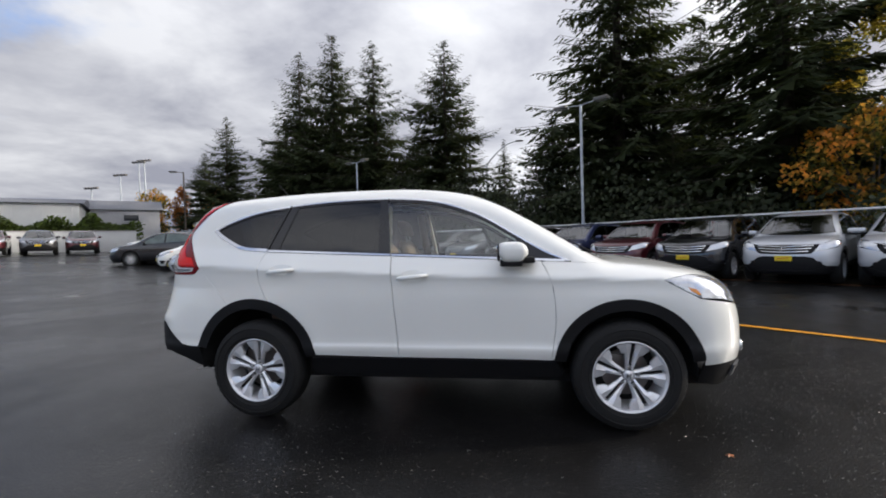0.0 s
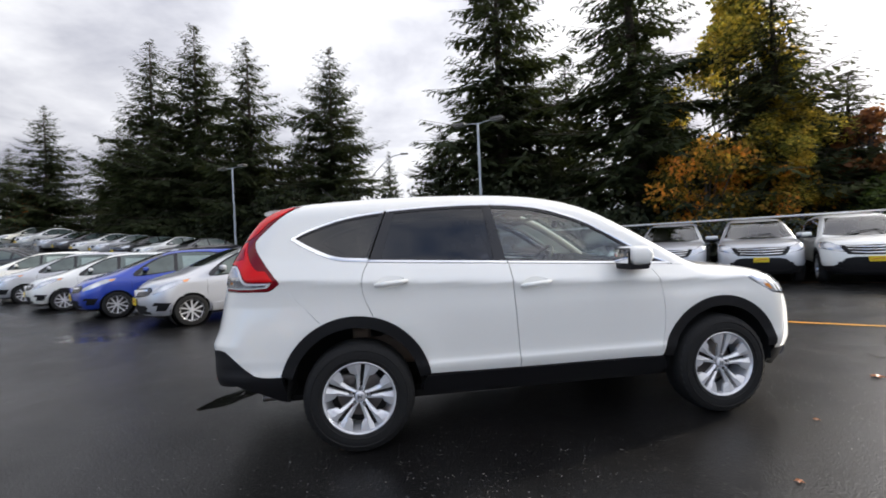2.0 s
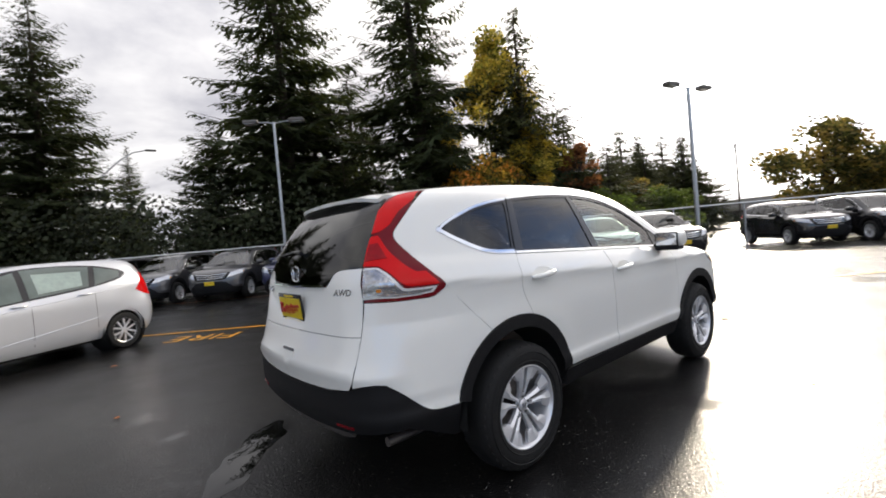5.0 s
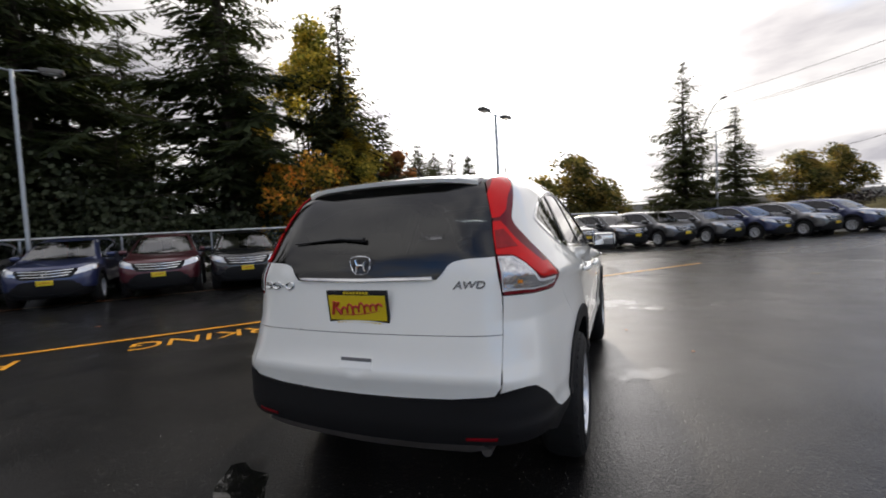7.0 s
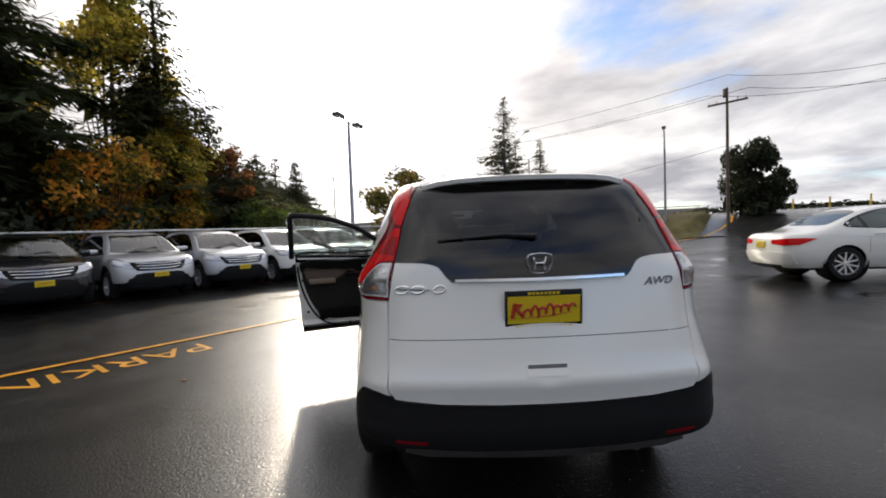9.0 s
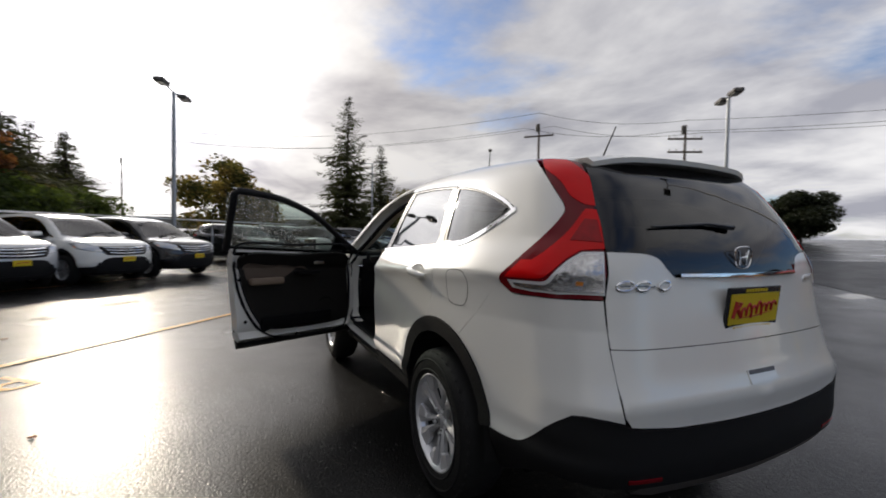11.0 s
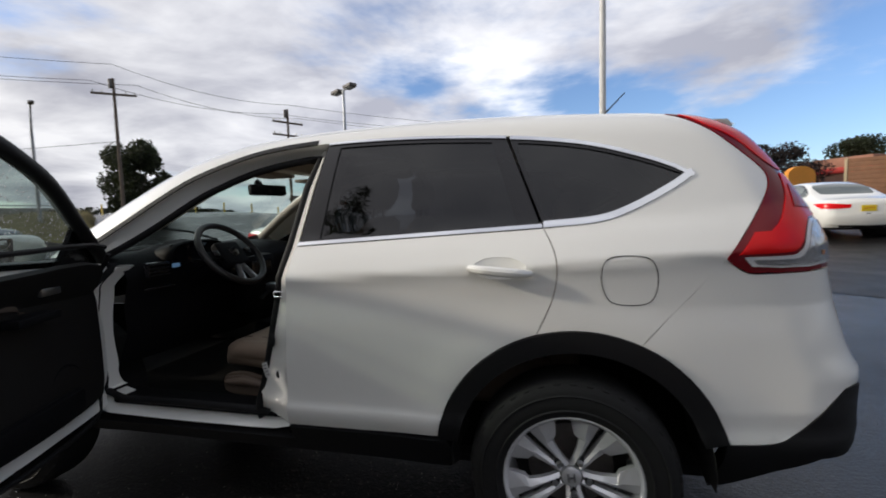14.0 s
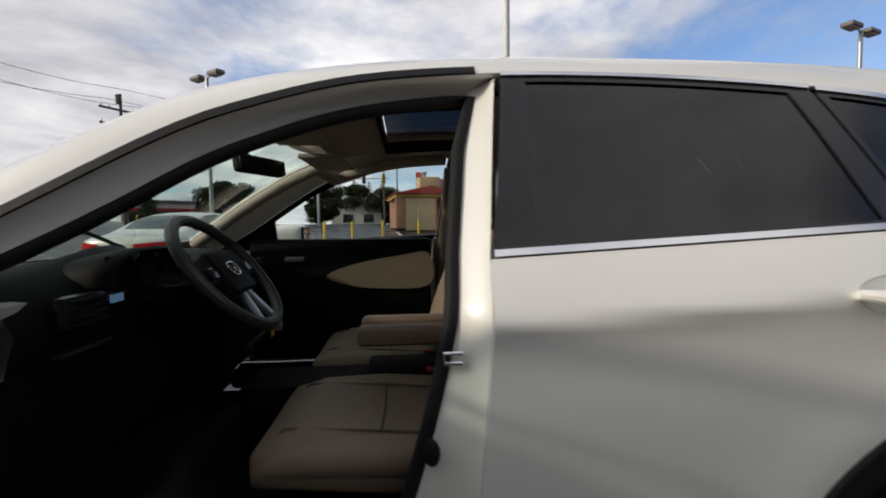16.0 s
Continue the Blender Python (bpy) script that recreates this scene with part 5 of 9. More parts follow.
    if fine:
        fl = b.S(curve_points([(-1.542, 1.110), (-1.470, 1.124), (-1.402, 1.110), (-1.388, 1.044), (-1.412, 0.978), (-1.47, 0.962), (-1.542, 0.974), (-1.564, 1.044)], 4, True))
        gap = np.concatenate([fl])
        mid = fl.mean(0)
        ring_in = mid + (fl - mid) * (0.966, 1, 0.966)
        panel("fuel_flap_gap", b, [gap, b.S(ring_in[:, [0, 2]])], (0, 1, 0), M["plastic"], car, step=0.03, lift=0.0012, thick=0.0, inset=0.0)

    # ---- nose
    nose_top = np.concatenate([b.S([(1.72, 0.850)]), b.F(curve_points([(0.70, 0.795), (0.60, 0.775), (0.50, 0.745), (0.44, 0.705), (0.0, 0.692)], 4))])
    nose_low = np.concatenate([b.F([(0.0, 0.650), (0.35, 0.650), (0.50, 0.62), (0.61, 0.50), (0.70, 0.445)]), b.S([(1.87, 0.438), (1.745, 0.430)]), b.S(arc(*FRONT_ARCH, 8, 33, 5)), b.S([(1.675, 0.645), (1.715, 0.80)])])
    panel("front_bumper", b, [np.concatenate([nose_top, nose_low])], (0.72, 0.69, 0.0), P, car, "painted front bumper", step=0.05, lift=-0.0015, both=True, inset=0.0, thick=0.0)
    chin = np.concatenate([b.F([(0.0, 0.648), (0.35, 0.648), (0.50, 0.618), (0.61, 0.498), (0.70, 0.443)]), b.S([(1.87, 0.436), (1.745, 0.428), (1.72, 0.30)]), b.F([(0.72, 0.26), (0.4, 0.24), (0.0, 0.235)])])
    panel("lower_grille", b, [chin], (0.8, 0.6, 0.0), M["plastic"], car, "black lower bumper", step=0.06, lift=-0.008, both=True, inset=0.0)
    lip = np.concatenate([b.F([(0.0, 0.33), (0.45, 0.335), (0.66, 0.42), (0.72, 0.40), (0.70, 0.33), (0.45, 0.285), (0.0, 0.28)])])
    panel("skid_strip", b, [lip], (0.9, 0.4, 0.0), M["alloy_dark"] if fine else M["plastic"], car, "skid strip along the chin", step=0.06, lift=0.008, both=True, inset=0.0)
    grille = np.concatenate([b.F(curve_points([(0.0, 0.905), (0.30, 0.900), (0.50, 0.895)], 4)), b.F([(0.57, 0.86), (0.50, 0.748), (0.44, 0.708), (0.0, 0.695)])])
    gr = panel("grille", b, [grille], (1, 0.1, 0.1), M["plastic"], car, "black grille with three bright bars", step=0.06, lift=-0.010, both=True, inset=0.0)
    for z, half in ((0.868, 0.50), (0.808, 0.47), (0.745, 0.42)):
        tube("grille_bar", [q + (0.004, 0, 0) for q in b.F([(y, z + 0.02 * (y / half) ** 2) for y in np.linspace(-half, half, 13)])], 0.014, M["chrome"], gr, segs=6)
    xg = b.F([(0, 0.815)])[0][0]
    emblem(gr, pose(xg + 0.018, 0, 0.815, 0, 0, 90), 0.105)
    number_board(car, pose(b.F([(0, 0.61)])[0][0] + 0.014, 0, 0.605, 0, 0, 90), 0.31, 0.12, fine=False)
    for s in (1, -1):
        hl = np.concatenate([b.S([(1.50, 0.975), (1.66, 1.000)]), b.F(curve_points([(0.66, 0.935), (0.575, 0.905)], 3)), b.F([(0.575, 0.86), (0.505, 0.750), (0.60, 0.777), (0.70, 0.797)]), b.S([(1.72, 0.852), (1.62, 0.905)])])
        hl_ob = panel("headlamp", b, [hl], (0.62, 0.70, 0.34), M["head_lens"], car, "clear swept-back headlamp", step=0.05, lift=0.002, mirror=s < 0, inset=0.003)
        am = b.S([(1.640, 0.925), (1.690, 0.915), (1.718, 0.880), (1.702, 0.874), (1.66, 0.898)])
        panel("indicator", b, [am], (0.6, 0.75, 0.3), M["amber"], hl_ob, "amber side lens", step=0.05, lift=0.004, mirror=s < 0, thick=0.002)
        fg = b.F([(0.60, 0.50)])[0]
        lathe("fog_lamp", [(0.0, 0.012), (0.035, 0.010), (0.045, 0.0), (0.048, -0.03)], M["head_lens"] if fine else M["plastic"], car, segs=16, m=pose(fg[0] + 0.004, s * fg[1], fg[2], 0, 90, s * 18))

    # ---- wheels, wells, underside
    for x in (-1.295, 1.29):
        for s in (1, -1):
            wheel(car, x, s * 0.795, s, fine)
            bm = bmesh.new()
            rows = []
            for a in np.linspace(-8, 188, 20):
                c, sn = math.cos(radians(a)), math.sin(radians(a))
                cx, cz, r = REAR_ARCH if x < 0 else FRONT_ARCH
                rows.append([bm.verts.new((cx + (r - 0.05) * c, s * y, max(0.36, cz + (r - 0.05) * sn))) for y in (0.875, 0.50)])
            for r0, r1 in zip(rows, rows[1:]):
                bm.faces.new((r0[0], r0[1], r1[1], r1[0]))
            bm.faces.new([r[1] for r in rows])
            well = part("wheel_well", bm, M["well"], car, "dark wheel well liner")
            if fine and x < 0:
                box("liner_plate", (-1.325, s * 0.80, 0.815), (0.150, 0.030, 0.045), M["disc"], well, "grey plate on the liner", bevel=0.008)
    box("underbody", (0.10, 0, 0.285), (3.5, 1.30, 0.09), M["well"], car, "dark underside", bevel=0.03)
    tube("exhaust_pipe", [(-1.6, -0.45, 0.27), (-1.85, -0.50, 0.29), (-1.98, -0.50, 0.29)], 0.026, M["disc"], car, "steel exhaust pipe", 12)
    # ---- door mirrors
    def mirror_at(parent, s):
        m = pose(0.565, s * 0.972, 1.165)
        bm = bmesh.new()
        add_box(bm, 0, 0, 0.01, 0.160, 0.200, 0.130, bevel=0.050, seg=4)
        for v in bm.verts:
            v.co.y *= 1.0
            v.co.x *= 1.0 - 0.25 * (v.co.z < -0.02)
            if v.co.x > 0:
                v.co.x += 0.03 * (1 - (v.co.z / 0.08) ** 2)
        bmesh.ops.transform(bm, matrix=m, verts=bm.verts)
        mh = part("door_mirror", bm, P, parent, "painted door mirror on a black foot", smooth=True, angle=60)
        box("mirror_base", (0.568, s * 0.960, 1.108), (0.140, 0.185, 0.045), M["plastic"], mh, bevel=0.014)
        box("mirror_foot", (0.655, s * 0.880, 1.118), (0.13, 0.13, 0.040), M["plastic"], mh, bevel=0.014)
        box("mirror_back", (0.490, s * 0.972, 1.175), (0.012, 0.178, 0.108), M["plastic"], mh, bevel=0.004)
        box("mirror_glass", (0.4825, s * 0.972, 1.175), (0.006, 0.162, 0.094), M["chrome"], mh, bevel=0.002)
        return mh

    mirror_at(door_right, -1)
    if not fine:
        mirror_at(door_left, 1)
        # a solid black block stands in for the cabin's shade behind the glass
        box("cabin_dark_block", (-0.35, 0, 0.78), (2.4, 1.30, 0.62), M["carpet"], car, "plain dark block for the dim cabin", bevel=0.1)
        for y in (0.36, -0.36):
            box("seat", (-0.05, y, 1.15), (0.16, 0.46, 0.62), M["beige"], car, "seat back", bevel=0.07, m=None)
            box("head_restraint", (-0.13, y, 1.50), (0.10, 0.26, 0.15), M["beige"], car, bevel=0.04)
        return car

    # ================= the open driver's door and the cabin, of the near car alone
    v, f, n = cut_panel(b, [fdoor, cup_front], (0, 1, 0.1), step=st, thick=0.05)
    door = link_mesh("front_door", v, f, P, car, "painted driver's door standing open", True, n)
    window_set(door, 1, "front", M["rain"])
    handle(door, -0.10, 1.020, 1)
    mirror_at(door, 1)
    low = b.S([(-0.212, 0.453), (0.3, 0.449), (0.80, 0.446), (0.80, 0.388), (0.0, 0.390), (-0.212, 0.392)])
    panel("door_cladding", b, [low], (0, 1, 0.05), M["plastic"], door, "black strip along the door's foot", step=0.06, lift=0.006, thick=0.04)
    # inner shell of the door, in painted steel, with the trim board inside it
    def inner_sheet(name, loop_xz, y_off, material, lab="", thick=0.02, hole=None):
        v, f, n = cut_panel(b, [b.S(np.array(loop_xz))], (0, 1, 0), step=0.05, lift=-(y_off + thick), thick=-thick, inset=0.0)
        n = [[-a for a in q] if abs(q[1]) > 0.5 else q for q in n]
        return link_mesh(name, v, [q[::-1] for q in f], material, door, lab, True, n)

    shell = join(belt_line(0.76, -0.26, 10, 0.004), FRONT_GAP[1:-1], [(-0.208, 0.43), (0.3, 0.42), (0.77, 0.42)], NOSE_GAP[1:-1])
    inner_sheet("inner_shell", shell, 0.02, P, "painted inner door shell", 0.075)
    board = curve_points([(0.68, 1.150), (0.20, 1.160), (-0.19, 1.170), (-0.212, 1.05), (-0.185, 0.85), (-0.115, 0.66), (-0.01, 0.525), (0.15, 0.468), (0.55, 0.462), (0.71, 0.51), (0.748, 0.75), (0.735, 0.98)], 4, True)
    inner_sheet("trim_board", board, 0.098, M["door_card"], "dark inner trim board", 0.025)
    upright = join([(-0.296, 1.150), (-0.300, 1.25), (-0.306, 1.40), (-0.312, 1.545)], between(WINDOW_TOP, -0.290, 0.80) - (0, 0.020), [(0.86, 1.11)])
    tube("frame_lining", [tuple(p - np.array((0, 0.034, 0))) for p in b.S(upright)], 0.025, M["plastic"], door, "black lining of the window frame", 8)
    seal = np.array(board)
    cen = seal.mean(0)
    tube("door_seal", [tuple(p) for p in (b.S(cen + (seal - cen) * 1.07)[:, :] - np.array((0, 0.100, 0)))] , 0.010, M["plastic"], door, "black rubber seal", 6)
    arm = curve_points([(0.36, 1.045), (0.0, 1.095), (-0.175, 1.10), (-0.172, 0.95), (-0.10, 0.895), (0.10, 0.915), (0.24, 0.985)], 4, True)
    inner_sheet("trim_insert", arm, 0.122, M["brown_cloth"], "brown cloth trim insert", 0.012)
    ar = b.S([(0.15, 0.91)])[0]
    box("armrest", (-0.02, ar[1] - 0.165, 0.905), (0.26, 0.075, 0.055), M["beige"], door, "beige armrest", bevel=0.024, seg=3)
    box("pull_handle", (0.44, ar[1] - 0.150, 1.035), (0.10, 0.02, 0.035), M["steel"], door, "satin inner handle", bevel=0.008)
    box("switch_panel", (0.32, ar[1] - 0.165, 0.955), (0.20, 0.07, 0.03), M["dash"], door, bevel=0.01)
    lathe("speaker_ring", [(0.0, 0.0), (0.075, 0.0), (0.088, 0.006), (0.095, 0.0)], M["dash"], door, segs=24, m=pose(0.52, ar[1] - 0.126, 0.64, 90, 0, 0))
    box("door_pocket", (0.25, ar[1] - 0.15, 0.58), (0.62, 0.05, 0.10), M["dash"], door, bevel=0.025)
    for x, z in ((-0.19, 0.92), (-0.170, 0.74), (-0.150, 0.60), (0.25, 0.455)):
        q = b.S([(x, z)])[0]
        lathe("grommet", [(0.0, 0.004), (0.012, 0.003), (0.014, 0.0)], M["plastic"], door, segs=10, m=pose(q[0] - 0.012 if z > 0.5 else q[0], q[1] - 0.098, q[2], 90, 0, 0))
    box("door_latch", (-0.212, ar[1] - 0.05, 0.985), (0.012, 0.045, 0.085), M["steel"], door, bevel=0.004)
    swing = Matrix.Translation(hinge) @ Matrix.Rotation(radians(-DOOR_ANGLE), 4, "Z") @ Matrix.Translation(-hinge)
    door.matrix_basis = swing
    cabin(car, b, P)
    return car


DOOR_ANGLE = 67.0


def seat(parent, y, fabric, x0=-0.20):
    """A front seat in leather: cushion with bolsters, back, head restraint, arm and plastic base."""
    def pad(name, rows, lab="", p=None):
        """Lofts rounded cross sections: rows of centre, half width, half thickness, across-the-seat roundness."""
        bm = bmesh.new()
        rings = []
        for (cx, cz), hw, ht, tilt in rows:
            ring = []
            for k in range(20):
                a = 2 * math.pi * k / 20
                u = hw * math.copysign(abs(math.cos(a)) ** 0.55, math.cos(a))
                w = ht * math.copysign(abs(math.sin(a)) ** 0.7, math.sin(a))
                dish = 0.022 * (abs(u) / hw) ** 3 if w > 0 else 0.0
                nx, nz = -math.sin(radians(tilt)), math.cos(radians(tilt))
                ring.append(bm.verts.new((cx + (w + dish) * nx, y + u, cz + (w + dish) * nz)))
            rings.append(ring)
        for r0, r1 in zip(rings, rings[1:]):
            for k in range(20):
                bm.faces.new((r0[k], r0[(k + 1) % 20], r1[(k + 1) % 20], r1[k]))
        bm.faces.new(rings[0][::-1])
        bm.faces.new(rings[-1])
        return part(name, bm, fabric, p or parent, lab, smooth=True, angle=60)

    s = pad("seat", [((x0 + 0.50, 0.610), 0.19, 0.035, 0), ((x0 + 0.48, 0.620), 0.235, 0.065, 8), ((x0 + 0.38, 0.632), 0.255, 0.075, 4), ((x0 + 0.20, 0.615), 0.26, 0.075, 3), ((x0, 0.595), 0.255, 0.075, 3), ((x0 - 0.08, 0.59), 0.22, 0.05, 3)],
            "beige leather front seat")
    pad("backrest", [((x0 - 0.02, 0.60), 0.20, 0.05, 75), ((x0 - 0.05, 0.68), 0.25, 0.075, 72), ((x0 - 0.11, 0.88), 0.255, 0.08, 70), ((x0 - 0.18, 1.08), 0.24, 0.075, 70), ((x0 - 0.23, 1.22), 0.19, 0.06, 70), ((x0 - 0.24, 1.26), 0.12, 0.03, 70)], p=s)
    pad("head_restraint", [((x0 - 0.235, 1.315), 0.10, 0.035, 75), ((x0 - 0.24, 1.345), 0.135, 0.05, 75), ((x0 - 0.255, 1.41), 0.135, 0.05, 75), ((x0 - 0.265, 1.455), 0.10, 0.03, 75)], p=s)
    for d in (-0.06, 0.06):
        tube("restraint_post", [(x0 - 0.225, y + d, 1.22), (x0 - 0.238, y + d, 1.34)], 0.006, M["steel"], s, segs=6)
    tube("seam", [(x0 + 0.17, y - 0.168, 0.694), (x0 + 0.165, y, 0.688), (x0 + 0.17, y + 0.168, 0.694)], 0.0035, M["brown_cloth"], s, segs=5)
    inner = -0.285 if y > 0 else 0.285
    box("armrest", (x0 + 0.10, y + inner, 0.83), (0.36, 0.075, 0.075), fabric, s, "fold-down seat arm", bevel=0.03, seg=3)
    for sx in (-1, 1):
        bm = bmesh.new()
        side = curve_points([(x0 + 0.475, 0.500), (x0 + 0.455, 0.548), (x0 + 0.36, 0.560), (x0 + 0.24, 0.538), (x0 + 0.06, 0.545), (x0 - 0.10, 0.590), (x0 - 0.12, 0.50), (x0 + 0.06, 0.455), (x0 + 0.34, 0.452), (x0 + 0.45, 0.462)], 4, True)
        extrude_outline(bm, side, 0.045, pose(0, y + sx * 0.258, 0))
        bmesh.ops.bevel(bm, geom=[e for e in bm.edges if e.calc_face_angle(0) > 1.0], offset=0.012, segments=2, affect="EDGES")
        part("seat_side", bm, M["beige_side"], s, "moulded seat side cover", smooth=True, angle=50)
        tube("bolster", [(x0 + 0.46, y + sx * 0.205, 0.625), (x0 + 0.38, y + sx * 0.222, 0.655), (x0 + 0.18, y + sx * 0.228, 0.655), (x0 + 0.0, y + sx * 0.225, 0.645), (x0 - 0.06, y + sx * 0.215, 0.63)], [0.030, 0.046, 0.050, 0.048, 0.03], fabric, s, "padded side bolster", 14)
        tube("seam", [(x0 + 0.485, y + sx * 0.150, 0.640), (x0 + 0.42, y + sx * 0.160, 0.704), (x0 + 0.20, y + sx * 0.168, 0.694), (x0 + 0.0, y + sx * 0.168, 0.676)], 0.0035, M["brown_cloth"], s, segs=5)
        tube("seat_lever", [(x0 + 0.44, y + sx * 0.290, 0.520), (x0 + 0.34, y + sx * 0.295, 0.535), (x0 + 0.20, y + sx * 0.292, 0.512)], [0.012, 0.020, 0.014], M["beige_side"], s, "seat height lever", 10)
        box("seat_rail", (x0 + 0.18, y + sx * 0.20, 0.415), (0.44, 0.03, 0.12), M["dash"], s, bevel=0.008)
    return s


def cabin(car, b, P):
    """Dashboard, wheel, seats, console, trims and the door opening of the near car."""
    box("cabin_floor", (-0.3, 0, 0.335), (3.0, 1.42, 0.04), M["carpet"], car, "black carpet", bevel=0.01)
    box("rear_bulk", (-1.55, 0, 0.75), (0.9, 1.15, 0.80), M["carpet"], car, "dark load space", bevel=0.05)
    # headliner under the roof, with the sunroof left open
    hl = b.T([(x, y) for x, y in [(0.26, 0.50), (-1.6, 0.48), (-1.6, -0.48), (0.26, -0.50)]])
    sr = b.T([(-0.02, 0.34), (-0.02, -0.34), (-0.44, -0.36), (-0.44, 0.36)])
    panel("headliner", b, [hl, sr], (0, 0, 1), M["liner"], car, "light fabric headliner", step=0.10, lift=-0.055, thick=0.0, inset=0.0)
    sr2 = b.T([(-0.005, 0.355), (-0.005, -0.355), (-0.455, -0.375), (-0.455, 0.375)])
    panel("sunroof_frame", b, [sr2, sr], (0, 0, 1), M["dash"], car, "dark sunroof frame", step=0.05, lift=-0.050, thick=0.05, inset=0.0)
    # pillar trims, both sides
    for s in (1, -1):
        xs = np.linspace(1.02, 0.36, 9)
        pin = [p - np.array((0.03, 0.035, 0.045)) for p in b.T(np.stack([xs, np.interp(xs, [0.30, 0.50, 0.80, 1.06], [0.572, 0.600, 0.660, 0.735])], 1))]
        pin += [p - np.array((0, 0.06, 0.02 if s < 0 else -0.012)) for p in b.S(between(WINDOW_TOP, -0.30, 0.25)[::-1])]
        tube("pillar_trim", [(p[0], s * p[1], p[2]) for p in pin], 0.030, M["liner"], car, "light pillar trim", 8)
        px = b.S([(-0.345, 1.52), (-0.335, 1.30), (-0.32, 1.10), (-0.31, 0.80), (-0.31, 0.50)])
        tube("pillar_trim", [(p[0], s * (p[1] - 0.075), p[2]) for p in px], 0.040, M["beige_trim"], car, "beige pillar trim", 8)
    # right door trim, seen across the cabin
    for x0, x1 in ((0.74, -0.24),):
        y = -0.775
        box("door_trim", ((x0 + x1) / 2, y, 0.83), (x0 - x1, 0.05, 0.66), M["dash"], car, "black door trim across the cabin", bevel=0.02)
        ins = curve_points([(0.33, 0.960), (0.16, 1.025), (-0.08, 1.066), (-0.23, 1.075), (-0.23, 0.90), (0.05, 0.885), (0.24, 0.912)], 4, True)
        bm = bmesh.new()
        extrude_outline(bm, ins, 0.016, pose(0, y + 0.032, 0))
        part("trim_insert", bm, M["beige_trim"], car, "beige door insert")
        box("inner_handle", (0.50, y + 0.034, 1.05), (0.10, 0.018, 0.03), M["steel"], car, "satin inner handle", bevel=0.006)
    # dashboard: a lofted board from side to side
    bm = bmesh.new()
    prof = [(1.04, 1.120), (0.88, 1.140), (0.74, 1.130), (0.65, 1.090), (0.625, 1.04), (0.64, 0.96), (0.66, 0.88), (0.65, 0.76), (0.72, 0.60), (0.94, 0.58)]
    rings = []
    for y in np.linspace(-0.74, 0.74, 23):
        hump = math.exp(-((y - 0.37) / 0.17) ** 2) * 0.055
        mid = math.exp(-(y / 0.19) ** 2)
        rings.append([bm.verts.new((x - (0.06 * mid if z < 1.08 else 0.02 * mid) + 0.05 * (abs(y) / 0.74) ** 4, y, z + (hump if 0.60 < x < 0.80 and z > 1.0 else 0) - 0.03 * (abs(y) / 0.74) ** 3 * (z > 1.0))) for x, z in prof])
    for r0, r1 in zip(rings, rings[1:]):
        for i in range(len(prof) - 1):
            bm.faces.new((r0[i], r0[i + 1], r1[i + 1], r1[i]))
    dash = part("dashboard", bm, M["dash"], car, "black moulded dashboard", smooth=True, angle=55)
    # the hood over the dials: an arched shell that flattens into the board
    bm = bmesh.new()
    rings = []
    for x, w, h in ((0.595, 0.190, 0.085), (0.600, 0.196, 0.092), (0.66, 0.195, 0.088), (0.76, 0.180, 0.066), (0.86, 0.15, 0.03)):
        rings.append([bm.verts.new((x, 0.37 + w * math.copysign(abs(math.cos(a)) ** 0.7, math.cos(a)), 1.085 + h * math.sin(a) ** 0.75)) for a in np.linspace(0, math.pi, 17)])
    rings.insert(0, [bm.verts.new((0.625, 0.37 + (v.co.y - 0.37) * 0.93, 1.085 + (v.co.z - 1.085) * 0.90)) for v in rings[0]])
    for r0, r1 in zip(rings, rings[1:]):
        for i in range(16):
            bm.faces.new((r0[i], r0[i + 1], r1[i + 1], r1[i]))
    part("instrument_hood", bm, M["dash"], dash, "arched hood over the dials", smooth=True, angle=60)
    box("instrument_face", (0.632, 0.37, 1.105), (0.006, 0.33, 0.11), M["trim"], dash, bevel=0.002)
    for y in (0.26, 0.37, 0.48):
        lathe("dial", [(0.0, 0.0), (0.046, 0.0), (0.050, 0.006), (0.052, 0.0)], M["dash"], dash, segs=20, m=pose(0.628, y, 1.112, 0, -90, 0))
    for y in (0.62, 0.14, -0.62):
        bm = bmesh.new()
        zv = 1.045 if abs(y) > 0.3 else 1.01
        add_box(bm, 0.630 if abs(y) > 0.3 else 0.56, y, zv, 0.03, 0.135, 0.075, bevel=0.014)
        vent = part("air_vent", bm, M["trim"], dash, "black air vent", smooth=True)
        for k in range(4):
            box("vent_slat", (0.613 if abs(y) > 0.3 else 0.543, y, zv - 0.026 + 0.017 * k), (0.012, 0.110, 0.005), M["plastic"], vent, bevel=0.001)
    box("trim_strip", (0.635, 0.61, 0.955), (0.02, 0.17, 0.012), M["trim"], dash, "dark trim strip", bevel=0.005)
    box("centre_panel", (0.555, 0.0, 0.89), (0.10, 0.29, 0.34), M["dash"], dash, "black centre panel", bevel=0.03)
    box("radio_display", (0.500, 0.0, 0.975), (0.006, 0.19, 0.10), M["trim"], dash, bevel=0.002)
    box("clock_display", (0.618, 0.520, 1.055), (0.006, 0.045, 0.02), M["screen"], dash, "small blue display", bevel=0.001)
    # gear lever on the stack
    tube("gear_lever", [(0.47, 0.06, 0.80), (0.40, 0.065, 0.86)], [0.012, 0.010], M["steel"], dash, segs=8)
    box("gear_knob", (0.385, 0.066, 0.875), (0.075, 0.045, 0.04), M["steel"], dash, "satin gear knob", bevel=0.014, m=None)
    # steering wheel
    hub = pose(0.405, 0.37, 1.10, 0, -51, 0) @ pose(0, 0, 0)
    bm = bmesh.new()
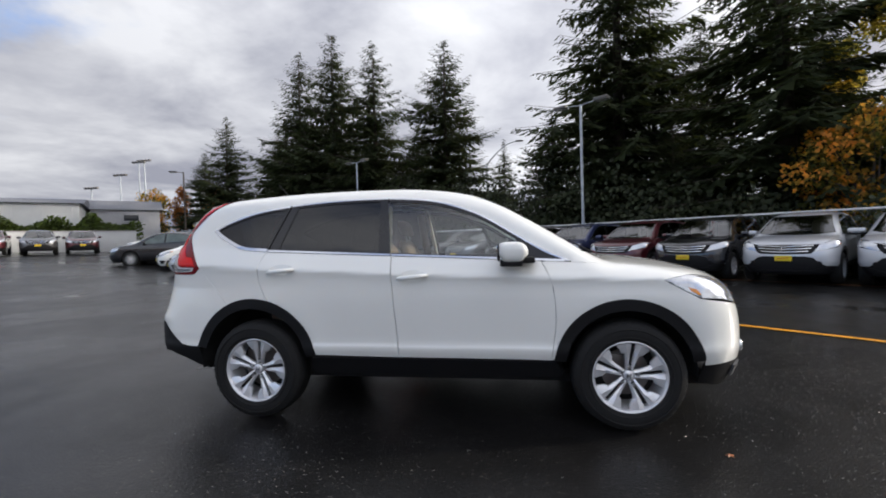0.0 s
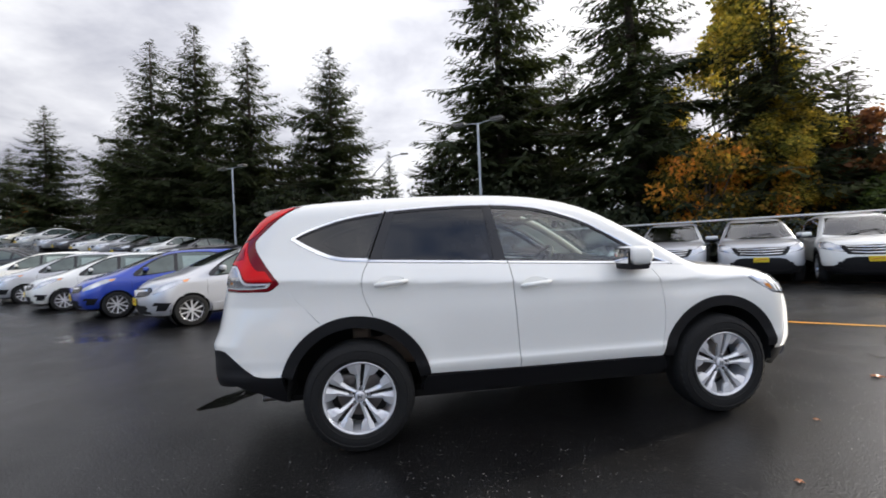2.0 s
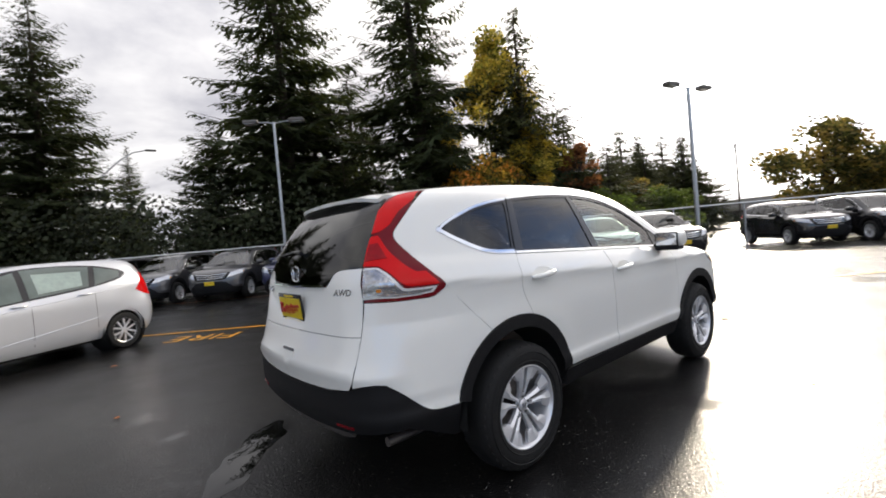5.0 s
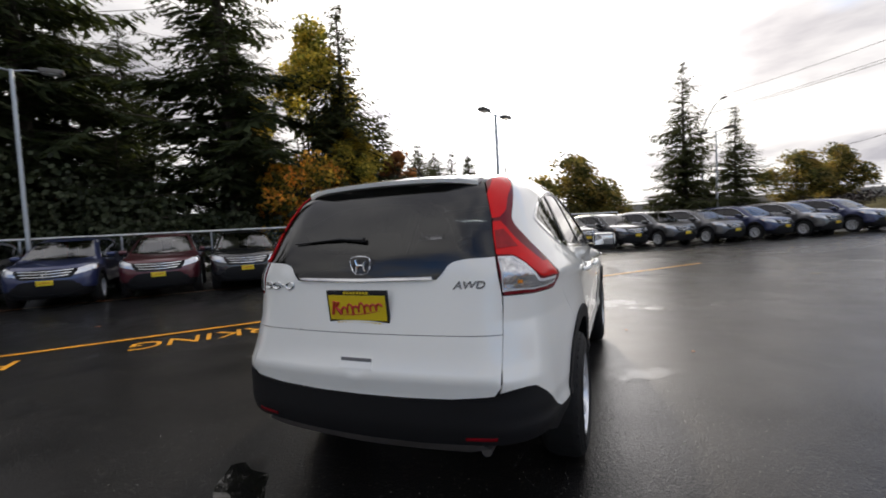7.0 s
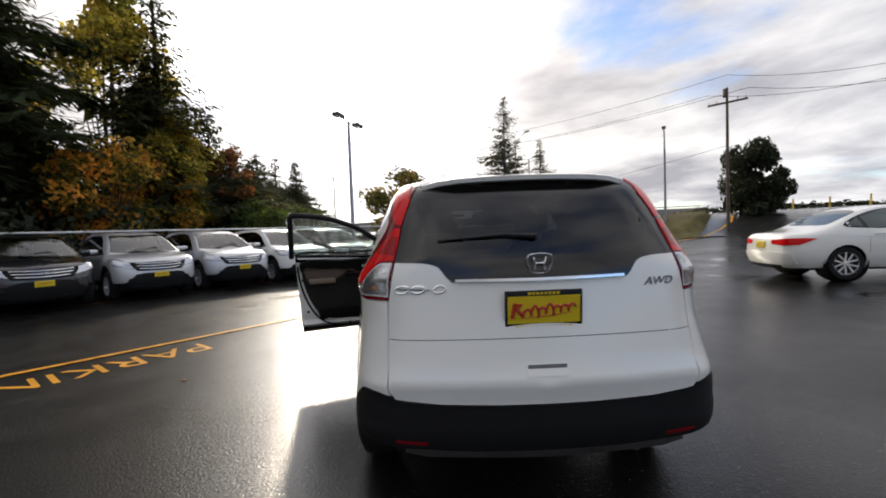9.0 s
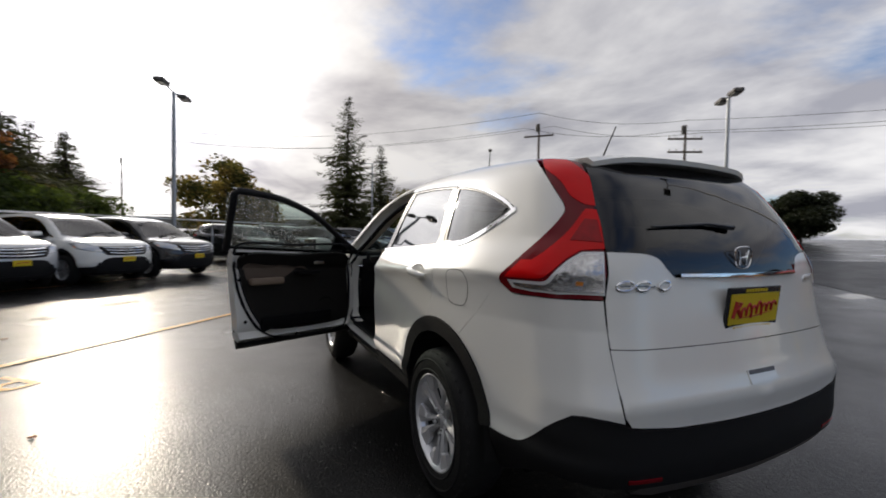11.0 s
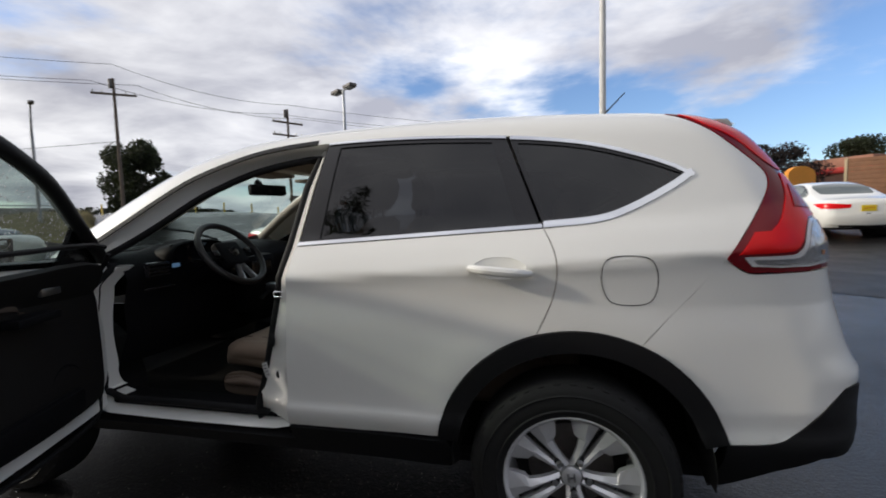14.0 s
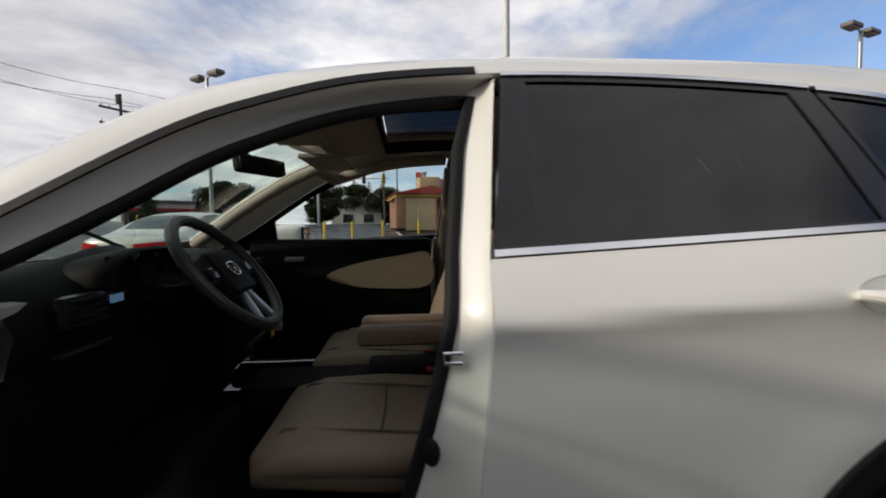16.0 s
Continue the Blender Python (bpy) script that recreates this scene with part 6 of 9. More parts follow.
    ringp = [hub @ Vector((0.190 * math.cos(a), 0.190 * math.sin(a), 0)) for a in np.linspace(0, 2 * math.pi, 41)]
    add_tube(bm, ringp, 0.0165, 10, False)
    sw = part("steering_wheel", bm, M["leather_black"], car, "black leather steering wheel", smooth=True)
    bm = bmesh.new()
    add_box(bm, 0, 0, -0.012, 0.15, 0.165, 0.05, m=hub, bevel=0.022, seg=3)
    part("airbag_cover", bm, M["dash"], sw, smooth=True)
    for a in (90, -90, 165, -165):
        bm = bmesh.new()
        add_box(bm, 0.12, 0, -0.008, 0.13, 0.050 if abs(a) == 90 else 0.030, 0.020, m=hub @ pose(0, 0, 0, 0, 0, a), bevel=0.008)
        part("spoke", bm, M["dash"] if abs(a) == 90 else M["steel"], sw, "" if abs(a) == 90 else "satin lower spoke", smooth=True)
    for sg in (-1, 1):
        bm = bmesh.new()
        add_box(bm, 0.004, sg * 0.118, 0.006, 0.034, 0.040, 0.010, m=hub, bevel=0.004)
        part("switch_pad", bm, M["trim"], sw, "gloss switch pad", smooth=True)
    emblem(sw, hub @ pose(0, 0, 0.017, 0, 0, -90) @ pose(0, 0, 0, -90, 0, 0), 0.036)
    tube("column", [tuple(hub @ Vector((0, 0, -0.03))), (0.66, 0.37, 0.96)], 0.042, M["dash"], sw, segs=12)
    tube("column_stalk", [(0.50, 0.40, 1.065), (0.50, 0.54, 1.08)], 0.008, M["dash"], sw, segs=6)
    # console and seats
    bm = bmesh.new()
    add_box(bm, 0.05, 0.0, 0.52, 0.90, 0.24, 0.30, bevel=0.04)
    con = part("console", bm, M["dash"], car, "black centre console", smooth=True)
    box("console_bin", (-0.12, 0, 0.68), (0.34, 0.20, 0.05), M["dash"], con, bevel=0.02)
    box("hanging_tag", (0.43, -0.09, 0.83), (0.004, 0.04, 0.07), M["yellow"], con, bevel=0.001)
    for y in (0.37, -0.37):
        seat(car, y, M["beige"])
        box("buckle", (-0.20, y - math.copysign(0.26, y), 0.66), (0.04, 0.03, 0.09), M["dash"], car, bevel=0.01)
        box("buckle_button", (-0.185, y - math.copysign(0.26, y), 0.707), (0.03, 0.02, 0.012), M["plate_red"], car, "red buckle button", bevel=0.003)
    box("rear_seat", (-1.02, 0, 0.58), (0.50, 1.20, 0.22), M["beige"], car, "beige rear bench", bevel=0.07, seg=3)
    box("rear_seat_back", (-1.28, 0, 0.90), (0.14, 1.20, 0.60), M["beige"], car, bevel=0.06, seg=3)
    for y in (-0.38, 0.38):
        box("rear_head_restraint", (-1.31, y, 1.27), (0.09, 0.24, 0.16), M["beige"], car, bevel=0.04)
    # rear-view mirror
    turned = pose(0.43, 0.0, 1.452, 0, 8, -24)
    rm = box("interior_mirror", (0, 0, 0), (0.038, 0.235, 0.066), M["dash"], car, "black interior mirror", bevel=0.018, seg=3, m=turned)
    box("mirror_glass", (-0.0185, 0, 0), (0.004, 0.230, 0.054), M["trim"], rm, "dark mirror glass", bevel=0.001, m=turned)
    tube("mirror_stem", [(0.44, 0.0, 1.44), (0.475, 0.0, 1.49), (0.50, 0.0, 1.505)], [0.014, 0.012, 0.022], M["dash"], rm, segs=8)
    for s in (1, -1):
        box("sun_visor", (0.24, s * 0.33, 1.512), (0.17, 0.40, 0.018), M["liner"], car, "folded sun visor", bevel=0.007, m=None)
    # the door opening: painted pillar faces, sill and seal
    mid_door = np.array((0.25, 0.95))

    def reach_in(q):
        """How far the painted face of the opening stands inwards; the centre pillar widens towards its foot."""
        if q[0] < -0.19:
            return 0.058 + 0.115 * max(0.0, min(1.0, (1.08 - q[1]) / 0.60)) ** 1.4
        return 0.060

    def opening(name, xz, w, inset, material, lab, r=None):
        pts = [p - np.array((0, inset, 0)) for p in b.S(xz)]
        if r:
            return tube(name, [tuple(p) for p in pts], r, material, car, lab, 8)
        bm = bmesh.new()
        c = np.array(xz)
        mid = mid_door
        rows = []
        for p, q in zip(pts, c):
            d = (mid - q) / np.linalg.norm(mid - q) * (w or reach_in(q))
            if q[0] < -0.19 and not w:
                d = np.array((reach_in(q), d[1] * 0.3))
            rows.append([bm.verts.new((p[0], p[1] + inset - 0.012, p[2])), bm.verts.new((p[0] + d[0] * 0.35, p[1] + inset - 0.045, p[2] + d[1] * 0.35)), bm.verts.new((p[0] + d[0], p[1] - 0.01, p[2] + d[1])), bm.verts.new((p[0] + d[0], p[1] - 0.09, p[2] + d[1]))])
        for r0, r1 in zip(rows, rows[1:]):
            for i in range(3):
                bm.faces.new((r0[i], r0[i + 1], r1[i + 1], r1[i]))
        return part(name, bm, material, car, lab, smooth=True, angle=50)

    top_edge = between(WINDOW_TOP, -0.310, 0.93)[::-1]
    b_edge = join([(-0.315, 1.575), (-0.292, 1.40), (-0.266, 1.165)], FRONT_GAP[2:-1] + (-0.002, 0), [(-0.212, 0.44)])
    foot = join([(-0.212, 0.44), (-0.13, 0.418), (0.0, 0.412), (0.4, 0.410), (0.72, 0.42), (0.785, 0.46)])
    a_edge = join([(0.785, 0.46)], NOSE_GAP[1:] - (0.004, 0), [(0.93, 1.105)])
    frame_line = join(top_edge, b_edge[1:], foot[1:], a_edge[1:])
    opening("door_frame", top_edge, 0.050, 0.045, P, "white painted frame over the door opening")
    opening("pillar_face", b_edge, 0, 0.055, P, "white painted centre pillar face")
    opening("sill_face", foot, 0.055, 0.060, P, "white painted sill face")
    opening("pillar_face", a_edge, 0.085, 0.050, P, "white painted front pillar face")
    c = mid_door
    ins = [q + (np.array((reach_in(q) + 0.010, 0.0)) if q[0] < -0.19 and q[1] < 1.5 else (c - q) / np.linalg.norm(c - q) * 0.070) for q in frame_line]
    opening("door_seal", np.array(ins), 0, 0.072, M["plastic"], "black rubber door seal", 0.016)
    box("sill_plate", (0.27, 0.745, 0.462), (0.92, 0.135, 0.024), M["dash"], car, "black sill tread plate", bevel=0.008)
    strip_up = ribbon(b, between(WINDOW_TOP, -0.27, 0.90), 0.020, 1)
    panel("weather_strip", b, [strip_up], (0, 0.9, 0.42), M["plastic"], car, "black weather strip over the opening", step=0.05, lift=0.003, thick=0.006, inset=0.0)
    # striker, plugs, sticker and check link on the pillar face
    q = b.S([(-0.205, 0.95)])[0]
    tube("striker", [(q[0] + 0.0, q[1] - 0.045, 0.965), (q[0] + 0.035, q[1] - 0.045, 0.965), (q[0] + 0.035, q[1] - 0.045, 0.985), (q[0], q[1] - 0.045, 0.985)], 0.005, M["chrome"], car, "steel door striker", 8)
    lathe("rubber_plug", [(0.0, 0.005), (0.017, 0.005), (0.022, 0.0)], M["plastic"], car, segs=14, m=pose(q[0] + 0.060, q[1] - 0.050, 0.79, -90, 0, -18) @ Matrix.Diagonal((0.8, 1.3, 1, 1)))
    lathe("rubber_plug", [(0.0, 0.005), (0.012, 0.005), (0.016, 0.0)], M["plastic"], car, segs=14, m=pose(q[0] + 0.022, q[1] - 0.022, 0.66, -90, 0, -40))
    on_face = pose(q[0] + 0.095, q[1] - 0.050, 0.665, 0, 22, -14)
    st = box("data_sticker", (0, 0, 0), (0.030, 0.002, 0.060), M["wall_white"], car, "pale data sticker", bevel=0.0, m=on_face)
    for k in range(4):
        box("print_bar", (0, 0.0015, -0.020 + 0.013 * k), (0.022, 0.001, 0.004), M["alloy_dark"], st, bevel=0.0, m=on_face)
    box("check_link", (0.815, 0.83, 0.78), (0.03, 0.12, 0.03), M["plastic"], car, "black door check link", bevel=0.006)
    for z in (0.60, 0.98):
        box("hinge", (0.815, 0.835, z), (0.05, 0.05, 0.07), P, car, "painted door hinge", bevel=0.01)

# ---------------------------------------------------------------- smaller cars of the lot


def skin(body, x0, x1, paint, parent, arches, zc=0.72, nx=70, na=31):
    """A whole body skin in one mesh, with the wheel openings left out."""
    xs = x0 + (x1 - x0) * (0.5 - 0.5 * np.cos(np.linspace(0, math.pi, nx)))
    an = np.radians(np.linspace(-72, 252, 2 * na + 1))
    rings = []
    for x in xs:
        c = np.stack([np.full(len(an), x), np.zeros(len(an)), np.full(len(an), zc)], 1)
        way = np.stack([np.zeros(len(an)), np.cos(an), np.sin(an)], 1)
        lo, hi = np.zeros(len(an)), np.full(len(an), 1.4)
        for _ in range(26):
            mid = (lo + hi) / 2
            ok = body.field(c + mid[:, None] * way) < 0
            lo, hi = np.where(ok, mid, lo), np.where(ok, hi, mid)
        ring = c + lo[:, None] * way
        ring[:, 2] = np.maximum(ring[:, 2], 0.235)
        rings.append(ring)
    p = np.array(rings)
    verts = p.reshape(-1, 3)
    n = body.normal(verts)
    w = p.shape[1]
    faces = []
    for i in range(nx - 1):
        for j in range(w - 1):
            q = [i * w + j, i * w + j + 1, (i + 1) * w + j + 1, (i + 1) * w + j]
            m = verts[q].mean(0)
            if abs(m[1]) > 0.45 and any(math.hypot(m[0] - a, m[2] - b) < r for a, b, r in arches):
                continue
            faces.append(q)
    return link_mesh("body", verts, faces, paint, parent, "", True, n)


def small_wheel(parent, x, y, side, r, spokes=5):
    turn = pose(x, y, r, -90 * side, 0, 0)
    w = lathe("wheel", [(r * 0.66, -0.09), (r * 0.80, -0.10), (r * 0.95, -0.09), (r, -0.06), (r, 0.06), (r * 0.95, 0.09), (r * 0.80, 0.10), (r * 0.66, 0.09)], M["rubber"], parent, "black tyre on an alloy rim", 28, turn)
    lathe("rim", [(r * 0.66, 0.09), (r * 0.70, 0.094), (r * 0.66, 0.088), (r * 0.60, 0.03), (0.0, 0.0)], M["well"], w, "dark rim barrel", 28, turn)
    bm = bmesh.new()
    for k in range(spokes):
        for d in (-9, 9):
            a = 360 * k / spokes
            add_box(bm, r * 0.36, 0, 0.068, r * 0.60, r * 0.095, 0.022, m=turn @ pose(0, 0, 0, 0, 0, a + d * 0.6) @ pose(0, math.copysign(0.014, d), 0, 0, 0, d * 0.9))
    add_lathe(bm, [(0.0, 0.085), (r * 0.16, 0.08), (r * 0.17, 0.05)], 12, turn)
    add_lathe(bm, [(r * 0.64, 0.085), (r * 0.705, 0.094), (r * 0.71, 0.08)], 28, turn)
    part("rim_face", bm, M["alloy"], w, "alloy rim face")
    return w


def small_car(label, body, paint, spec, group="", at=None):
    """A hatchback or saloon. spec: ends, axles, wheel radius, windows (outlines in x, z), lamps."""
    car = thing(spec["name"], label, "car", group, at=at)
    P = M[paint]
    r = spec["r"]
    arches = [(x, r + 0.01, r + 0.055) for x in spec["axles"]]
    sk = skin(body, spec["x0"], spec["x1"], P, car, arches)
    for a, bb, rr in arches:
        loop = np.concatenate([body.S(arc(a, bb, rr + 0.055, -8, 188, 20)), body.S(arc(a, bb, rr - 0.03, 188, -8, 20))])
        for s in (1, -1):
            panel("arch_lip", body, [loop], (0, 1, 0), P, car, step=0.08, lift=0.003, thick=0.03, mirror=s < 0, inset=0.0)
            small_wheel(car, a, s * spec["track"], s, r)
            lathe("wheel_well", [(0.0, -0.25), (rr, -0.25), (rr, 0.10)], M["well"], car, segs=24, m=pose(a, s * spec["track"], bb, -90 * s, 0, 0))
    for s in (1, -1):
        panel("window_band", body, [body.S(curve_points(spec["band"], 4, True))], (0, 0.9, 0.4), M["trim"], car, "black window surround", step=0.09, lift=0.003, thick=0.003, mirror=s < 0)
    for i, loop in enumerate(spec["panes"]):
        for s in (1, -1):
            panel("side_window", body, [body.S(curve_points(loop, 3, True) if spec.get("soft") else np.array(loop))], (0, 0.9, 0.4), M["pane"], car, "tinted side window", step=0.09, lift=0.006, thick=0.003, mirror=s < 0)
    wsl = spec["screen"]
    for nm, pts, way in (("windscreen", wsl, (0.5, 0, 0.86)), ("rear_window", spec["rear"], (-0.5, 0, 0.86))):
        half = body.T(curve_points(pts, 4))
        loop = np.concatenate([half, (half * (1, -1, 1))[::-1]])
        panel(nm, body, [loop], way, M["screen_far"], car, "dark " + nm.replace("_", " "), step=0.10, lift=0.004, thick=0.003)
    for nm, fn, loop, way, mt in spec["bits"]:
        f = {"S": body.S, "F": body.F, "R": body.R}
        line = np.concatenate([f[k](np.array(q)) for k, q in loop]) if fn == "mixed" else f[fn](np.array(loop))
        lift = 0.014 if fn == "mixed" else 0.028 if "insert" in nm else 0.012 if nm in ("amber_corner", "chrome_bar", "slash") else 0.005
        for s in (1, -1):
            panel(nm, body, [line], way, M[mt], car, step=0.07, lift=lift, thick=0.004, mirror=s < 0, inset=0.0)
    for line in spec.get("creases", ()):
        for s in (1, -1):
            tube("body_crease", [tuple(q * (1, s, 1) - (0, s * 0.004, 0)) for q in body.S(curve_points(line, 5))], 0.009, P, car, segs=6)
    if "sheet" in spec:
        panel("window_sheet", body, [body.S(np.array(spec["sheet"]))], (0, 0.9, 0.4), M["paper"], car, "pale price sheet behind the glass", step=0.09, lift=0.0085, thick=0.0, inset=0.0)
    for x in spec["gaps"]:
        z0, z1 = spec["gap_z"]
        lp = body.S(np.array([(x - 0.003, z0), (x - 0.003, z1), (x + 0.003, z1), (x + 0.003, z0)]))
        for s in (1, -1):
            panel("door_gap", body, [lp], (0, 1, 0), M["well"], car, step=0.2, lift=0.0015, thick=0.0, mirror=s < 0, inset=0.0)
    for hx, hz in spec["handles"]:
        q = body.S([(hx, hz)])[0]
        for s in (1, -1):
            tube("handle", [(q[0] - 0.09, s * (q[1] + 0.005), q[2]), (q[0] - 0.06, s * (q[1] + 0.025), q[2]), (q[0] + 0.06, s * (q[1] + 0.025), q[2]), (q[0] + 0.09, s * (q[1] + 0.005), q[2])], 0.012, P, car, segs=6)
    mx, mz = spec["mirror"]
    q = body.S([(mx, mz)])[0]
    for s in (1, -1):
        dm = box("door_mirror", (q[0], s * (q[1] + 0.10), q[2] + 0.075), (0.10, 0.20, 0.105), P, car, "painted door mirror", bevel=0.045, seg=3)
        box("mirror_foot", (q[0] + 0.01, s * (q[1] + 0.055), q[2] + 0.015), (0.075, 0.15, 0.055), M["plastic"], dm, "black mirror foot", bevel=0.02)
    if "front_plate" in spec:
        z = spec["front_plate"]
        number_board(car, pose(body.F([(0, z)])[0][0] + 0.012, 0, z, 0, 0, 90), 0.31, 0.14, fine=False)
    if "rear_plate" in spec:
        z = spec["rear_plate"]
        number_board(car, pose(body.R([(0, z)])[0][0] - 0.012, 0, z, 0, 0, -90), 0.31, 0.15, fine=False)
    if "tail_lid" in spec:
        t0, t1 = spec["tail_lid"]
        panel("rear_bumper", body, [body.R([(0.0, t0), (0.40, t0), (0.80, t0 - 0.02), (0.80, 0.33), (0.40, 0.285), (0.0, 0.285)])], (-1, 0.1, 0), P, car, "painted rear bumper", step=0.06, lift=0.022, thick=0.03, both=True, inset=0.0)
        panel("boot_lid", body, [body.R([(0.0, t1), (0.40, t1), (0.66, t1 - 0.02), (0.68, t0 + 0.02), (0.40, t0 + 0.02), (0.0, t0 + 0.02)])], (-1, 0.1, 0.1), P, car, "painted boot lid", step=0.06, lift=0.006, thick=0.012, both=True, inset=0.0)
        tube("boot_lip", [(body.R([(0, t1)])[0][0] + 0.05 + 0.10 * (y / 0.62) ** 2, y, t1 + 0.045 - 0.02 * (y / 0.62) ** 2) for y in np.linspace(-0.62, 0.62, 9)], 0.020, P, car, "small lip along the boot", 6)
    box("underbody", (0, 0, 0.24), (spec["x1"] - spec["x0"] - 0.5, 1.25, 0.12), M["well"], car, "dark underside", bevel=0.03)
    return car


HATCH = Body(
    side=[(0.16, 0.72), (0.24, 0.78), (0.36, 0.825), (0.50, 0.845), (0.70, 0.848), (0.85, 0.842), (0.95, 0.825), (1.02, 0.80), (1.15, 0.74), (1.30, 0.66), (1.42, 0.58), (1.55, 0.48)],
    top=[(-2.3, 1.40), (-1.9, 1.475), (-1.3, 1.515), (-0.6, 1.525), (-0.1, 1.505), (0.25, 1.44), (0.65, 1.29), (1.0, 1.135), (1.25, 1.03), (1.5, 0.965), (1.8, 0.87), (2.0, 0.76), (2.2, 0.6)],
    tail=[(0.1, -1.75), (0.25, -1.92), (0.45, -1.99), (0.7, -2.0), (0.9, -1.98), (1.1, -1.93), (1.3, -1.85), (1.45, -1.76), (1.6, -1.6)],
    nose=[(0.1, 1.75), (0.25, 1.95), (0.45, 2.03), (0.6, 2.03), (0.75, 1.97), (0.9, 1.86), (1.1, 1.6), (1.6, 1.2)],
    belt=(1.02, 1.0, -0.10), wheels=[], tail_crown=0.12, nose_crown=0.32, k=(0.22, 0.26, 0.10), taper=(0.10, -0.9, 0.9), flare=0.0)
HATCH_SPEC = dict(
    band=[(0.93, 0.925), (0.05, 0.985), (-0.80, 1.07), (-1.32, 1.175), (-1.42, 1.29), (-1.02, 1.41), (-0.5, 1.452), (0.02, 1.435), (0.32, 1.36), (0.68, 1.18)],
    name="hatchback", x0=-2.02, x1=2.05, axles=(-1.265, 1.265), r=0.30, track=0.745,
    panes=[[(0.86, 0.93), (0.10, 1.00), (0.06, 1.40), (0.30, 1.34), (0.62, 1.18)], [(0.02, 1.01), (-0.78, 1.09), (-0.90, 1.40), (-0.4, 1.44), (-0.02, 1.42)], [(-0.87, 1.10), (-1.30, 1.19), (-1.36, 1.30), (-0.98, 1.39)]],
    screen=[(1.06, 0.0), (1.02, 0.42), (0.90, 0.62), (0.52, 0.58), (0.26, 0.52), (0.22, 0.0)], rear=[(-1.88, 0.0), (-1.86, 0.42), (-1.80, 0.46), (-1.78, 0.0)],
    bits=[("headlamp", "S", [(1.26, 0.905), (1.50, 0.885), (1.72, 0.795), (1.86, 0.700), (1.86, 0.640), (1.70, 0.700), (1.46, 0.805), (1.32, 0.850)], (0.6, 0.75, 0.3), "head_lens"), ("amber_corner", "S", [(1.29, 0.890), (1.40, 0.878), (1.38, 0.845), (1.32, 0.858)], (0.5, 0.8, 0.3), "amber"),
          ("tail_lamp", "S", [(-1.55, 0.95), (-1.75, 1.35), (-1.86, 1.20), (-1.90, 0.82), (-1.72, 0.86)], (-0.7, 0.7, 0.1), "red_lens"),
          ("lower_grille", "F", [(0.0, 0.44), (0.50, 0.44), (0.58, 0.28), (0.0, 0.26)], (1, 0.3, 0), "plastic"), ("fog_grille", "S", [(1.60, 0.475), (1.84, 0.500), (1.90, 0.34), (1.68, 0.335)], (0.7, 0.7, 0), "plastic"),
          ("slash", "S", [(1.80, 0.44), (1.895, 0.435), (1.93, 0.34), (1.82, 0.32)], (0.8, 0.6, 0), "silver"),
          ("grille", "F", [(0.0, 0.74), (0.54, 0.775), (0.64, 0.72), (0.60, 0.64), (0.48, 0.61), (0.0, 0.57)], (1, 0.2, 0.2), "trim"), ("chrome_bar", "F", [(0.0, 0.705), (0.50, 0.735), (0.52, 0.705), (0.0, 0.665)], (1, 0.2, 0.2), "chrome")],
    creases=([(1.00, 0.735), (0.80, 0.80), (0.30, 0.875), (-0.60, 0.955), (-1.45, 1.03)], [(0.92, 0.395), (0.50, 0.425), (-0.20, 0.505), (-0.85, 0.590)]), sheet=[(-0.10, 1.06), (-0.70, 1.115), (-0.76, 1.34), (-0.12, 1.35)],
    gaps=(0.98, 0.03, -0.84), gap_z=(0.34, 0.98), handles=((0.16, 0.93), (-0.70, 0.98)), mirror=(0.70, 1.0), front_plate=0.50, rear_plate=0.80)

SALOON = Body(
    side=[(0.16, 0.74), (0.24, 0.82), (0.36, 0.88), (0.50, 0.915), (0.70, 0.925), (0.82, 0.918), (0.90, 0.90), (0.97, 0.86), (1.10, 0.79), (1.25, 0.69), (1.38, 0.60), (1.5, 0.5)],
    top=[(-2.6, 0.90), (-2.3, 0.95), (-1.95, 0.99), (-1.7, 1.05), (-1.45, 1.16), (-1.1, 1.33), (-0.7, 1.43), (-0.3, 1.462), (0.1, 1.45), (0.45, 1.38), (0.85, 1.21), (1.15, 1.06), (1.35, 0.99), (1.8, 0.93), (2.2, 0.82), (2.4, 0.72), (2.6, 0.5)],
    tail=[(0.1, -2.15), (0.25, -2.34), (0.45, -2.43), (0.65, -2.44), (0.85, -2.42), (1.0, -2.39), (1.2, -2.3), (1.6, -2.0)],
    nose=[(0.1, 2.1), (0.25, 2.32), (0.45, 2.41), (0.6, 2.41), (0.75, 2.35), (0.9, 2.2), (1.1, 1.8), (1.6, 1.3)],
    belt=(0.97, 0.955, -0.035), wheels=[], tail_crown=0.14, nose_crown=0.30, k=(0.26, 0.28, 0.10), taper=(0.09, -1.3, 1.0), flare=0.0)
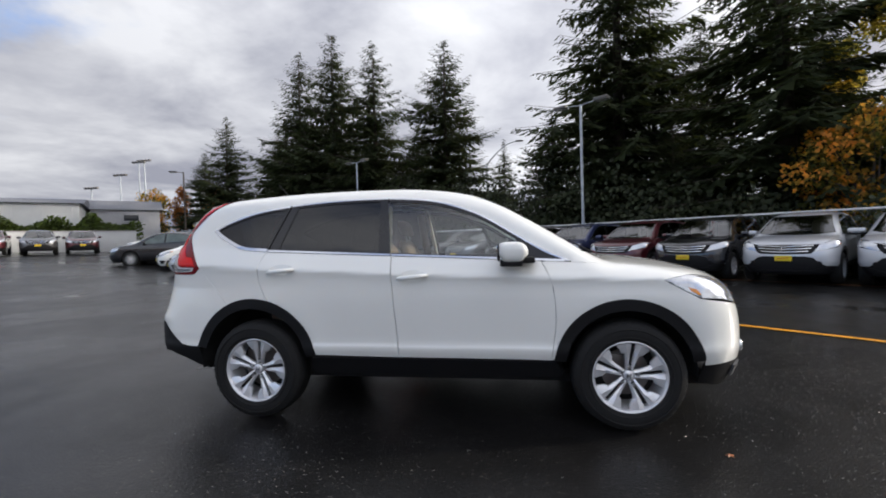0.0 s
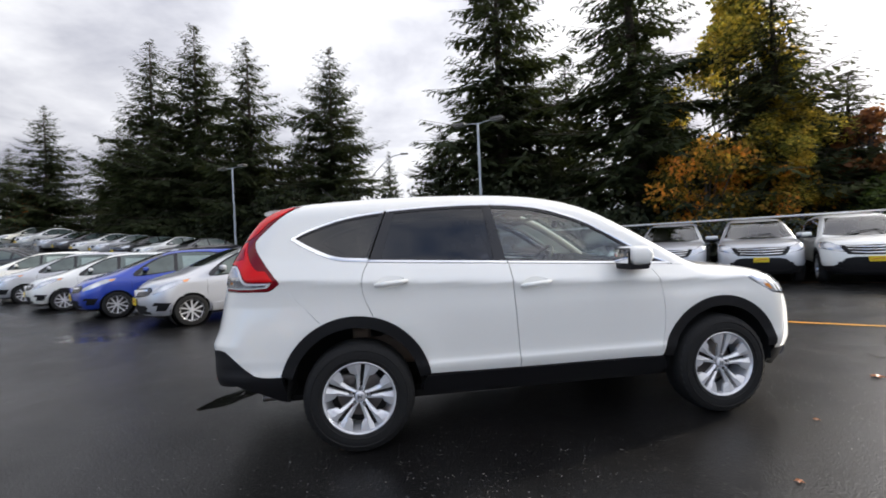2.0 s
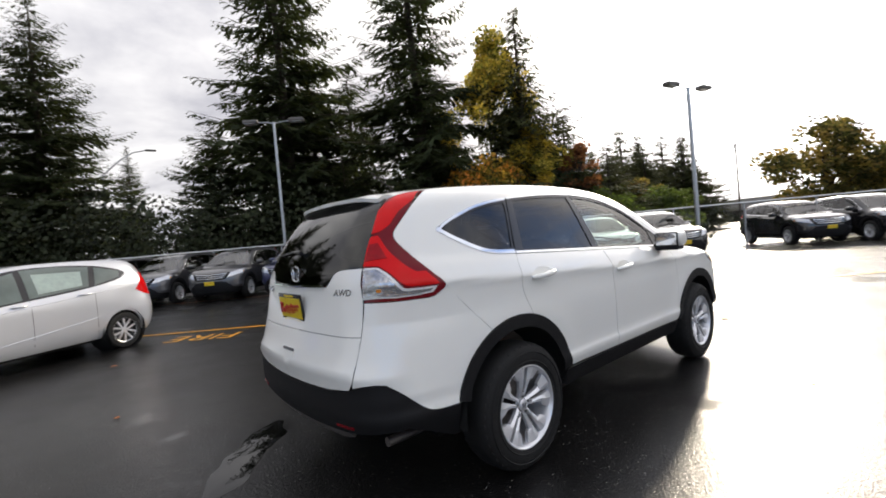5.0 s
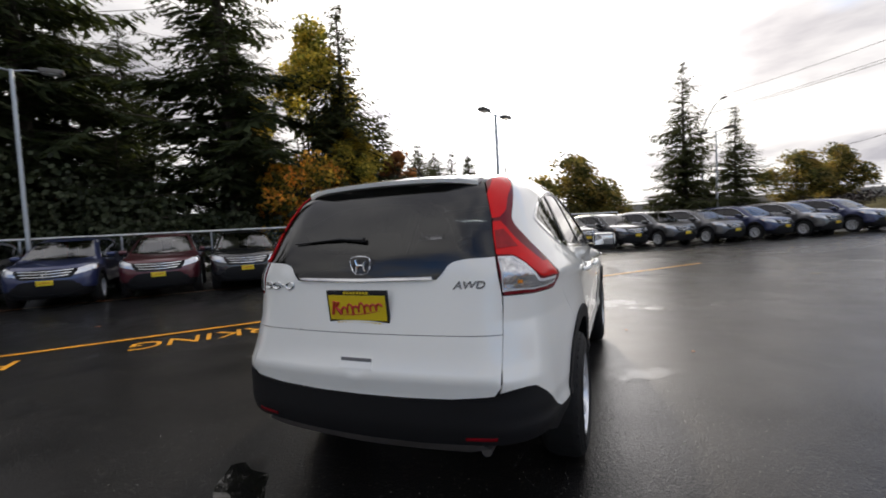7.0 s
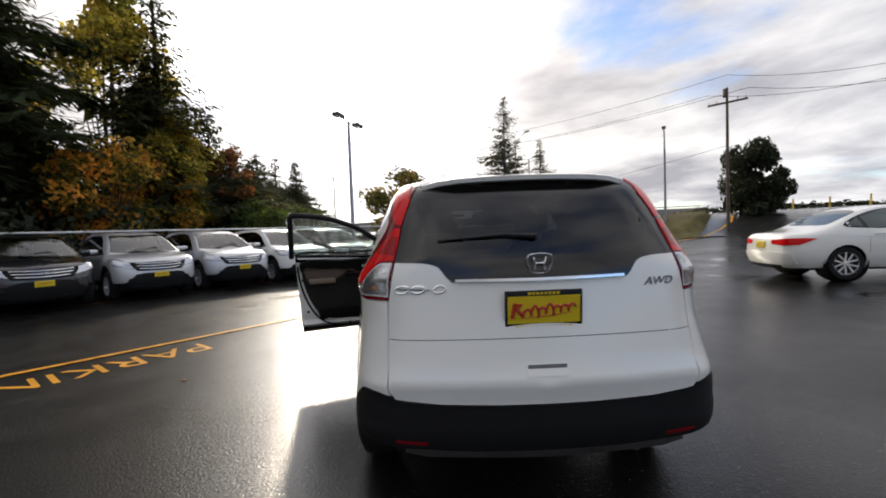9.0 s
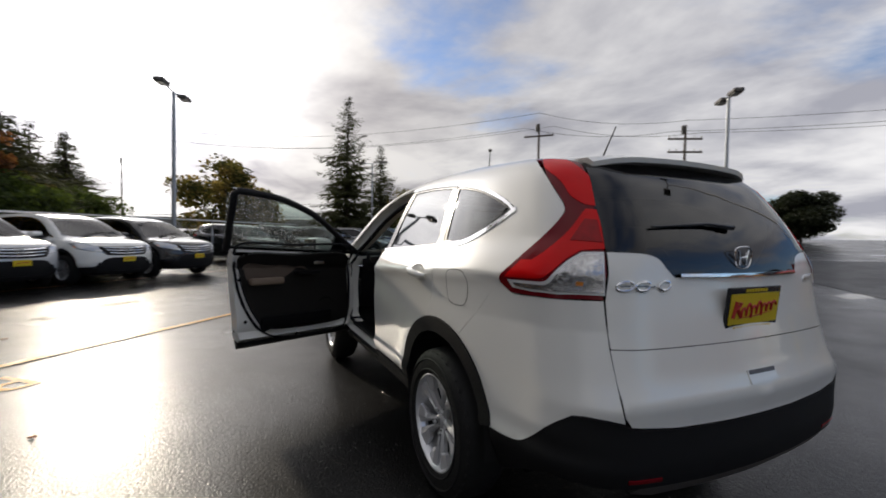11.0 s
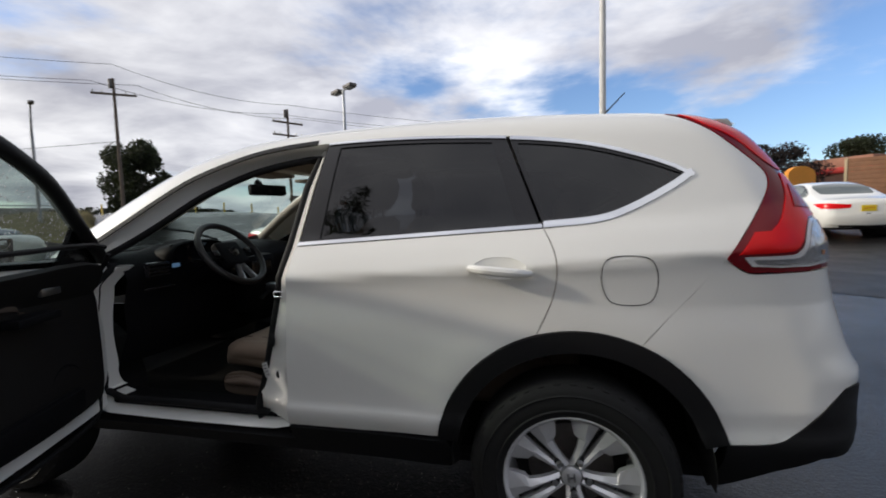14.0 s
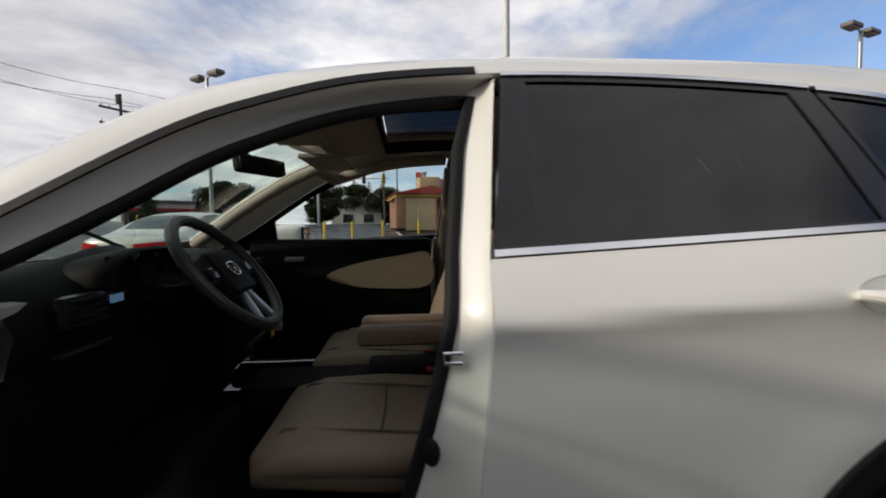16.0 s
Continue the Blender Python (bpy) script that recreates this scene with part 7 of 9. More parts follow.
SALOON_SPEC = dict(
    band=[(1.06, 0.93), (0.0, 0.978), (-1.0, 1.01), (-1.40, 1.065), (-1.14, 1.235), (-0.64, 1.375), (-0.05, 1.395), (0.34, 1.345), (0.72, 1.17)],
    name="saloon_car", x0=-2.45, x1=2.44, axles=(-1.39, 1.39), r=0.33, track=0.80,
    panes=[[(1.00, 0.935), (0.02, 0.985), (0.0, 1.375), (0.32, 1.33), (0.68, 1.16)], [(-0.05, 0.99), (-0.98, 1.02), (-1.05, 1.24), (-0.62, 1.36), (-0.07, 1.38)], [(-1.05, 1.03), (-1.36, 1.07), (-1.12, 1.22)]],
    screen=[(1.12, 0.0), (1.06, 0.45), (0.94, 0.64), (0.50, 0.58), (0.36, 0.50), (0.34, 0.0)], rear=[(-1.62, 0.0), (-1.58, 0.48), (-1.46, 0.60), (-1.02, 0.55), (-0.92, 0.0)],
    bits=[("headlamp", "S", [(1.80, 0.80), (2.02, 0.80), (2.24, 0.70), (2.22, 0.62), (1.95, 0.68)], (0.6, 0.75, 0.3), "head_lens"), ("tail_lamp", "mixed", [("S", [(-1.90, 0.835), (-2.16, 0.845)]), ("R", [(0.66, 0.835), (0.34, 0.805), (0.37, 0.725), (0.66, 0.705)]), ("S", [(-2.20, 0.71), (-2.06, 0.77)])], (-0.75, 0.65, 0.1), "red_lens"),
          ("lower_grille", "F", [(0.0, 0.42), (0.60, 0.42), (0.66, 0.26), (0.0, 0.25)], (1, 0.3, 0), "plastic"), ("grille", "F", [(0.0, 0.74), (0.50, 0.72), (0.42, 0.58), (0.0, 0.56)], (1, 0.2, 0.2), "trim"),
          ("bumper_insert", "R", [(0.0, 0.30), (0.56, 0.31), (0.54, 0.26), (0.0, 0.25)], (-1, 0.3, 0), "plastic")],
    creases=([(1.30, 0.76), (0.40, 0.79), (-0.80, 0.84), (-1.85, 0.90)],), gaps=(1.02, -0.02, -1.0), gap_z=(0.34, 0.94), handles=((0.18, 0.87), (-0.82, 0.90)), mirror=(0.82, 0.955), front_plate=0.50, rear_plate=0.71, tail_lid=(0.57, 0.88))

# ---------------------------------------------------------------- ground


def rise(x, y):
    """Height of the ground: level round the cars, climbing gently to the street, the far lot and the drive."""
    def soft(v):
        v = np.maximum(v, 0)
        return v * v / (v + 4.0)
    x, y = np.asarray(x, float), np.asarray(y, float)
    g = 0.034 * soft(-y - 3.0) + 0.065 * soft(-x - 8.0) + 0.045 * soft(0.75 * x - 0.66 * y - 25.0)
    # the drive climbs to a crest by the bollards
    u, v = 0.75 * x - 0.66 * y, 0.66 * x + 0.75 * y
    def ease(w):
        w = np.clip(w, 0, 1)
        return w * w * (3 - 2 * w)
    return 1.7 * np.tanh(g / 1.7) + 0.95 * ease((u - 28) / 9.5) * ease((v + 16) / 9) * (1 - ease((v - 7) / 6))


def rz(x, y):
    return float(rise(x, y))


def ground_sheet():
    rad = np.concatenate([np.linspace(0, 12, 13), np.linspace(13, 60, 48), np.geomspace(63, 3500, 44)])
    verts, faces, k = [(0, 0, 0)], [], 144
    for r in rad[1:]:
        for i in range(k):
            x, y = r * math.cos(2 * math.pi * i / k), r * math.sin(2 * math.pi * i / k)
            verts.append((x, y, rz(x, y)))
    for i in range(k):
        faces.append((0, 1 + i, 1 + (i + 1) % k))
    for j in range(len(rad) - 2):
        a, b = 1 + j * k, 1 + (j + 1) * k
        for i in range(k):
            faces.append((a + i, b + i, b + (i + 1) % k, a + (i + 1) % k))
    ob = link_mesh("ground", verts, faces, M["asphalt"])
    return tagged(ob, "dark wet asphalt of a car lot", "ground", kind="structure")


def strip(name, pts, width, material, label, lift=0.011):
    """A painted line laid on the ground along a path."""
    pts = resample_open(np.array(pts, float), 0.6)
    verts, faces = [], []
    t = np.gradient(pts, axis=0)
    t /= np.linalg.norm(t, axis=1, keepdims=True)
    for (x, y), (tx, ty) in zip(pts, t):
        for s in (-0.5, 0.5):
            px, py = x - ty * width * s, y + tx * width * s
            verts.append((px, py, rz(px, py) + lift))
    for i in range(len(pts) - 1):
        faces.append((2 * i, 2 * i + 2, 2 * i + 3, 2 * i + 1))
    return tagged(link_mesh(name, verts, faces, material, None, "", False), label, "road marking", kind="structure")


def resample_open(p, step):
    out = []
    for a, b in zip(p, p[1:]):
        n = max(1, int(np.linalg.norm(b - a) / step))
        out += [a + (b - a) * i / n for i in range(n)]
    return np.array(out + [p[-1]])


def painted_word(text, origin, way, up, height, length, label):
    """Stencilled road lettering, laid flat."""
    cu = bpy.data.curves.new("lettering", "FONT")
    cu.body, cu.size = text, 1.0
    tmp = new("lettering", cu)
    dg = bpy.context.evaluated_depsgraph_get()
    me = bpy.data.meshes.new_from_object(tmp.evaluated_get(dg))
    bpy.data.objects.remove(tmp)
    co = np.array([tuple(v.co) for v in me.vertices])
    lo, hi = co.min(0), co.max(0)
    sx, sy = length / (hi[0] - lo[0]), height / (hi[1] - lo[1])
    w, u = np.array(way), np.array(up)
    for v, c in zip(me.vertices, co):
        q = np.array(origin) + w * (c[0] - lo[0]) * sx + u * (c[1] - lo[1]) * sy
        v.co = (q[0], q[1], rz(*q) + 0.005)
    me.materials.append(M["yellow_paint"])
    me.update()
    if me.polygons and me.polygons[0].normal.z < 0:
        me.flip_normals()
    return tagged(new("road_lettering", me), label, "road marking", kind="structure")


# ---------------------------------------------------------------- trees


def conifer(name, h, rmax, seed, needle, label, sparse=1.0, base=0.06, group="trees behind the fence", hang=0.5, whorl=0.024):
    """A conifer: whorls of long uneven boughs hung with needle sprays, gaps between them."""
    rnd = random.Random(seed)
    tree = thing(name, label, "tree", group)
    lean = (rnd.uniform(-0.02, 0.02), rnd.uniform(-0.02, 0.02))
    tr = [(lean[0] * z, lean[1] * z, z) for z in np.linspace(0, h * 0.99, 9)]
    tube("trunk", tr, list(np.interp(np.linspace(0, 1, 9), [0, 0.05, 1], [h * 0.021, h * 0.016, 0.015])), M["bark"], tree, "rough brown trunk", 8)
    V, Fc, LV, LF = [], [], [], []

    def bough(z, a, L, up, droop, rich):
        dx, dy = math.cos(a), math.sin(a)
        steps = max(3, int(L / 0.17))
        x0, y0 = lean[0] * z, lean[1] * z
        pts = [(x0 + dx * L * t, y0 + dy * L * t, z + L * (up * t - droop * t * t + 0.20 * t ** 4)) for t in np.linspace(0, 1, steps + 1)]
        b0 = len(LV)
        for (x, y, zz), t in ((pts[0], 0), (pts[steps // 2], 0.5), (pts[-1], 1)):
            w = 0.010 + 0.016 * (1 - t) * L * 0.4
            LV.extend([(x - dy * w, y + dx * w, zz), (x + dy * w, y - dx * w, zz), (x, y, zz + w)])
        for k in (0, 3):
            for m in range(3):
                LF.append((b0 + k + m, b0 + k + (m + 1) % 3, b0 + k + 3 + (m + 1) % 3, b0 + k + 3 + m))
        for i in range(1, steps + 1):
            t = i / steps
            x, y, zz = pts[i]
            spread = math.sin(math.pi * min(1.0, 0.10 + 0.86 * t ** 0.8))
            for sg in (-1, 1):
                if rnd.random() > rich:
                    continue
                tl = (0.14 + 0.20 * L * spread ** 1.2) * rnd.uniform(0.55, 1.25)
                tl = min(tl, 1.1)
                ang = a + sg * radians(rnd.uniform(28, 62))
                ex, ey = math.cos(ang), math.sin(ang)
                dz = -tl * rnd.uniform(0.05, hang * 1.6)
                # a feathered spray: barbs to either side of its spine
                for u0, u1, bend, l in ((0.0, 0.34, 0.62, 0.62), (0.12, 0.50, -0.62, 0.60), (0.36, 0.72, 0.45, 0.58), (0.50, 0.84, -0.25, 0.62)):
                    bend += rnd.uniform(-0.15, 0.15)
                    bx, by = ex * math.cos(bend) - ey * math.sin(bend), ey * math.cos(bend) + ex * math.sin(bend)
                    l *= tl
                    w = min(0.11, l * 0.24)
                    c = len(V)
                    V.extend([(x + ex * tl * u0 - by * w * 0.3, y + ey * tl * u0 + bx * w * 0.3, zz + dz * u0), (x + ex * tl * u1 * 0.9 + by * w, y + ey * tl * u1 * 0.9 - bx * w, zz + dz * u1 - w * 0.5),
                              (x + ex * tl * u0 + bx * l, y + ey * tl * u0 + by * l, zz + dz * (u0 + 0.6) - abs(bend) * l * 0.25)])
                    Fc.append((c, c + 1, c + 2))

    z = h * base
    while z < h * 0.99:
        f = z / h
        reach = rmax * ((1 - f) ** 0.80 * 0.96 + 0.02) * (1.0 if f > 0.16 else 0.72 + 1.75 * f)
        turn = rnd.uniform(0, 2 * math.pi)
        count = rnd.choice((5, 6, 7)) if f < 0.9 else 4
        for k in range(count):
            if rnd.random() > sparse:
                continue
            a = turn + 2 * math.pi * (k + rnd.uniform(-0.3, 0.3)) / count
            lump = 1.0 + 0.55 * noise.noise(Vector((math.cos(a) * 1.3, math.sin(a) * 1.3, z * 0.55 + seed)))
            L = max(0.18, reach * lump * rnd.uniform(0.62, 1.10))
            bough(z + rnd.uniform(-0.1, 0.1), a, L, rnd.uniform(0.05, 0.30) * (0.35 + 1.2 * f), rnd.uniform(0.22, 0.50) * (1.12 - f) * (0.6 + hang), 0.95)
        # short inner boughs that hide the stem
        for k in range(4):
            bough(z + h * whorl * rnd.random(), rnd.uniform(0, 6.28), max(0.15, reach * rnd.uniform(0.22, 0.55)), 0.2, 0.3, 0.9)
        z += h * whorl * rnd.uniform(0.75, 1.3)
    tagged(link_mesh("branchwork", LV, LF, M["bark"], tree, "thin drooping limbs", False), kind="stuff")
    link_mesh("crown", V, Fc, needle, tree, "layered needle sprays with gaps", False)
    return tree


def leafy(name, h, r, seed, leaf, label, leaves=5200, size=0.17, trunk=0.3, group="leafy trees", bare=0.25, squash=1.0):
    """A broadleaf tree: trunk, limbs and a crown of single leaves in uneven clumps."""
    rnd = random.Random(seed)
    tree = thing(name, label, "tree", group)
    bm = bmesh.new()
    add_tube(bm, [(0, 0, 0), (0.05, 0.02, h * bare), (0.0, 0.08, h * 0.55), (0.05, 0.0, h * 0.8)], [trunk * 0.5, trunk * 0.42, trunk * 0.2, trunk * 0.07], 8)
    part("trunk", bm, M["bark"], tree, "branching trunk", smooth=True)
    clumps = []
    bm = bmesh.new()
    for i in range(38):
        a, e = rnd.uniform(0, 2 * math.pi), rnd.uniform(0.0, 1.0)
        z = h * (bare + (1 - bare) * e)
        prof = math.sin(math.pi * min(1, 0.18 + 0.80 * e)) ** 0.7
        d = r * prof * rnd.uniform(0.25, 0.92)
        c = (math.cos(a) * d, math.sin(a) * d, z * 0.97)
        clumps.append((c, r * rnd.uniform(0.20, 0.40)))
        root = (0, 0, h * bare * rnd.uniform(0.8, 1.6))
        add_tube(bm, [root, tuple((root[k] * 0.45 + c[k] * 0.55) + (0.15 if k == 2 else 0) for k in range(3)), c], [trunk * 0.16, trunk * 0.09, 0.012], 5)
    tagged(part("branchwork", bm, M["bark"], tree, "spreading limbs", smooth=True), kind="stuff")
    V, Fc = [], []
    for i in range(leaves):
        (cx, cy, cz), cr = rnd.choice(clumps)
        while True:
            u = [rnd.uniform(-1, 1) for _ in range(3)]
            if 0.05 < sum(k * k for k in u) < 1:
                break
        q = Vector((cx + u[0] * cr, cy + u[1] * cr, cz + u[2] * cr * 0.75 * squash))
        n = Vector([rnd.gauss(0, 1) for _ in range(3)]).normalized()
        t = n.orthogonal().normalized()
        o = n.cross(t)
        s = size * rnd.uniform(0.6, 1.35)
        c = len(V)
        V += [tuple(q - t * s * 0.5), tuple(q + o * s * 0.32 + n * s * 0.08), tuple(q + t * s * 0.5), tuple(q - o * s * 0.32 + n * s * 0.08)]
        Fc.append((c, c + 1, c + 2, c + 3))
    link_mesh("crown", V, Fc, leaf, tree, "uneven crown of small leaves", False)
    return tree


def place(ob, x, y, turn=0.0, s=1.0, sz=None, copy=True, label="", dz=0.0):
    m = Matrix.Translation((x, y, rz(x, y) + dz)) @ Matrix.Rotation(radians(turn), 4, "Z")
    if copy:
        c = copy_thing(ob, m)
    else:
        c = ob
        c.matrix_basis = m
    c.scale = (s, s, sz or s)
    if label:
        c["label"] = label
    return c

# ---------------------------------------------------------------- street furniture


def lamp_post(label, h, heads=2, pole="galv", reach=0.75, thick=0.075, plinth=False, turn=0.0, head="lamp_head"):
    """A parking-lot light: tapered pole, base plate, arms and flat lamp housings."""
    post = thing("street_lamp", label, "lamp post", "parking lot lights")
    tube("pole", [(0, 0, 0.0), (0, 0, h)], [thick, thick * 0.75], M[pole], post, "tall plain pole", 12)
    if plinth:
        lathe("plinth", [(0.31, -0.30), (0.31, 0.42), (0.30, 0.45), (0.30, 0.47), (0.315, 0.49), (0.31, 0.62), (0.28, 0.64), (0.0, 0.64)], M["concrete"], post, "round concrete plinth", 28)
        box("base_plate", (0, 0, 0.71), (0.30, 0.30, 0.14), M["pole_white"], post, bevel=0.02)
    else:
        box("base_plate", (0, 0, 0.015), (0.30, 0.30, 0.03), M["galv"], post, bevel=0.006)
    for k in range(heads):
        m = pose(0, 0, h - 0.05, 0, 0, turn + 180 * k)
        bm = bmesh.new()
        add_tube(bm, [(0, 0, 0), (reach * 0.45, 0, 0.06), (reach, 0, 0.08)], 0.028, 8)
        bmesh.ops.transform(bm, matrix=m, verts=bm.verts)
        arm = part("arm", bm, M[pole], post, smooth=True)
        bm = bmesh.new()
        add_box(bm, reach + 0.20, 0, 0.10, 0.62, 0.34, 0.15, bevel=0.055, seg=3)
        bmesh.ops.transform(bm, matrix=m, verts=bm.verts)
        hd = part("lamp_housing", bm, M[head], arm, "flat lamp housing", smooth=True)
        bm = bmesh.new()
        add_box(bm, reach + 0.20, 0, 0.018, 0.46, 0.26, 0.02, bevel=0.006)
        bmesh.ops.transform(bm, matrix=m, verts=bm.verts)
        part("refractor", bm, M["lamp_glass"], hd)
    return post


def cobra_lamp(label, h, reach, turn):
    """A highway light on a long curved arm."""
    post = thing("street_lamp", label, "lamp post", "highway lights")
    d = Vector((math.cos(radians(turn)), math.sin(radians(turn)), 0))
    path = [(0, 0, 0), (0, 0, h * 0.80)] + [tuple(d * reach * t + Vector((0, 0, h * (0.80 + 0.20 * math.sin(t * math.pi / 2))))) for t in (0.15, 0.4, 0.7, 1.0)]
    tube("pole", path, [0.10, 0.075, 0.06, 0.05, 0.045, 0.04], M["galv"], post, "steel pole with a curved arm", 8)
    c = d * (reach + 0.25) + Vector((0, 0, h))
    box("lamp_housing", (0, 0, 0), (0.65, 0.26, 0.13), M["lamp_head"], post, bevel=0.05, m=Matrix.Translation(c) @ Matrix.Rotation(radians(turn), 4, "Z"))
    return post


def utility_pole(label, h, turn, arms=1):
    post = thing("utility_pole", label, "utility pole", "utility poles")
    tube("pole", [(0, 0, 0), (0.02, 0, h * 0.5), (0, 0, h)], [0.115, 0.10, 0.075], M["wood_pole"], post, "weathered wooden pole", 10)
    for k in range(arms):
        z = h - 0.95 - 0.9 * k
        arm = box("crossarm", (0, 0, z), (2.3, 0.10, 0.12), M["wood_pole"], post, "wooden crossarm", bevel=0.01, m=Matrix.Rotation(radians(turn), 4, "Z"))
        for x in (-1.05, -0.6, 0.6, 1.05):
            p = Matrix.Rotation(radians(turn), 4, "Z") @ Vector((x, 0, z + 0.06))
            lathe("insulator", [(0.0, 0.16), (0.03, 0.15), (0.045, 0.08), (0.03, 0.07), (0.045, 0.02), (0.02, 0.0)], M["lamp_glass"], arm, segs=8, m=pose(*p))
    lathe("transformer", [(0.0, -0.30), (0.10, -0.30), (0.11, 0.22), (0.07, 0.27), (0.0, 0.28)], M["lamp_head"], post, "small dark pole fitting", 14, pose(0.12, 0.10, h - 0.30))
    return post


def cable(a, b, sag, r=0.014):
    pts = [tuple(Vector(a).lerp(Vector(b), t) - Vector((0, 0, 4 * sag * t * (1 - t)))) for t in np.linspace(0, 1, 17)]
    ob = tube("overhead_cable", pts, r, M["wire"], None, "", 5)
    return tagged(ob, "black overhead cable slung between poles", "cable", "overhead cables")


def fence(points, h, label, mesh_to=60):
    """Chain-link: posts, top rail and woven wire."""
    fn = thing("chain_link_fence", label, "fence")
    pts = resample_open(np.array(points, float), 2.6)
    for x, y in pts:
        z = rz(x, y)
        tube("post", [(x, y, z), (x, y, z + h)], 0.032, M["galv"], fn, "steel fence post", 7)
    tube("top_rail", [(x, y, rz(x, y) + h) for x, y in pts], 0.030, M["pole_white"], fn, "pale top rail", 7)
    V, F = [], []
    for (ax, ay), (bx, by) in zip(pts, pts[1:]):
        L = math.hypot(bx - ax, by - ay)
        n = int(L / 0.13)
        for i in range(n):
            for s in (1, -1):
                # a slanting wire from rail to ground
                t0, t1 = i / n, (i + s * h / 1.0 / 0.13 * 0.55) / n
                t1 = max(0, min(1, t1))
                top = h if s > 0 or True else 0
                p, q = (ax + (bx - ax) * t0, ay + (by - ay) * t0), (ax + (bx - ax) * t1, ay + (by - ay) * t1)
                z0 = rz(*p)
                hh = h * abs(t1 - t0) * n * 0.13 / (h * 0.55)
                c = len(V)
                w = 0.0022
                V += [(p[0], p[1], z0 + h - w), (p[0], p[1], z0 + h + w), (q[0], q[1], z0 + h - hh + w), (q[0], q[1], z0 + h - hh - w)]
                F.append((c, c + 1, c + 2, c + 3))
    tagged(link_mesh("wire_mesh", V, F, M["galv"], fn, "woven wire", False), kind="stuff")
    return fn


def scrub(name, path, width, h, count, leaf, label, seed, size=0.22, taper=False):
    """A belt of undergrowth: stems and leaves along a path."""
    rnd = random.Random(seed)
    pts = resample_open(np.array(path, float), 0.5)
    V, F = [], []
    for i in range(count):
        k = rnd.randrange(len(pts) - 1)
        x, y = pts[k] + (pts[k + 1] - pts[k]) * rnd.random()
        a = rnd.uniform(0, 2 * math.pi)
        d = width * math.sqrt(rnd.random())
        x, y = x + d * math.cos(a), y + d * math.sin(a)
        lump = 0.55 + 0.45 * noise.noise(Vector((x * 0.6, y * 0.6, seed)))
        low = 1 - 0.72 * max(0.0, min(1.0, (k / len(pts) - 0.72) / 0.2)) if taper else 1.0
        z = rz(x, y) + h * low * lump * 1.25 * rnd.random() ** 0.6
        n = Vector([rnd.gauss(0, 1) for _ in range(3)]).normalized()
        t = n.orthogonal().normalized()
        o = n.cross(t)
        s = size * rnd.uniform(0.5, 1.4)
        q, c = Vector((x, y, z)), len(V)
        V += [tuple(q - t * s * 0.5), tuple(q + o * s * 0.35), tuple(q + t * s * 0.5), tuple(q - o * s * 0.35)]
        F.append((c, c + 1, c + 2, c + 3))
    ob = link_mesh(name, V, F, leaf, None, "", False)
    return tagged(ob, label, "shrubs", kind="stuff")


# ================================================================ THE PLACE
ground = ground_sheet()
ROW = Vector((-0.755, 0.655, 0))          # along the lot's lines
OUT = Vector((0.655, 0.755, 0))           # from the yellow line towards the fence
LINE0 = Vector((0.24, 5.343, 0))          # a place on the yellow line


def on_line(s, off):
    q = LINE0 + ROW * s + OUT * off
    return (q.x, q.y)


def newer_paving():
    """The newer, drier asphalt of the neighbouring lot, laid in a straight seam against the old."""
    start = Vector((-2.13, -7.46, 0))
    a, d = np.linspace(-15, 42, 58), np.concatenate([[0.0], np.geomspace(0.6, 40, 26)])
    V, F = [], []
    for u in a:
        for v in d:
            q = start + ROW * float(u) - OUT * float(v)
            V.append((q.x, q.y, rz(q.x, q.y) + 0.006))
    n = len(d)
    for i in range(len(a) - 1):
        for j in range(n - 1):
            F.append((i * n + j, i * n + j + 1, (i + 1) * n + j + 1, (i + 1) * n + j))
    ob = link_mesh("pavement", V, F, M["asphalt_damp"])
    if ob.data.polygons[0].normal.z < 0:
        ob.data.flip_normals()
    return tagged(ob, "newer dark asphalt of the neighbouring lot", "pavement", kind="structure")


newer_paving()
strip("yellow_line", [on_line(-13, 0), on_line(4.2, 0)], 0.10, M["yellow_paint"], "worn yellow fire lane line on asphalt")
strip("orange_line", [on_line(-13, 6.0), on_line(12, 6.0)], 0.08, M["orange_paint"], "worn orange stall line on asphalt")
painted_word("PARKING", on_line(-2.28, -0.36), (ROW.x, ROW.y), (-OUT.x, -OUT.y), 0.46, 2.42, "yellow stencilled road word, worn")
painted_word("FIRE", on_line(1.28, -0.42), (ROW.x, ROW.y), (-OUT.x, -OUT.y), 0.46, 1.18, "yellow stencilled road word, worn")
strip("yellow_edge", [(20.2, -11.6), (21.4, -13.9), (23.3, -17.1), (24.7, -19.1), (26.5, -21.2), (29.7, -23.6)], 0.16, M["yellow_paint"], "curved yellow line up the drive")
strip("stall_line", [(-6.7, -8.55), (-7.3, -12.6), (-7.97, -17.0)], 0.11, M["white_paint"], "white stall line on asphalt")
strip("stall_line", [(-4.18, -26.1), (-3.61, -10.5)], 0.22, M["white_paint"], "white stall line on asphalt")
strip("stall_line", [(0.52, -31.0), (-0.74, -13.05)], 0.20, M["white_paint"], "white stall line on asphalt")
strip("stall_line", [(1.2, -14.9), (0.04, -13.75), (-1.98, -11.77), (-3.91, -10.13)], 0.05, M["white_paint"], "white stall line on asphalt")

hero = suv("pearl white SUV with driver's door open on wet asphalt", "white", fine=True)

# the row of SUVs before the fence
base_suv = suv("silver SUV with yellow dealer board, nose out", "silver", group="SUVs along the fence")


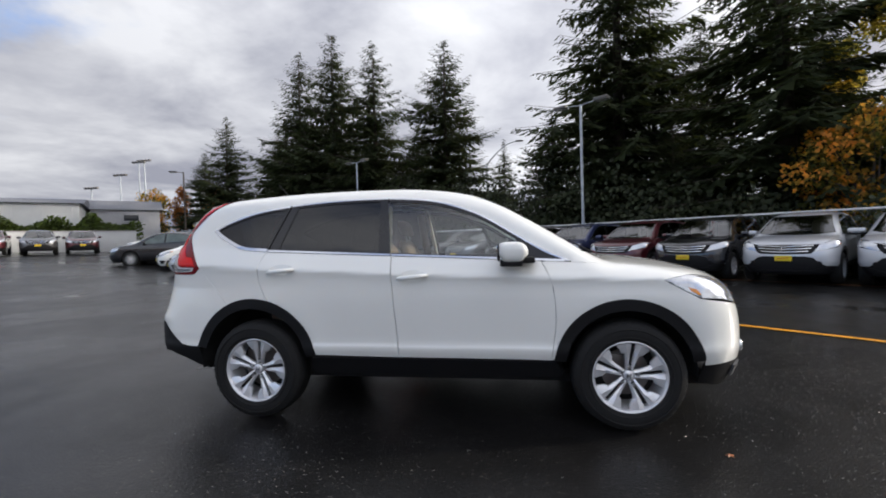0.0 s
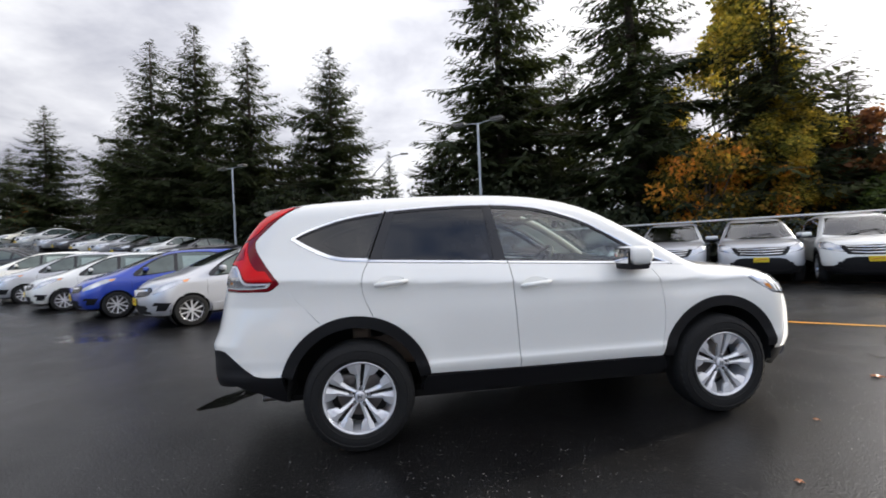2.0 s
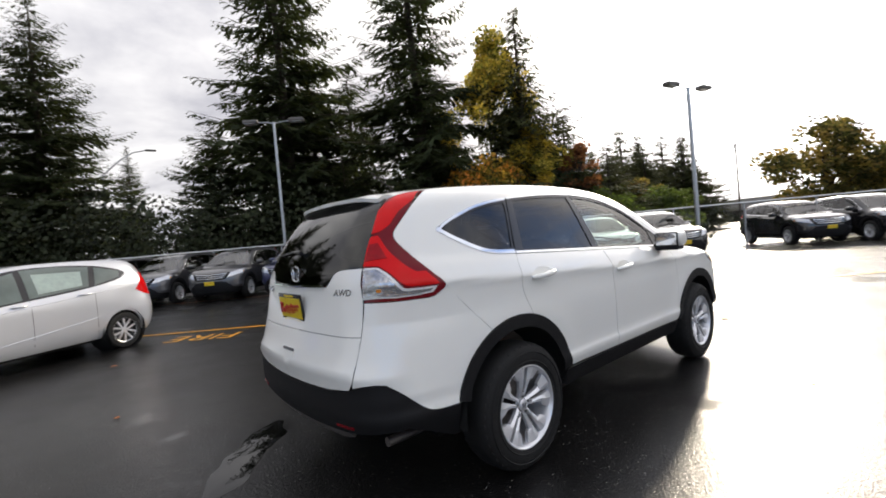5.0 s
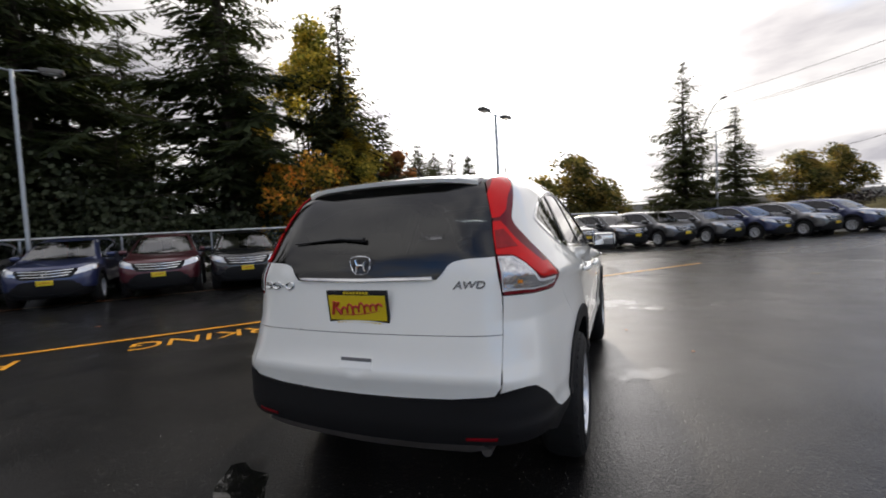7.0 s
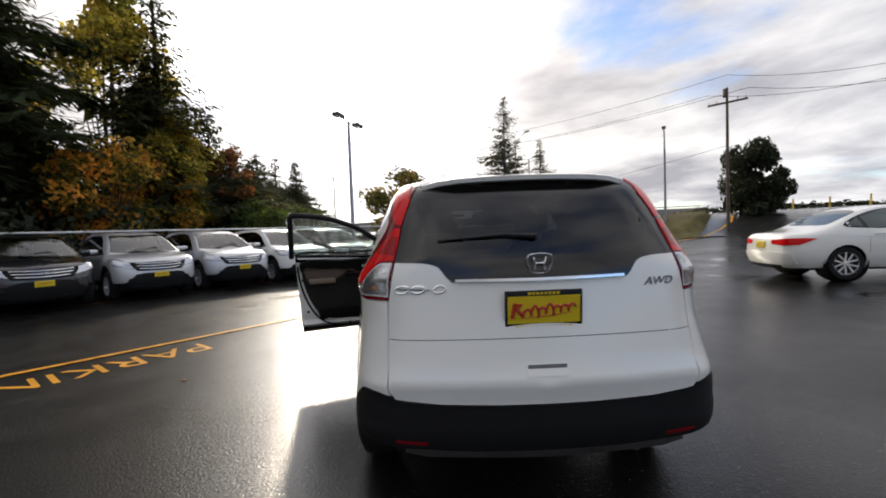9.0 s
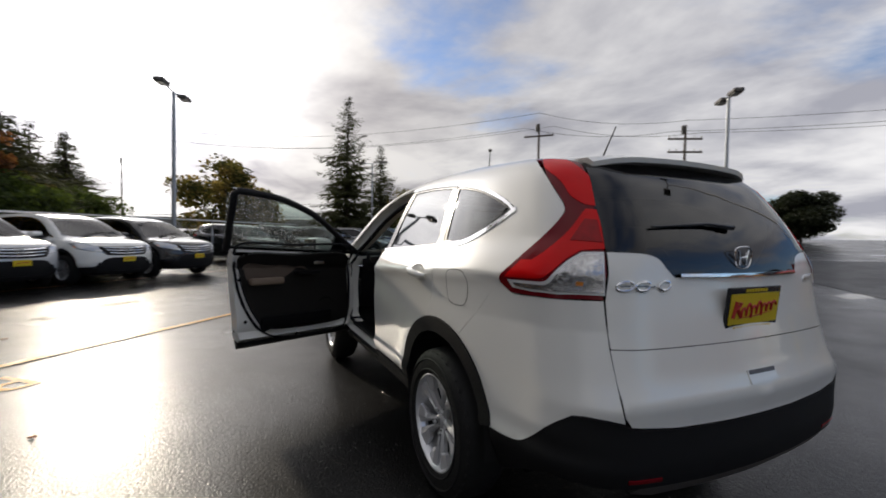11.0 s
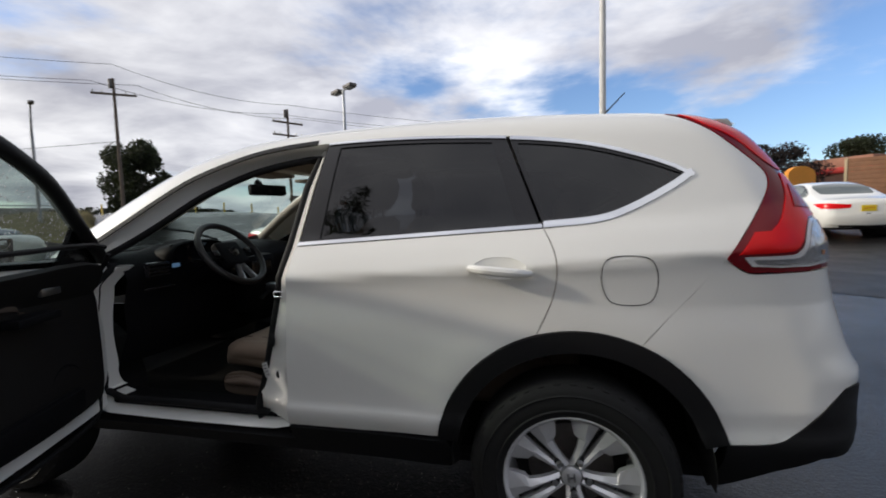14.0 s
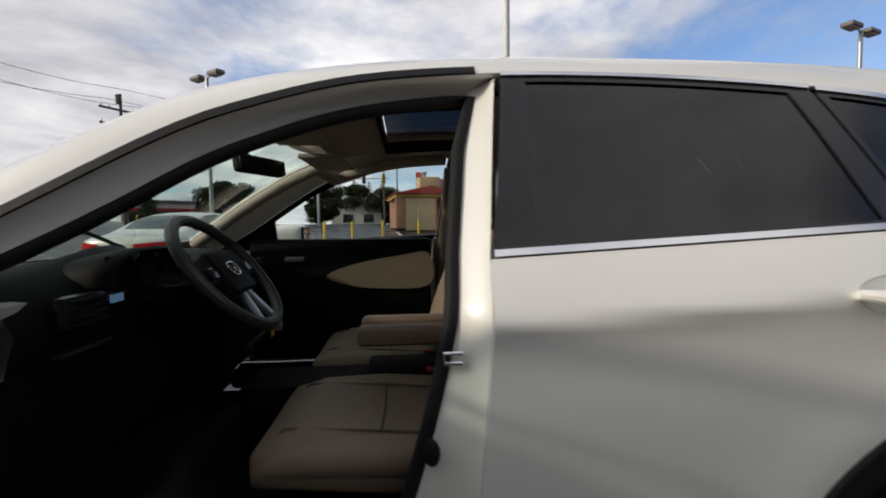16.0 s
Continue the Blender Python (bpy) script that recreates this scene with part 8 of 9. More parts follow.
def painted(car, paint, label, group=""):
    for o in car.children_recursive:
        if o.type == "MESH":
            for sl in o.material_slots:
                if sl.material == M["silver"]:
                    sl.link = "OBJECT"
                    sl.material = M[paint]
    return tagged(car, label, group=group)


FACE = math.degrees(math.atan2(-OUT.y, -OUT.x))


def nose_at(x, y, face, ahead=2.22):
    a = radians(face)
    px, py = x - ahead * math.cos(a), y - ahead * math.sin(a)
    return pose(px, py, rz(px, py), 0, 0, face)


row_one = [(-3.75, 15.75, "grey", "graphite"), (-1.95, 14.22, "grey", "graphite"), (-0.11, 12.67, "grey", "graphite grey"), (1.70, 11.12, "navy", "navy blue"), (3.39, 9.70, "maroon", "dark maroon"),
           (4.91, 8.30, "black", "black"), (6.51, 6.94, "silver", "silver"), (8.08, 5.62, "silver", "silver"), (9.48, 4.13, "white", "white"), (10.95, 2.75, "black", "dark grey")]
for i, (x, y, paint, word) in enumerate(row_one):
    m = nose_at(x, y, FACE)
    if i == 6:
        base_suv.matrix_basis = m
        continue
    painted(copy_thing(base_suv, m), paint, word + " SUV with yellow dealer board, nose out", "SUVs along the fence")
row_two = ["black", "black", "grey", "grey", "navy", "grey", "navy"]
for i, paint in enumerate(row_two):
    painted(copy_thing(base_suv, nose_at(16.8 + 0.85 * i, 0.2 - 2.10 * i, -138)), paint, {"black": "black", "grey": "graphite", "navy": "navy blue"}[paint] + " SUV parked nose out across the lot", "SUVs across the lot")
# two more by the far wall
for x, y, f, paint in ((-31.2, 20.8, -40, "grey"), (-30.0, 22.7, -40, "maroon"), (-32.5, 18.8, -40, "maroon")):
    painted(copy_thing(base_suv, pose(x, y, rz(x, y), 0, 0, f)), paint, {"grey": "graphite", "maroon": "dark maroon"}[paint] + " SUV parked against the low white wall", "SUVs by the wall")

# the row of hatchbacks
fit = small_car("silver-white hatchback with yellow board, nose out", HATCH, "silver", HATCH_SPEC, "hatchbacks in a row")
fa = -145.0
for i, (paint, word) in enumerate((("silver", "silver-white"), ("blue", "bright blue"), ("white", "white"), ("silver", "silver"), ("white", "white"))):
    x, y = -4.16 - 2.42 * i, 6.55 + 2.05 * i
    m = pose(x, y, rz(x, y), 0, 0, fa)
    if i == 0:
        fit.matrix_basis = m
        tagged(fit, "silver-white hatchback in a row, nose out")
    else:
        painted(copy_thing(fit, m), paint, word + " hatchback in a row, nose out", "hatchbacks in a row")
accord = small_car("white saloon car parked on wet asphalt", SALOON, "silver", SALOON_SPEC, "saloon cars")
painted(accord, "white", "white saloon car parked on wet asphalt")
accord.matrix_basis = pose(4.8, -9.15, rz(4.8, -9.15), 0, 0, -100)


def saloon_at(x, y, face, paint, label):
    c = copy_thing(accord, pose(x, y, rz(x, y), 0, 0, face))
    for o in c.children_recursive:
        for sl in o.material_slots:
            if sl.material == M["white"]:
                sl.link = "OBJECT"
                sl.material = M[paint]
    return tagged(c, label)


for k, word in enumerate(("black", "grey", "black", "black")):
    tall = saloon_at(-17.1 - 1.45 * k, 16.1 + 2.30 * k, -150, word, {"black": "black", "grey": "graphite"}[word] + " fastback car parked nose out beside others")
    tall.scale = (1.04, 1.02, 1.14)
older = saloon_at(-10.1, -14.7, -93, "white", "older white saloon car parked tail out")
older.scale = (1.12, 1.12, 1.14)
saloon_at(-11.2, -27.6, 28, "black", "black saloon car parked beside the restaurant")
saloon_at(-15.5, -31.5, 175, "black", "black saloon car beside the restaurant")
upper = thing("upper_lot", "sloping raised strip of asphalt behind a low concrete edge", "ground", kind="structure", at=pose(-21.7, 31.8, 1.965, 0, 0, 143.1) @ pose(0, 0, 0, 0, -4.5, 0))
box("retaining_edge", (0, 0, -1.22), (29.0, 6.0, 2.40), M["concrete"], upper, "low concrete edge", bevel=0.02)
box("paving", (0, 0, -0.025), (28.6, 5.6, 0.05), M["asphalt"], upper, "wet asphalt paving", bevel=0.004)
for i, paint in ((0, "grey"), (1, "white"), (2, "black"), (3, "silver"), (4, "white"), (5, "grey"), (6.1, "silver"), (7.5, "white"), (9.0, "white")):
    c = saloon_at(-11.9 - 2.14 * i, 24.5 + 1.60 * i, -127 + (int(i) * 7 % 5) - 2, paint, {"silver": "silver", "white": "white", "grey": "graphite", "black": "black"}[paint] + " car parked on the raised strip")
    big = 1.15 if i > 7 else 1.0
    c.matrix_basis = Matrix.Translation((0, 0, 1.0 + 0.21 * i - c.matrix_basis.translation.z)) @ c.matrix_basis @ Matrix.Diagonal((1, 1, big, 1))


def picket_rail(a, b, z0, z1):
    """A galvanised barrier: posts, two rails and close pickets."""
    g = thing("barrier", "galvanised picket barrier along the raised strip", "fence")
    a, b = Vector((*a, 0)), Vector((*b, 0))
    n = int((b - a).length / 0.22)
    for z in (z0 + 0.25, z1 - 0.06):
        tube("rail", [(a.x, a.y, z), (b.x, b.y, z)], 0.030, M["galv"], g, segs=6)
    for i in range(n + 1):
        q = a.lerp(b, i / n)
        tube("picket", [(q.x, q.y, z0), (q.x, q.y, z1 + (0.10 if i % 10 == 0 else 0))], 0.040 if i % 10 == 0 else 0.016, M["galv"], g, segs=5)


picket_rail((-30.6, 32.2), (-21.5, 25.6), 0.6, 2.75)
for x, y, paint in ((-27.0, 26.6, "white"), (-29.5, 31.0, "white")):
    saloon_at(x, y, -140, paint, "white car parked in the far rows")

# lamps, poles and cables
lp = lamp_post("tall galvanised twin-head parking light by the fence", 7.0, 2, turn=-35)
place(lp, 3.68, 16.1, copy=False)
place(lp, -10.5, 26.4)
place(lamp_post("stout grey twin-head parking light by the fence", 6.35, 2, turn=-15, thick=0.088), 15.25, 3.9, copy=False)
place(lp, 25.0, -6.3, turn=80, s=0.86)
l2 = lamp_post("tall grey twin-head parking light on asphalt", 6.5, 2, turn=-37, reach=0.35)
place(l2, 6.8, -14.53, copy=False, dz=-0.26)
place(l2, -24.5, -24.8, 57, s=1.0)
place(l2, -15.1, -11.6, 57, s=1.08)
pd = lamp_post("tall white lamp pole on a round concrete plinth", 9.2, 2, "pole_white", thick=0.088, plinth=True)
place(pd, -2.62, -8.9, copy=False)
place(lamp_post("single wooden light post by the trees", 7.6, 1, "wood_pole", turn=200), -31.4, 34.4, copy=False)
place(cobra_lamp("highway light on a curved arm beyond the trees", 9.5, 2.6, 0), -1.5, 34.0, copy=False)
place(cobra_lamp("highway light on a long arm by the overpass", 10.5, 3.2, 200), 42.0, -8.2, copy=False)
lf = cobra_lamp("tall slim grey highway light", 7.3, 1.0, 150)
place(lf, 27.6, -17.0, copy=False)
u1 = utility_pole("wooden utility pole with crossarm", 9.7, 40)
place(u1, 24.25, -19.4, copy=False, dz=-0.34)
u2 = utility_pole("wooden utility pole with transformer", 8.6, 60, 2)
place(u2, 16.68, -26.0, copy=False, dz=-0.2)
u3 = utility_pole("distant wooden utility pole with crossarm", 9.5, 10)
for x, y in ((58.0, 14.0), (2.8, -60.3), (1.0, -64.0)):
    place(u3, x, y, copy=(x, y) != (58.0, 14.0))
for da, db, z0, z1 in ((0.8, 0.6, 9.2, 8.2), (-0.8, -0.6, 9.2, 8.0), (0.0, 0.0, 10.3, 8.9)):
    cable((24.2 + da, -19.4 + da, z0 + 0.7), (16.6 + db, -26.0 + db, z1 + 0.6), 0.5)
    cable((24.2 + da, -19.4 + da, z0 + 0.7), (52.0, 8.0 + da, z0 + 2.0), 1.2)
    cable((16.6 + db, -26.0 + db, z1 + 0.6), (-14.0, -52.0 + db, z1 + 2.2), 1.0)
cable((24.2, -19.4, 6.4), (60.0, -6.0, 5.4), 0.6)

# bollards
def bollard():
    b = thing("bollard", "yellow steel bollard set in the asphalt", "bollard", "yellow bollards")
    lathe("pipe", [(0.072, -0.15), (0.072, 0.93), (0.066, 0.965), (0.045, 0.985), (0.0, 0.99)], M["bollard"], b, "yellow painted pipe", 16)
    lathe("collar", [(0.10, -0.05), (0.10, 0.012), (0.075, 0.02)], M["concrete"], b, "concrete collar", 16)
    return b


bo = bollard()
place(bo, -7.05, -9.35, copy=False)
for x, y in ((-5.6, -10.0), (-4.15, -11.1), (4.2, -21.9), (2.9, -23.3), (1.25, -24.8), (-1.0, -27.3)):
    place(bo, x, y)
for k in range(9):
    place(bo, 40.5 - 2.2 * k, -31.0 - 1.5 * k)

# fence and trees behind it
fence([(-40, 49.5), (-25.8, 38.9), (-10.5, 26.9), (3.68, 16.6), (14.8, 4.6), (20.5, -1.0)], 1.75, "tall chain-link fence with a pale top rail")
scrub("undergrowth", [(-40, 53), (-25, 42.5), (-9.5, 30), (5.2, 19.5), (17.0, 6.8)], 3.2, 6.0, 42000, M["leaf_shade"], "dark undergrowth behind the fence", 3, taper=True)
fir = conifer("fir_tree", 18.0, 4.9, 11, M["needle"], "tall dark fir with drooping limbs", 0.90, hang=0.55, whorl=0.021)
fir2 = conifer("fir_tree", 18.0, 4.5, 23, M["needle"], "tall dark fir with layered limbs", 0.84, hang=0.5, whorl=0.022)
spruce = conifer("spruce_tree", 16.0, 5.6, 37, M["needle"], "dense dark spruce behind the fence", 1.0, 0.03, hang=0.40, whorl=0.0175)
spruce2 = conifer("spruce_tree", 16.0, 5.4, 71, M["needle"], "ragged dark spruce behind the fence", 0.92, 0.03, hang=0.45, whorl=0.019)
cedar = conifer("cedar_tree", 12.0, 3.4, 51, M["needle_far"], "olive-green cedar beyond the fence", 0.88, 0.05, hang=0.5, whorl=0.020)
place(fir, 6.9, 22.9, 20, 1.55, 1.28, copy=False)
place(fir2, 11.9, 16.0, 75, 1.42, 1.22, copy=False)
for ob, x, y, tn, s, sz in ((fir2, 9.5, 24.5, 140, 1.0, 0.9), (spruce, 3.2, 25.5, 10, 0.75, 0.6), (spruce2, 21.5, 22.5, 10, 0.8, 0.5), (spruce2, 11.6, 23.6, 110, 1.0, 0.85), (spruce2, 8.6, 19.6, 250, 0.62, 0.42), (spruce, 5.4, 20.6, 95, 0.62, 0.40), (spruce, 12.4, 14.6, 310, 0.5, 0.36), (spruce, 14.5, 18.5, 60, 0.8, 0.75), (spruce, 16.5, 13.0, 200, 0.75, 0.6),
                            (spruce, -4.4, 28.8, 30, 1.10, 1.02), (spruce2, -10.6, 31.6, 100, 1.20, 1.12), (spruce, -15.6, 34.4, 160, 1.26, 1.28), (spruce2, -20.0, 36.4, 220, 1.28, 1.22), (fir, -24.0, 41.0, 70, 0.85, 0.80),
                            (spruce2, -31.0, 40.5, 300, 1.05, 0.92), (spruce, -38.0, 46.0, 20, 0.9, 0.75), (spruce, -7.5, 33.5, 20, 0.9, 0.7), (spruce, -13.0, 38.5, 20, 1.1, 0.8), (fir, 0.0, 35.0, 200, 0.6, 0.55), (spruce, -44.0, 55.0, 20, 0.7, 0.5), (spruce, -28.0, 46.0, 77, 1.1, 0.9)):
    if (x, y) in ((3.2, 25.5), (21.5, 22.5)):
        place(ob, x, y, tn, s, sz, copy=False)
    else:
        place(ob, x, y, tn, s, sz)
# tall thin conifers past the yellow tree, and the pair across the lot
place(cedar, 15.9, 12.5, 40, 1.45, 1.12, copy=False)
place(cedar, 18.2, 11.6, 90, 1.3, 0.64)
place(cedar, 20.9, 10.4, 10, 1.25, 0.50)
place(cedar, 17.6, 14.0, 210, 1.2, 0.80)
place(cedar, 25.5, -4.7, 33, 0.98, 0.86, label="tall dark conifer beyond the parked cars")
place(cedar, 28.5, -7.9, 133, 0.85, 0.66, label="dark conifer beyond the parked cars")
for x, y, s in ((44, 19, 1.1), (48, 23, 1.3), (52, 20, 1.2), (41, 24, 1.0), (37, 20.5, 0.9), (56, 25, 1.2), (33.5, 16.8, 0.75), (60, 30, 1.2), (46, 15.5, 1.0), (40.5, 17.0, 0.9), (50.5, 17.0, 1.1)):
    place(cedar, x, y, x * 7 % 360, s * 1.6, s * 0.82)
olive = leafy("olive_tree", 4.6, 2.6, 41, M["leaf_green"], "low tree with dull green leaves", 5200, 0.22, 0.2, bare=0.1)
place(olive, 24.5, 9.0, 0, 0.9, 0.75, copy=False)
place(olive, 17.3, 8.6, 70, 0.8, 0.7)
birch = leafy("birch_tree", 12.5, 2.7, 5, M["leaf_yellow"], "tall tree with yellowing leaves", 15000, 0.20, 0.22, bare=0.12, squash=1.5)
place(birch, 15.4, 14.4, 0, 1.15, 1.02, copy=False)
gold = leafy("maple_tree", 4.9, 2.5, 19, M["leaf_gold"], "small maple with gold and green autumn leaves", 4800, 0.19, 0.20, bare=0.25)
place(gold, 11.9, 11.9, copy=False)
place(gold, 14.2, 11.6, 140, 0.9, 0.85)
red_bush = leafy("maple_tree", 5.3, 1.0, 29, M["leaf_red"], "slender maple with russet autumn leaves", 1700, 0.19, 0.16, bare=0.45)
place(red_bush, 17.6, 10.3, 0, 1.25, 1.12, copy=False)
maple = leafy("maple_tree", 4.6, 2.6, 8, M["leaf_orange"], "small maple with orange autumn leaves", 5200, 0.20, 0.22, bare=0.3)
place(maple, -41.5, 46.0, 60, 0.62, 1.55, copy=False)
place(maple, -35.7, 45.0, 120, 0.68, 1.50)
place(gold, -43.8, 43.8, 220, 1.0, 1.45)
place(birch, 15.6, 11.4, 100, 0.75, 0.55)
round_tree = leafy("round_tree", 6.5, 3.4, 13, M["leaf_holly"], "round dark green tree with full crown", 17000, 0.27, 0.3, bare=0.12)
place(round_tree, 28.6, -24.6, 0, 0.78, 1.02, copy=False, dz=-1.0)
hazel = leafy("hazel_tree", 6.5, 3.4, 61, M["leaf_olive"], "broad tree with thin olive-brown leaves", 8000, 0.27, 0.3, bare=0.2)
place(hazel, 36.0, 3.0, 70, 1.25, 1.05, copy=False)
place(hazel, 40.0, 1.0, 110, 0.9, 0.7)
place(hazel, 34.0, 15.0, 20, 0.9, 0.75)
place(hazel, 47.0, -16.8, 20, 1.0, 0.86)
place(hazel, 50.0, -20.6, 50, 0.9, 0.92)
dark_tree = leafy("plum_tree", 6.0, 3.6, 17, M["leaf_dark"], "dark purple-leaved tree by the road", 9000, 0.26, 0.3, bare=0.15)
place(round_tree, 16.2, -40.0, 150, 0.80, 0.66)
place(round_tree, 18.6, -42.5, 250, 0.70, 0.58)
place(dark_tree, -18.0, -42.0, copy=False)
place(dark_tree, -21.0, -40.0, 80, 0.8)
for x, y, s in ((-32, -50, 1.0), (-38, -46, 0.8), (12, -64, 0.9), (8, -70, 1.0), (3, -68, 0.9), (-26, -60, 0.9)):
    place(round_tree, x, y, x * 11 % 360, s)
for x, y, s in ((9.0, -78, 0.72), (6.4, -80, 0.66), (12.0, -80, 0.78), (15.8, -77, 0.62), (4.2, -83, 0.72), (30, -52, 0.5)):
    place(cedar, x, y, x * 31 % 360, s)

scrub("roadside_brush", [(30.6, -12.9), (36.5, -15.6), (42.5, -19.0)], 2.4, 1.7, 5000, M["leaf_dark"], "dark leafless brush on the bank", 15, 0.20)
scrub("embankment_brush", [(44.0, -62.0), (58.0, -12.5), (73.0, 40.0)], 3.0, 0.9, 9000, M["leaf_shade"], "dark brush along the foot of the overpass", 21, 0.45)

# ---------------------------------------------------------------- buildings


def gable(bm, x0, x1, y0, y1, z0, z1, over=0.3):
    ym = (y0 + y1) / 2
    v = [bm.verts.new(p) for p in ((x0 - over, y0 - over, z0), (x1 + over, y0 - over, z0), (x1 + over, ym, z1), (x0 - over, ym, z1), (x0 - over, y1 + over, z0), (x1 + over, y1 + over, z0))]
    bm.faces.new((v[0], v[1], v[2], v[3]))
    bm.faces.new((v[3], v[2], v[5], v[4]))
    bm.faces.new((v[0], v[3], v[4]))
    bm.faces.new((v[1], v[5], v[2]))
    bm.faces.new((v[0], v[4], v[5], v[1]))


def restaurant():
    """Low brick restaurant with a red mansard roof, ochre fascia, roof vents and a fenced yard."""
    ox, oy = -5.8, -37.4
    z = 1.05
    h = thing("restaurant", "low brick restaurant with a red metal mansard roof", "building", at=pose(ox, oy, z, 0, 0, 8))
    box("wall", (-3.6, 0, 1.35), (10.2, 9.0, 2.7), M["brick"], h, "brown brick wall", bevel=0.0)
    box("fascia", (-3.6, 0, 2.55), (10.5, 9.3, 0.32), M["ochre"], h, "ochre fascia", bevel=0.01)
    box("wing_wall", (4.1, -0.9, 1.3), (5.1, 6.4, 2.6), M["brick"], h, "brown brick wing", bevel=0.0)
    box("brick_pier", (6.72, 4.35, 1.2), (0.75, 0.62, 2.4), M["brick"], h, "brick corner pier", bevel=0.01)
    box("wing_fascia", (4.6, 1.3, 2.55), (5.0, 6.7, 0.22), M["ochre"], h, "ochre fascia", bevel=0.01)

    def hip(name, c, a, b, z0, z1):
        bm = bmesh.new()
        lo = [bm.verts.new((c + sx * a[0], sy * a[1], z0)) for sx, sy in ((-1, -1), (1, -1), (1, 1), (-1, 1))]
        hi = [bm.verts.new((c + sx * b[0], sy * b[1], z1)) for sx, sy in ((-1, -1), (1, -1), (1, 1), (-1, 1))]
        for i in range(4):
            bm.faces.new((lo[i], lo[(i + 1) % 4], hi[(i + 1) % 4], hi[i]))
        bm.faces.new(hi)
        bm.faces.new(lo[::-1])
        return part(name, bm, M["red_roof"], h, "red metal roof")

    low = hip("roof", -3.6, (5.5, 5.2), (4.5, 3.4), 2.72, 3.70)
    top = hip("roof_crown", -2.1, (2.85, 3.1), (2.45, 2.9), 3.70, 5.30)
    bm = bmesh.new()
    v = [bm.verts.new(p) for p in ((7.3, -4.4, 2.66), (7.3, 4.9, 2.66), (4.2, 4.9, 3.30), (4.2, -4.4, 3.30), (1.9, 4.9, 2.72), (1.9, -4.4, 2.72))]
    for q in ((0, 1, 2, 3), (1, 4, 2), (0, 3, 5), (0, 5, 4, 1), (3, 2, 4, 5)):
        bm.faces.new([v[k] for k in q])
    wing = part("wing_roof", bm, M["red_roof"], h, "low red lean-to roof")
    for k in range(18):
        y = -4.3 + 9.1 * k / 17
        tube("roof_seam", [(7.3, y, 2.68), (4.2, y, 3.32)], 0.03, M["red_roof"], wing, segs=4)
    for k in range(22):
        x = -9.0 + 10.8 * k / 21
        tube("roof_seam", [(x, 5.2, 2.74), (-3.6 + (x + 3.6) * 0.82, 3.4, 3.72)], 0.03, M["red_roof"], low, segs=4)
    for x in (-0.1, -1.05):
        lathe("roof_vent", [(0.22, 3.4), (0.22, 4.0), (0.36, 4.02), (0.36, 4.16), (0.2, 4.22), (0.32, 4.25), (0.30, 4.42), (0.0, 4.45)], M["pole_white"], h, "white mushroom vent", 14, pose(x - 2.4, 3.9, -0.35))
    box("roof_unit", (3.9, 1.0, 3.65), (1.7, 2.2, 1.3), M["tan"], h, "pale rooftop unit", bevel=0.03)
    box("roof_unit", (2.4, 0.6, 3.55), (1.1, 2.0, 1.3), M["grey_metal"], h, "dark rooftop unit", bevel=0.03)
    lathe("roof_vent", [(0.16, 4.2), (0.16, 4.62), (0.26, 4.64), (0.26, 4.80), (0.0, 4.84)], M["grey_metal"], h, "rooftop exhaust cap", 12, pose(4.2, 1.0, 0))
    for x in (-7.2, -5.9):
        w = box("window", (x, 4.53, 1.5), (0.95, 0.10, 1.3), M["window_dark"], h, "dark window", bevel=0.01)
        box("window_frame", (x, 4.55, 0.83), (1.05, 0.16, 0.07), M["tan"], w, bevel=0.01)
    box("door", (0.75, 4.53, 1.12), (1.4, 0.08, 2.24), M["tan"], h, "tan service door", bevel=0.01)
    box("door_strip", (0.0, 4.55, 1.12), (0.12, 0.08, 2.24), M["ochre"], h, bevel=0.01)
    yard = thing("yard_enclosure", "tan board enclosure beside the restaurant", "fence", at=pose(ox, oy, z, 0, 0, 8) @ pose(3.95, 4.62, -0.15))
    for k in range(8):
        box("board", (0.15 + 0.30 * k, 0.0, 1.25), (0.292, 0.05, 2.5), M["tan"], yard, bevel=0.006)
    box("post", (-0.06, 0.0, 1.25), (0.10, 0.10, 2.5), M["plate_red"], yard, "red corner post", bevel=0.01)
    bx = thing("waste_container", "yellow ribbed waste container by the wall", "container", at=pose(ox - 2.9, oy + 5.9, z - 0.1, 0, 0, 8))
    box("bin", (0, 0, 0.75), (1.6, 1.1, 1.3), M["ochre"], bx, bevel=0.03)
    for k in range(5):
        box("rib", (-0.64 + 0.32 * k, 0.57, 0.75), (0.07, 0.06, 1.2), M["ochre"], bx, bevel=0.01)
    sg = thing("pole_sign", "tall roadside sign on a post, red and white", "sign", at=pose(-14.5, -44.0, 1.2, 0, 0, 10))
    tube("post", [(0, 0, 0), (0, 0, 4.9)], 0.10, M["galv"], sg, segs=8)
    lathe("sign_top", [(0.0, -0.10), (0.40, -0.10), (0.42, 0.0), (0.40, 0.10), (0.0, 0.10)], M["plate_red"], sg, "round dark red sign", 22, pose(0, 0, 5.0, 90, 0, 0))
    for k in range(3):
        box("sign_bar", (0, 0, 4.42 - 0.24 * k), (0.85, 0.14, 0.16), M["wall_white"] if k == 1 else M["lamp_head"], sg, bevel=0.02)


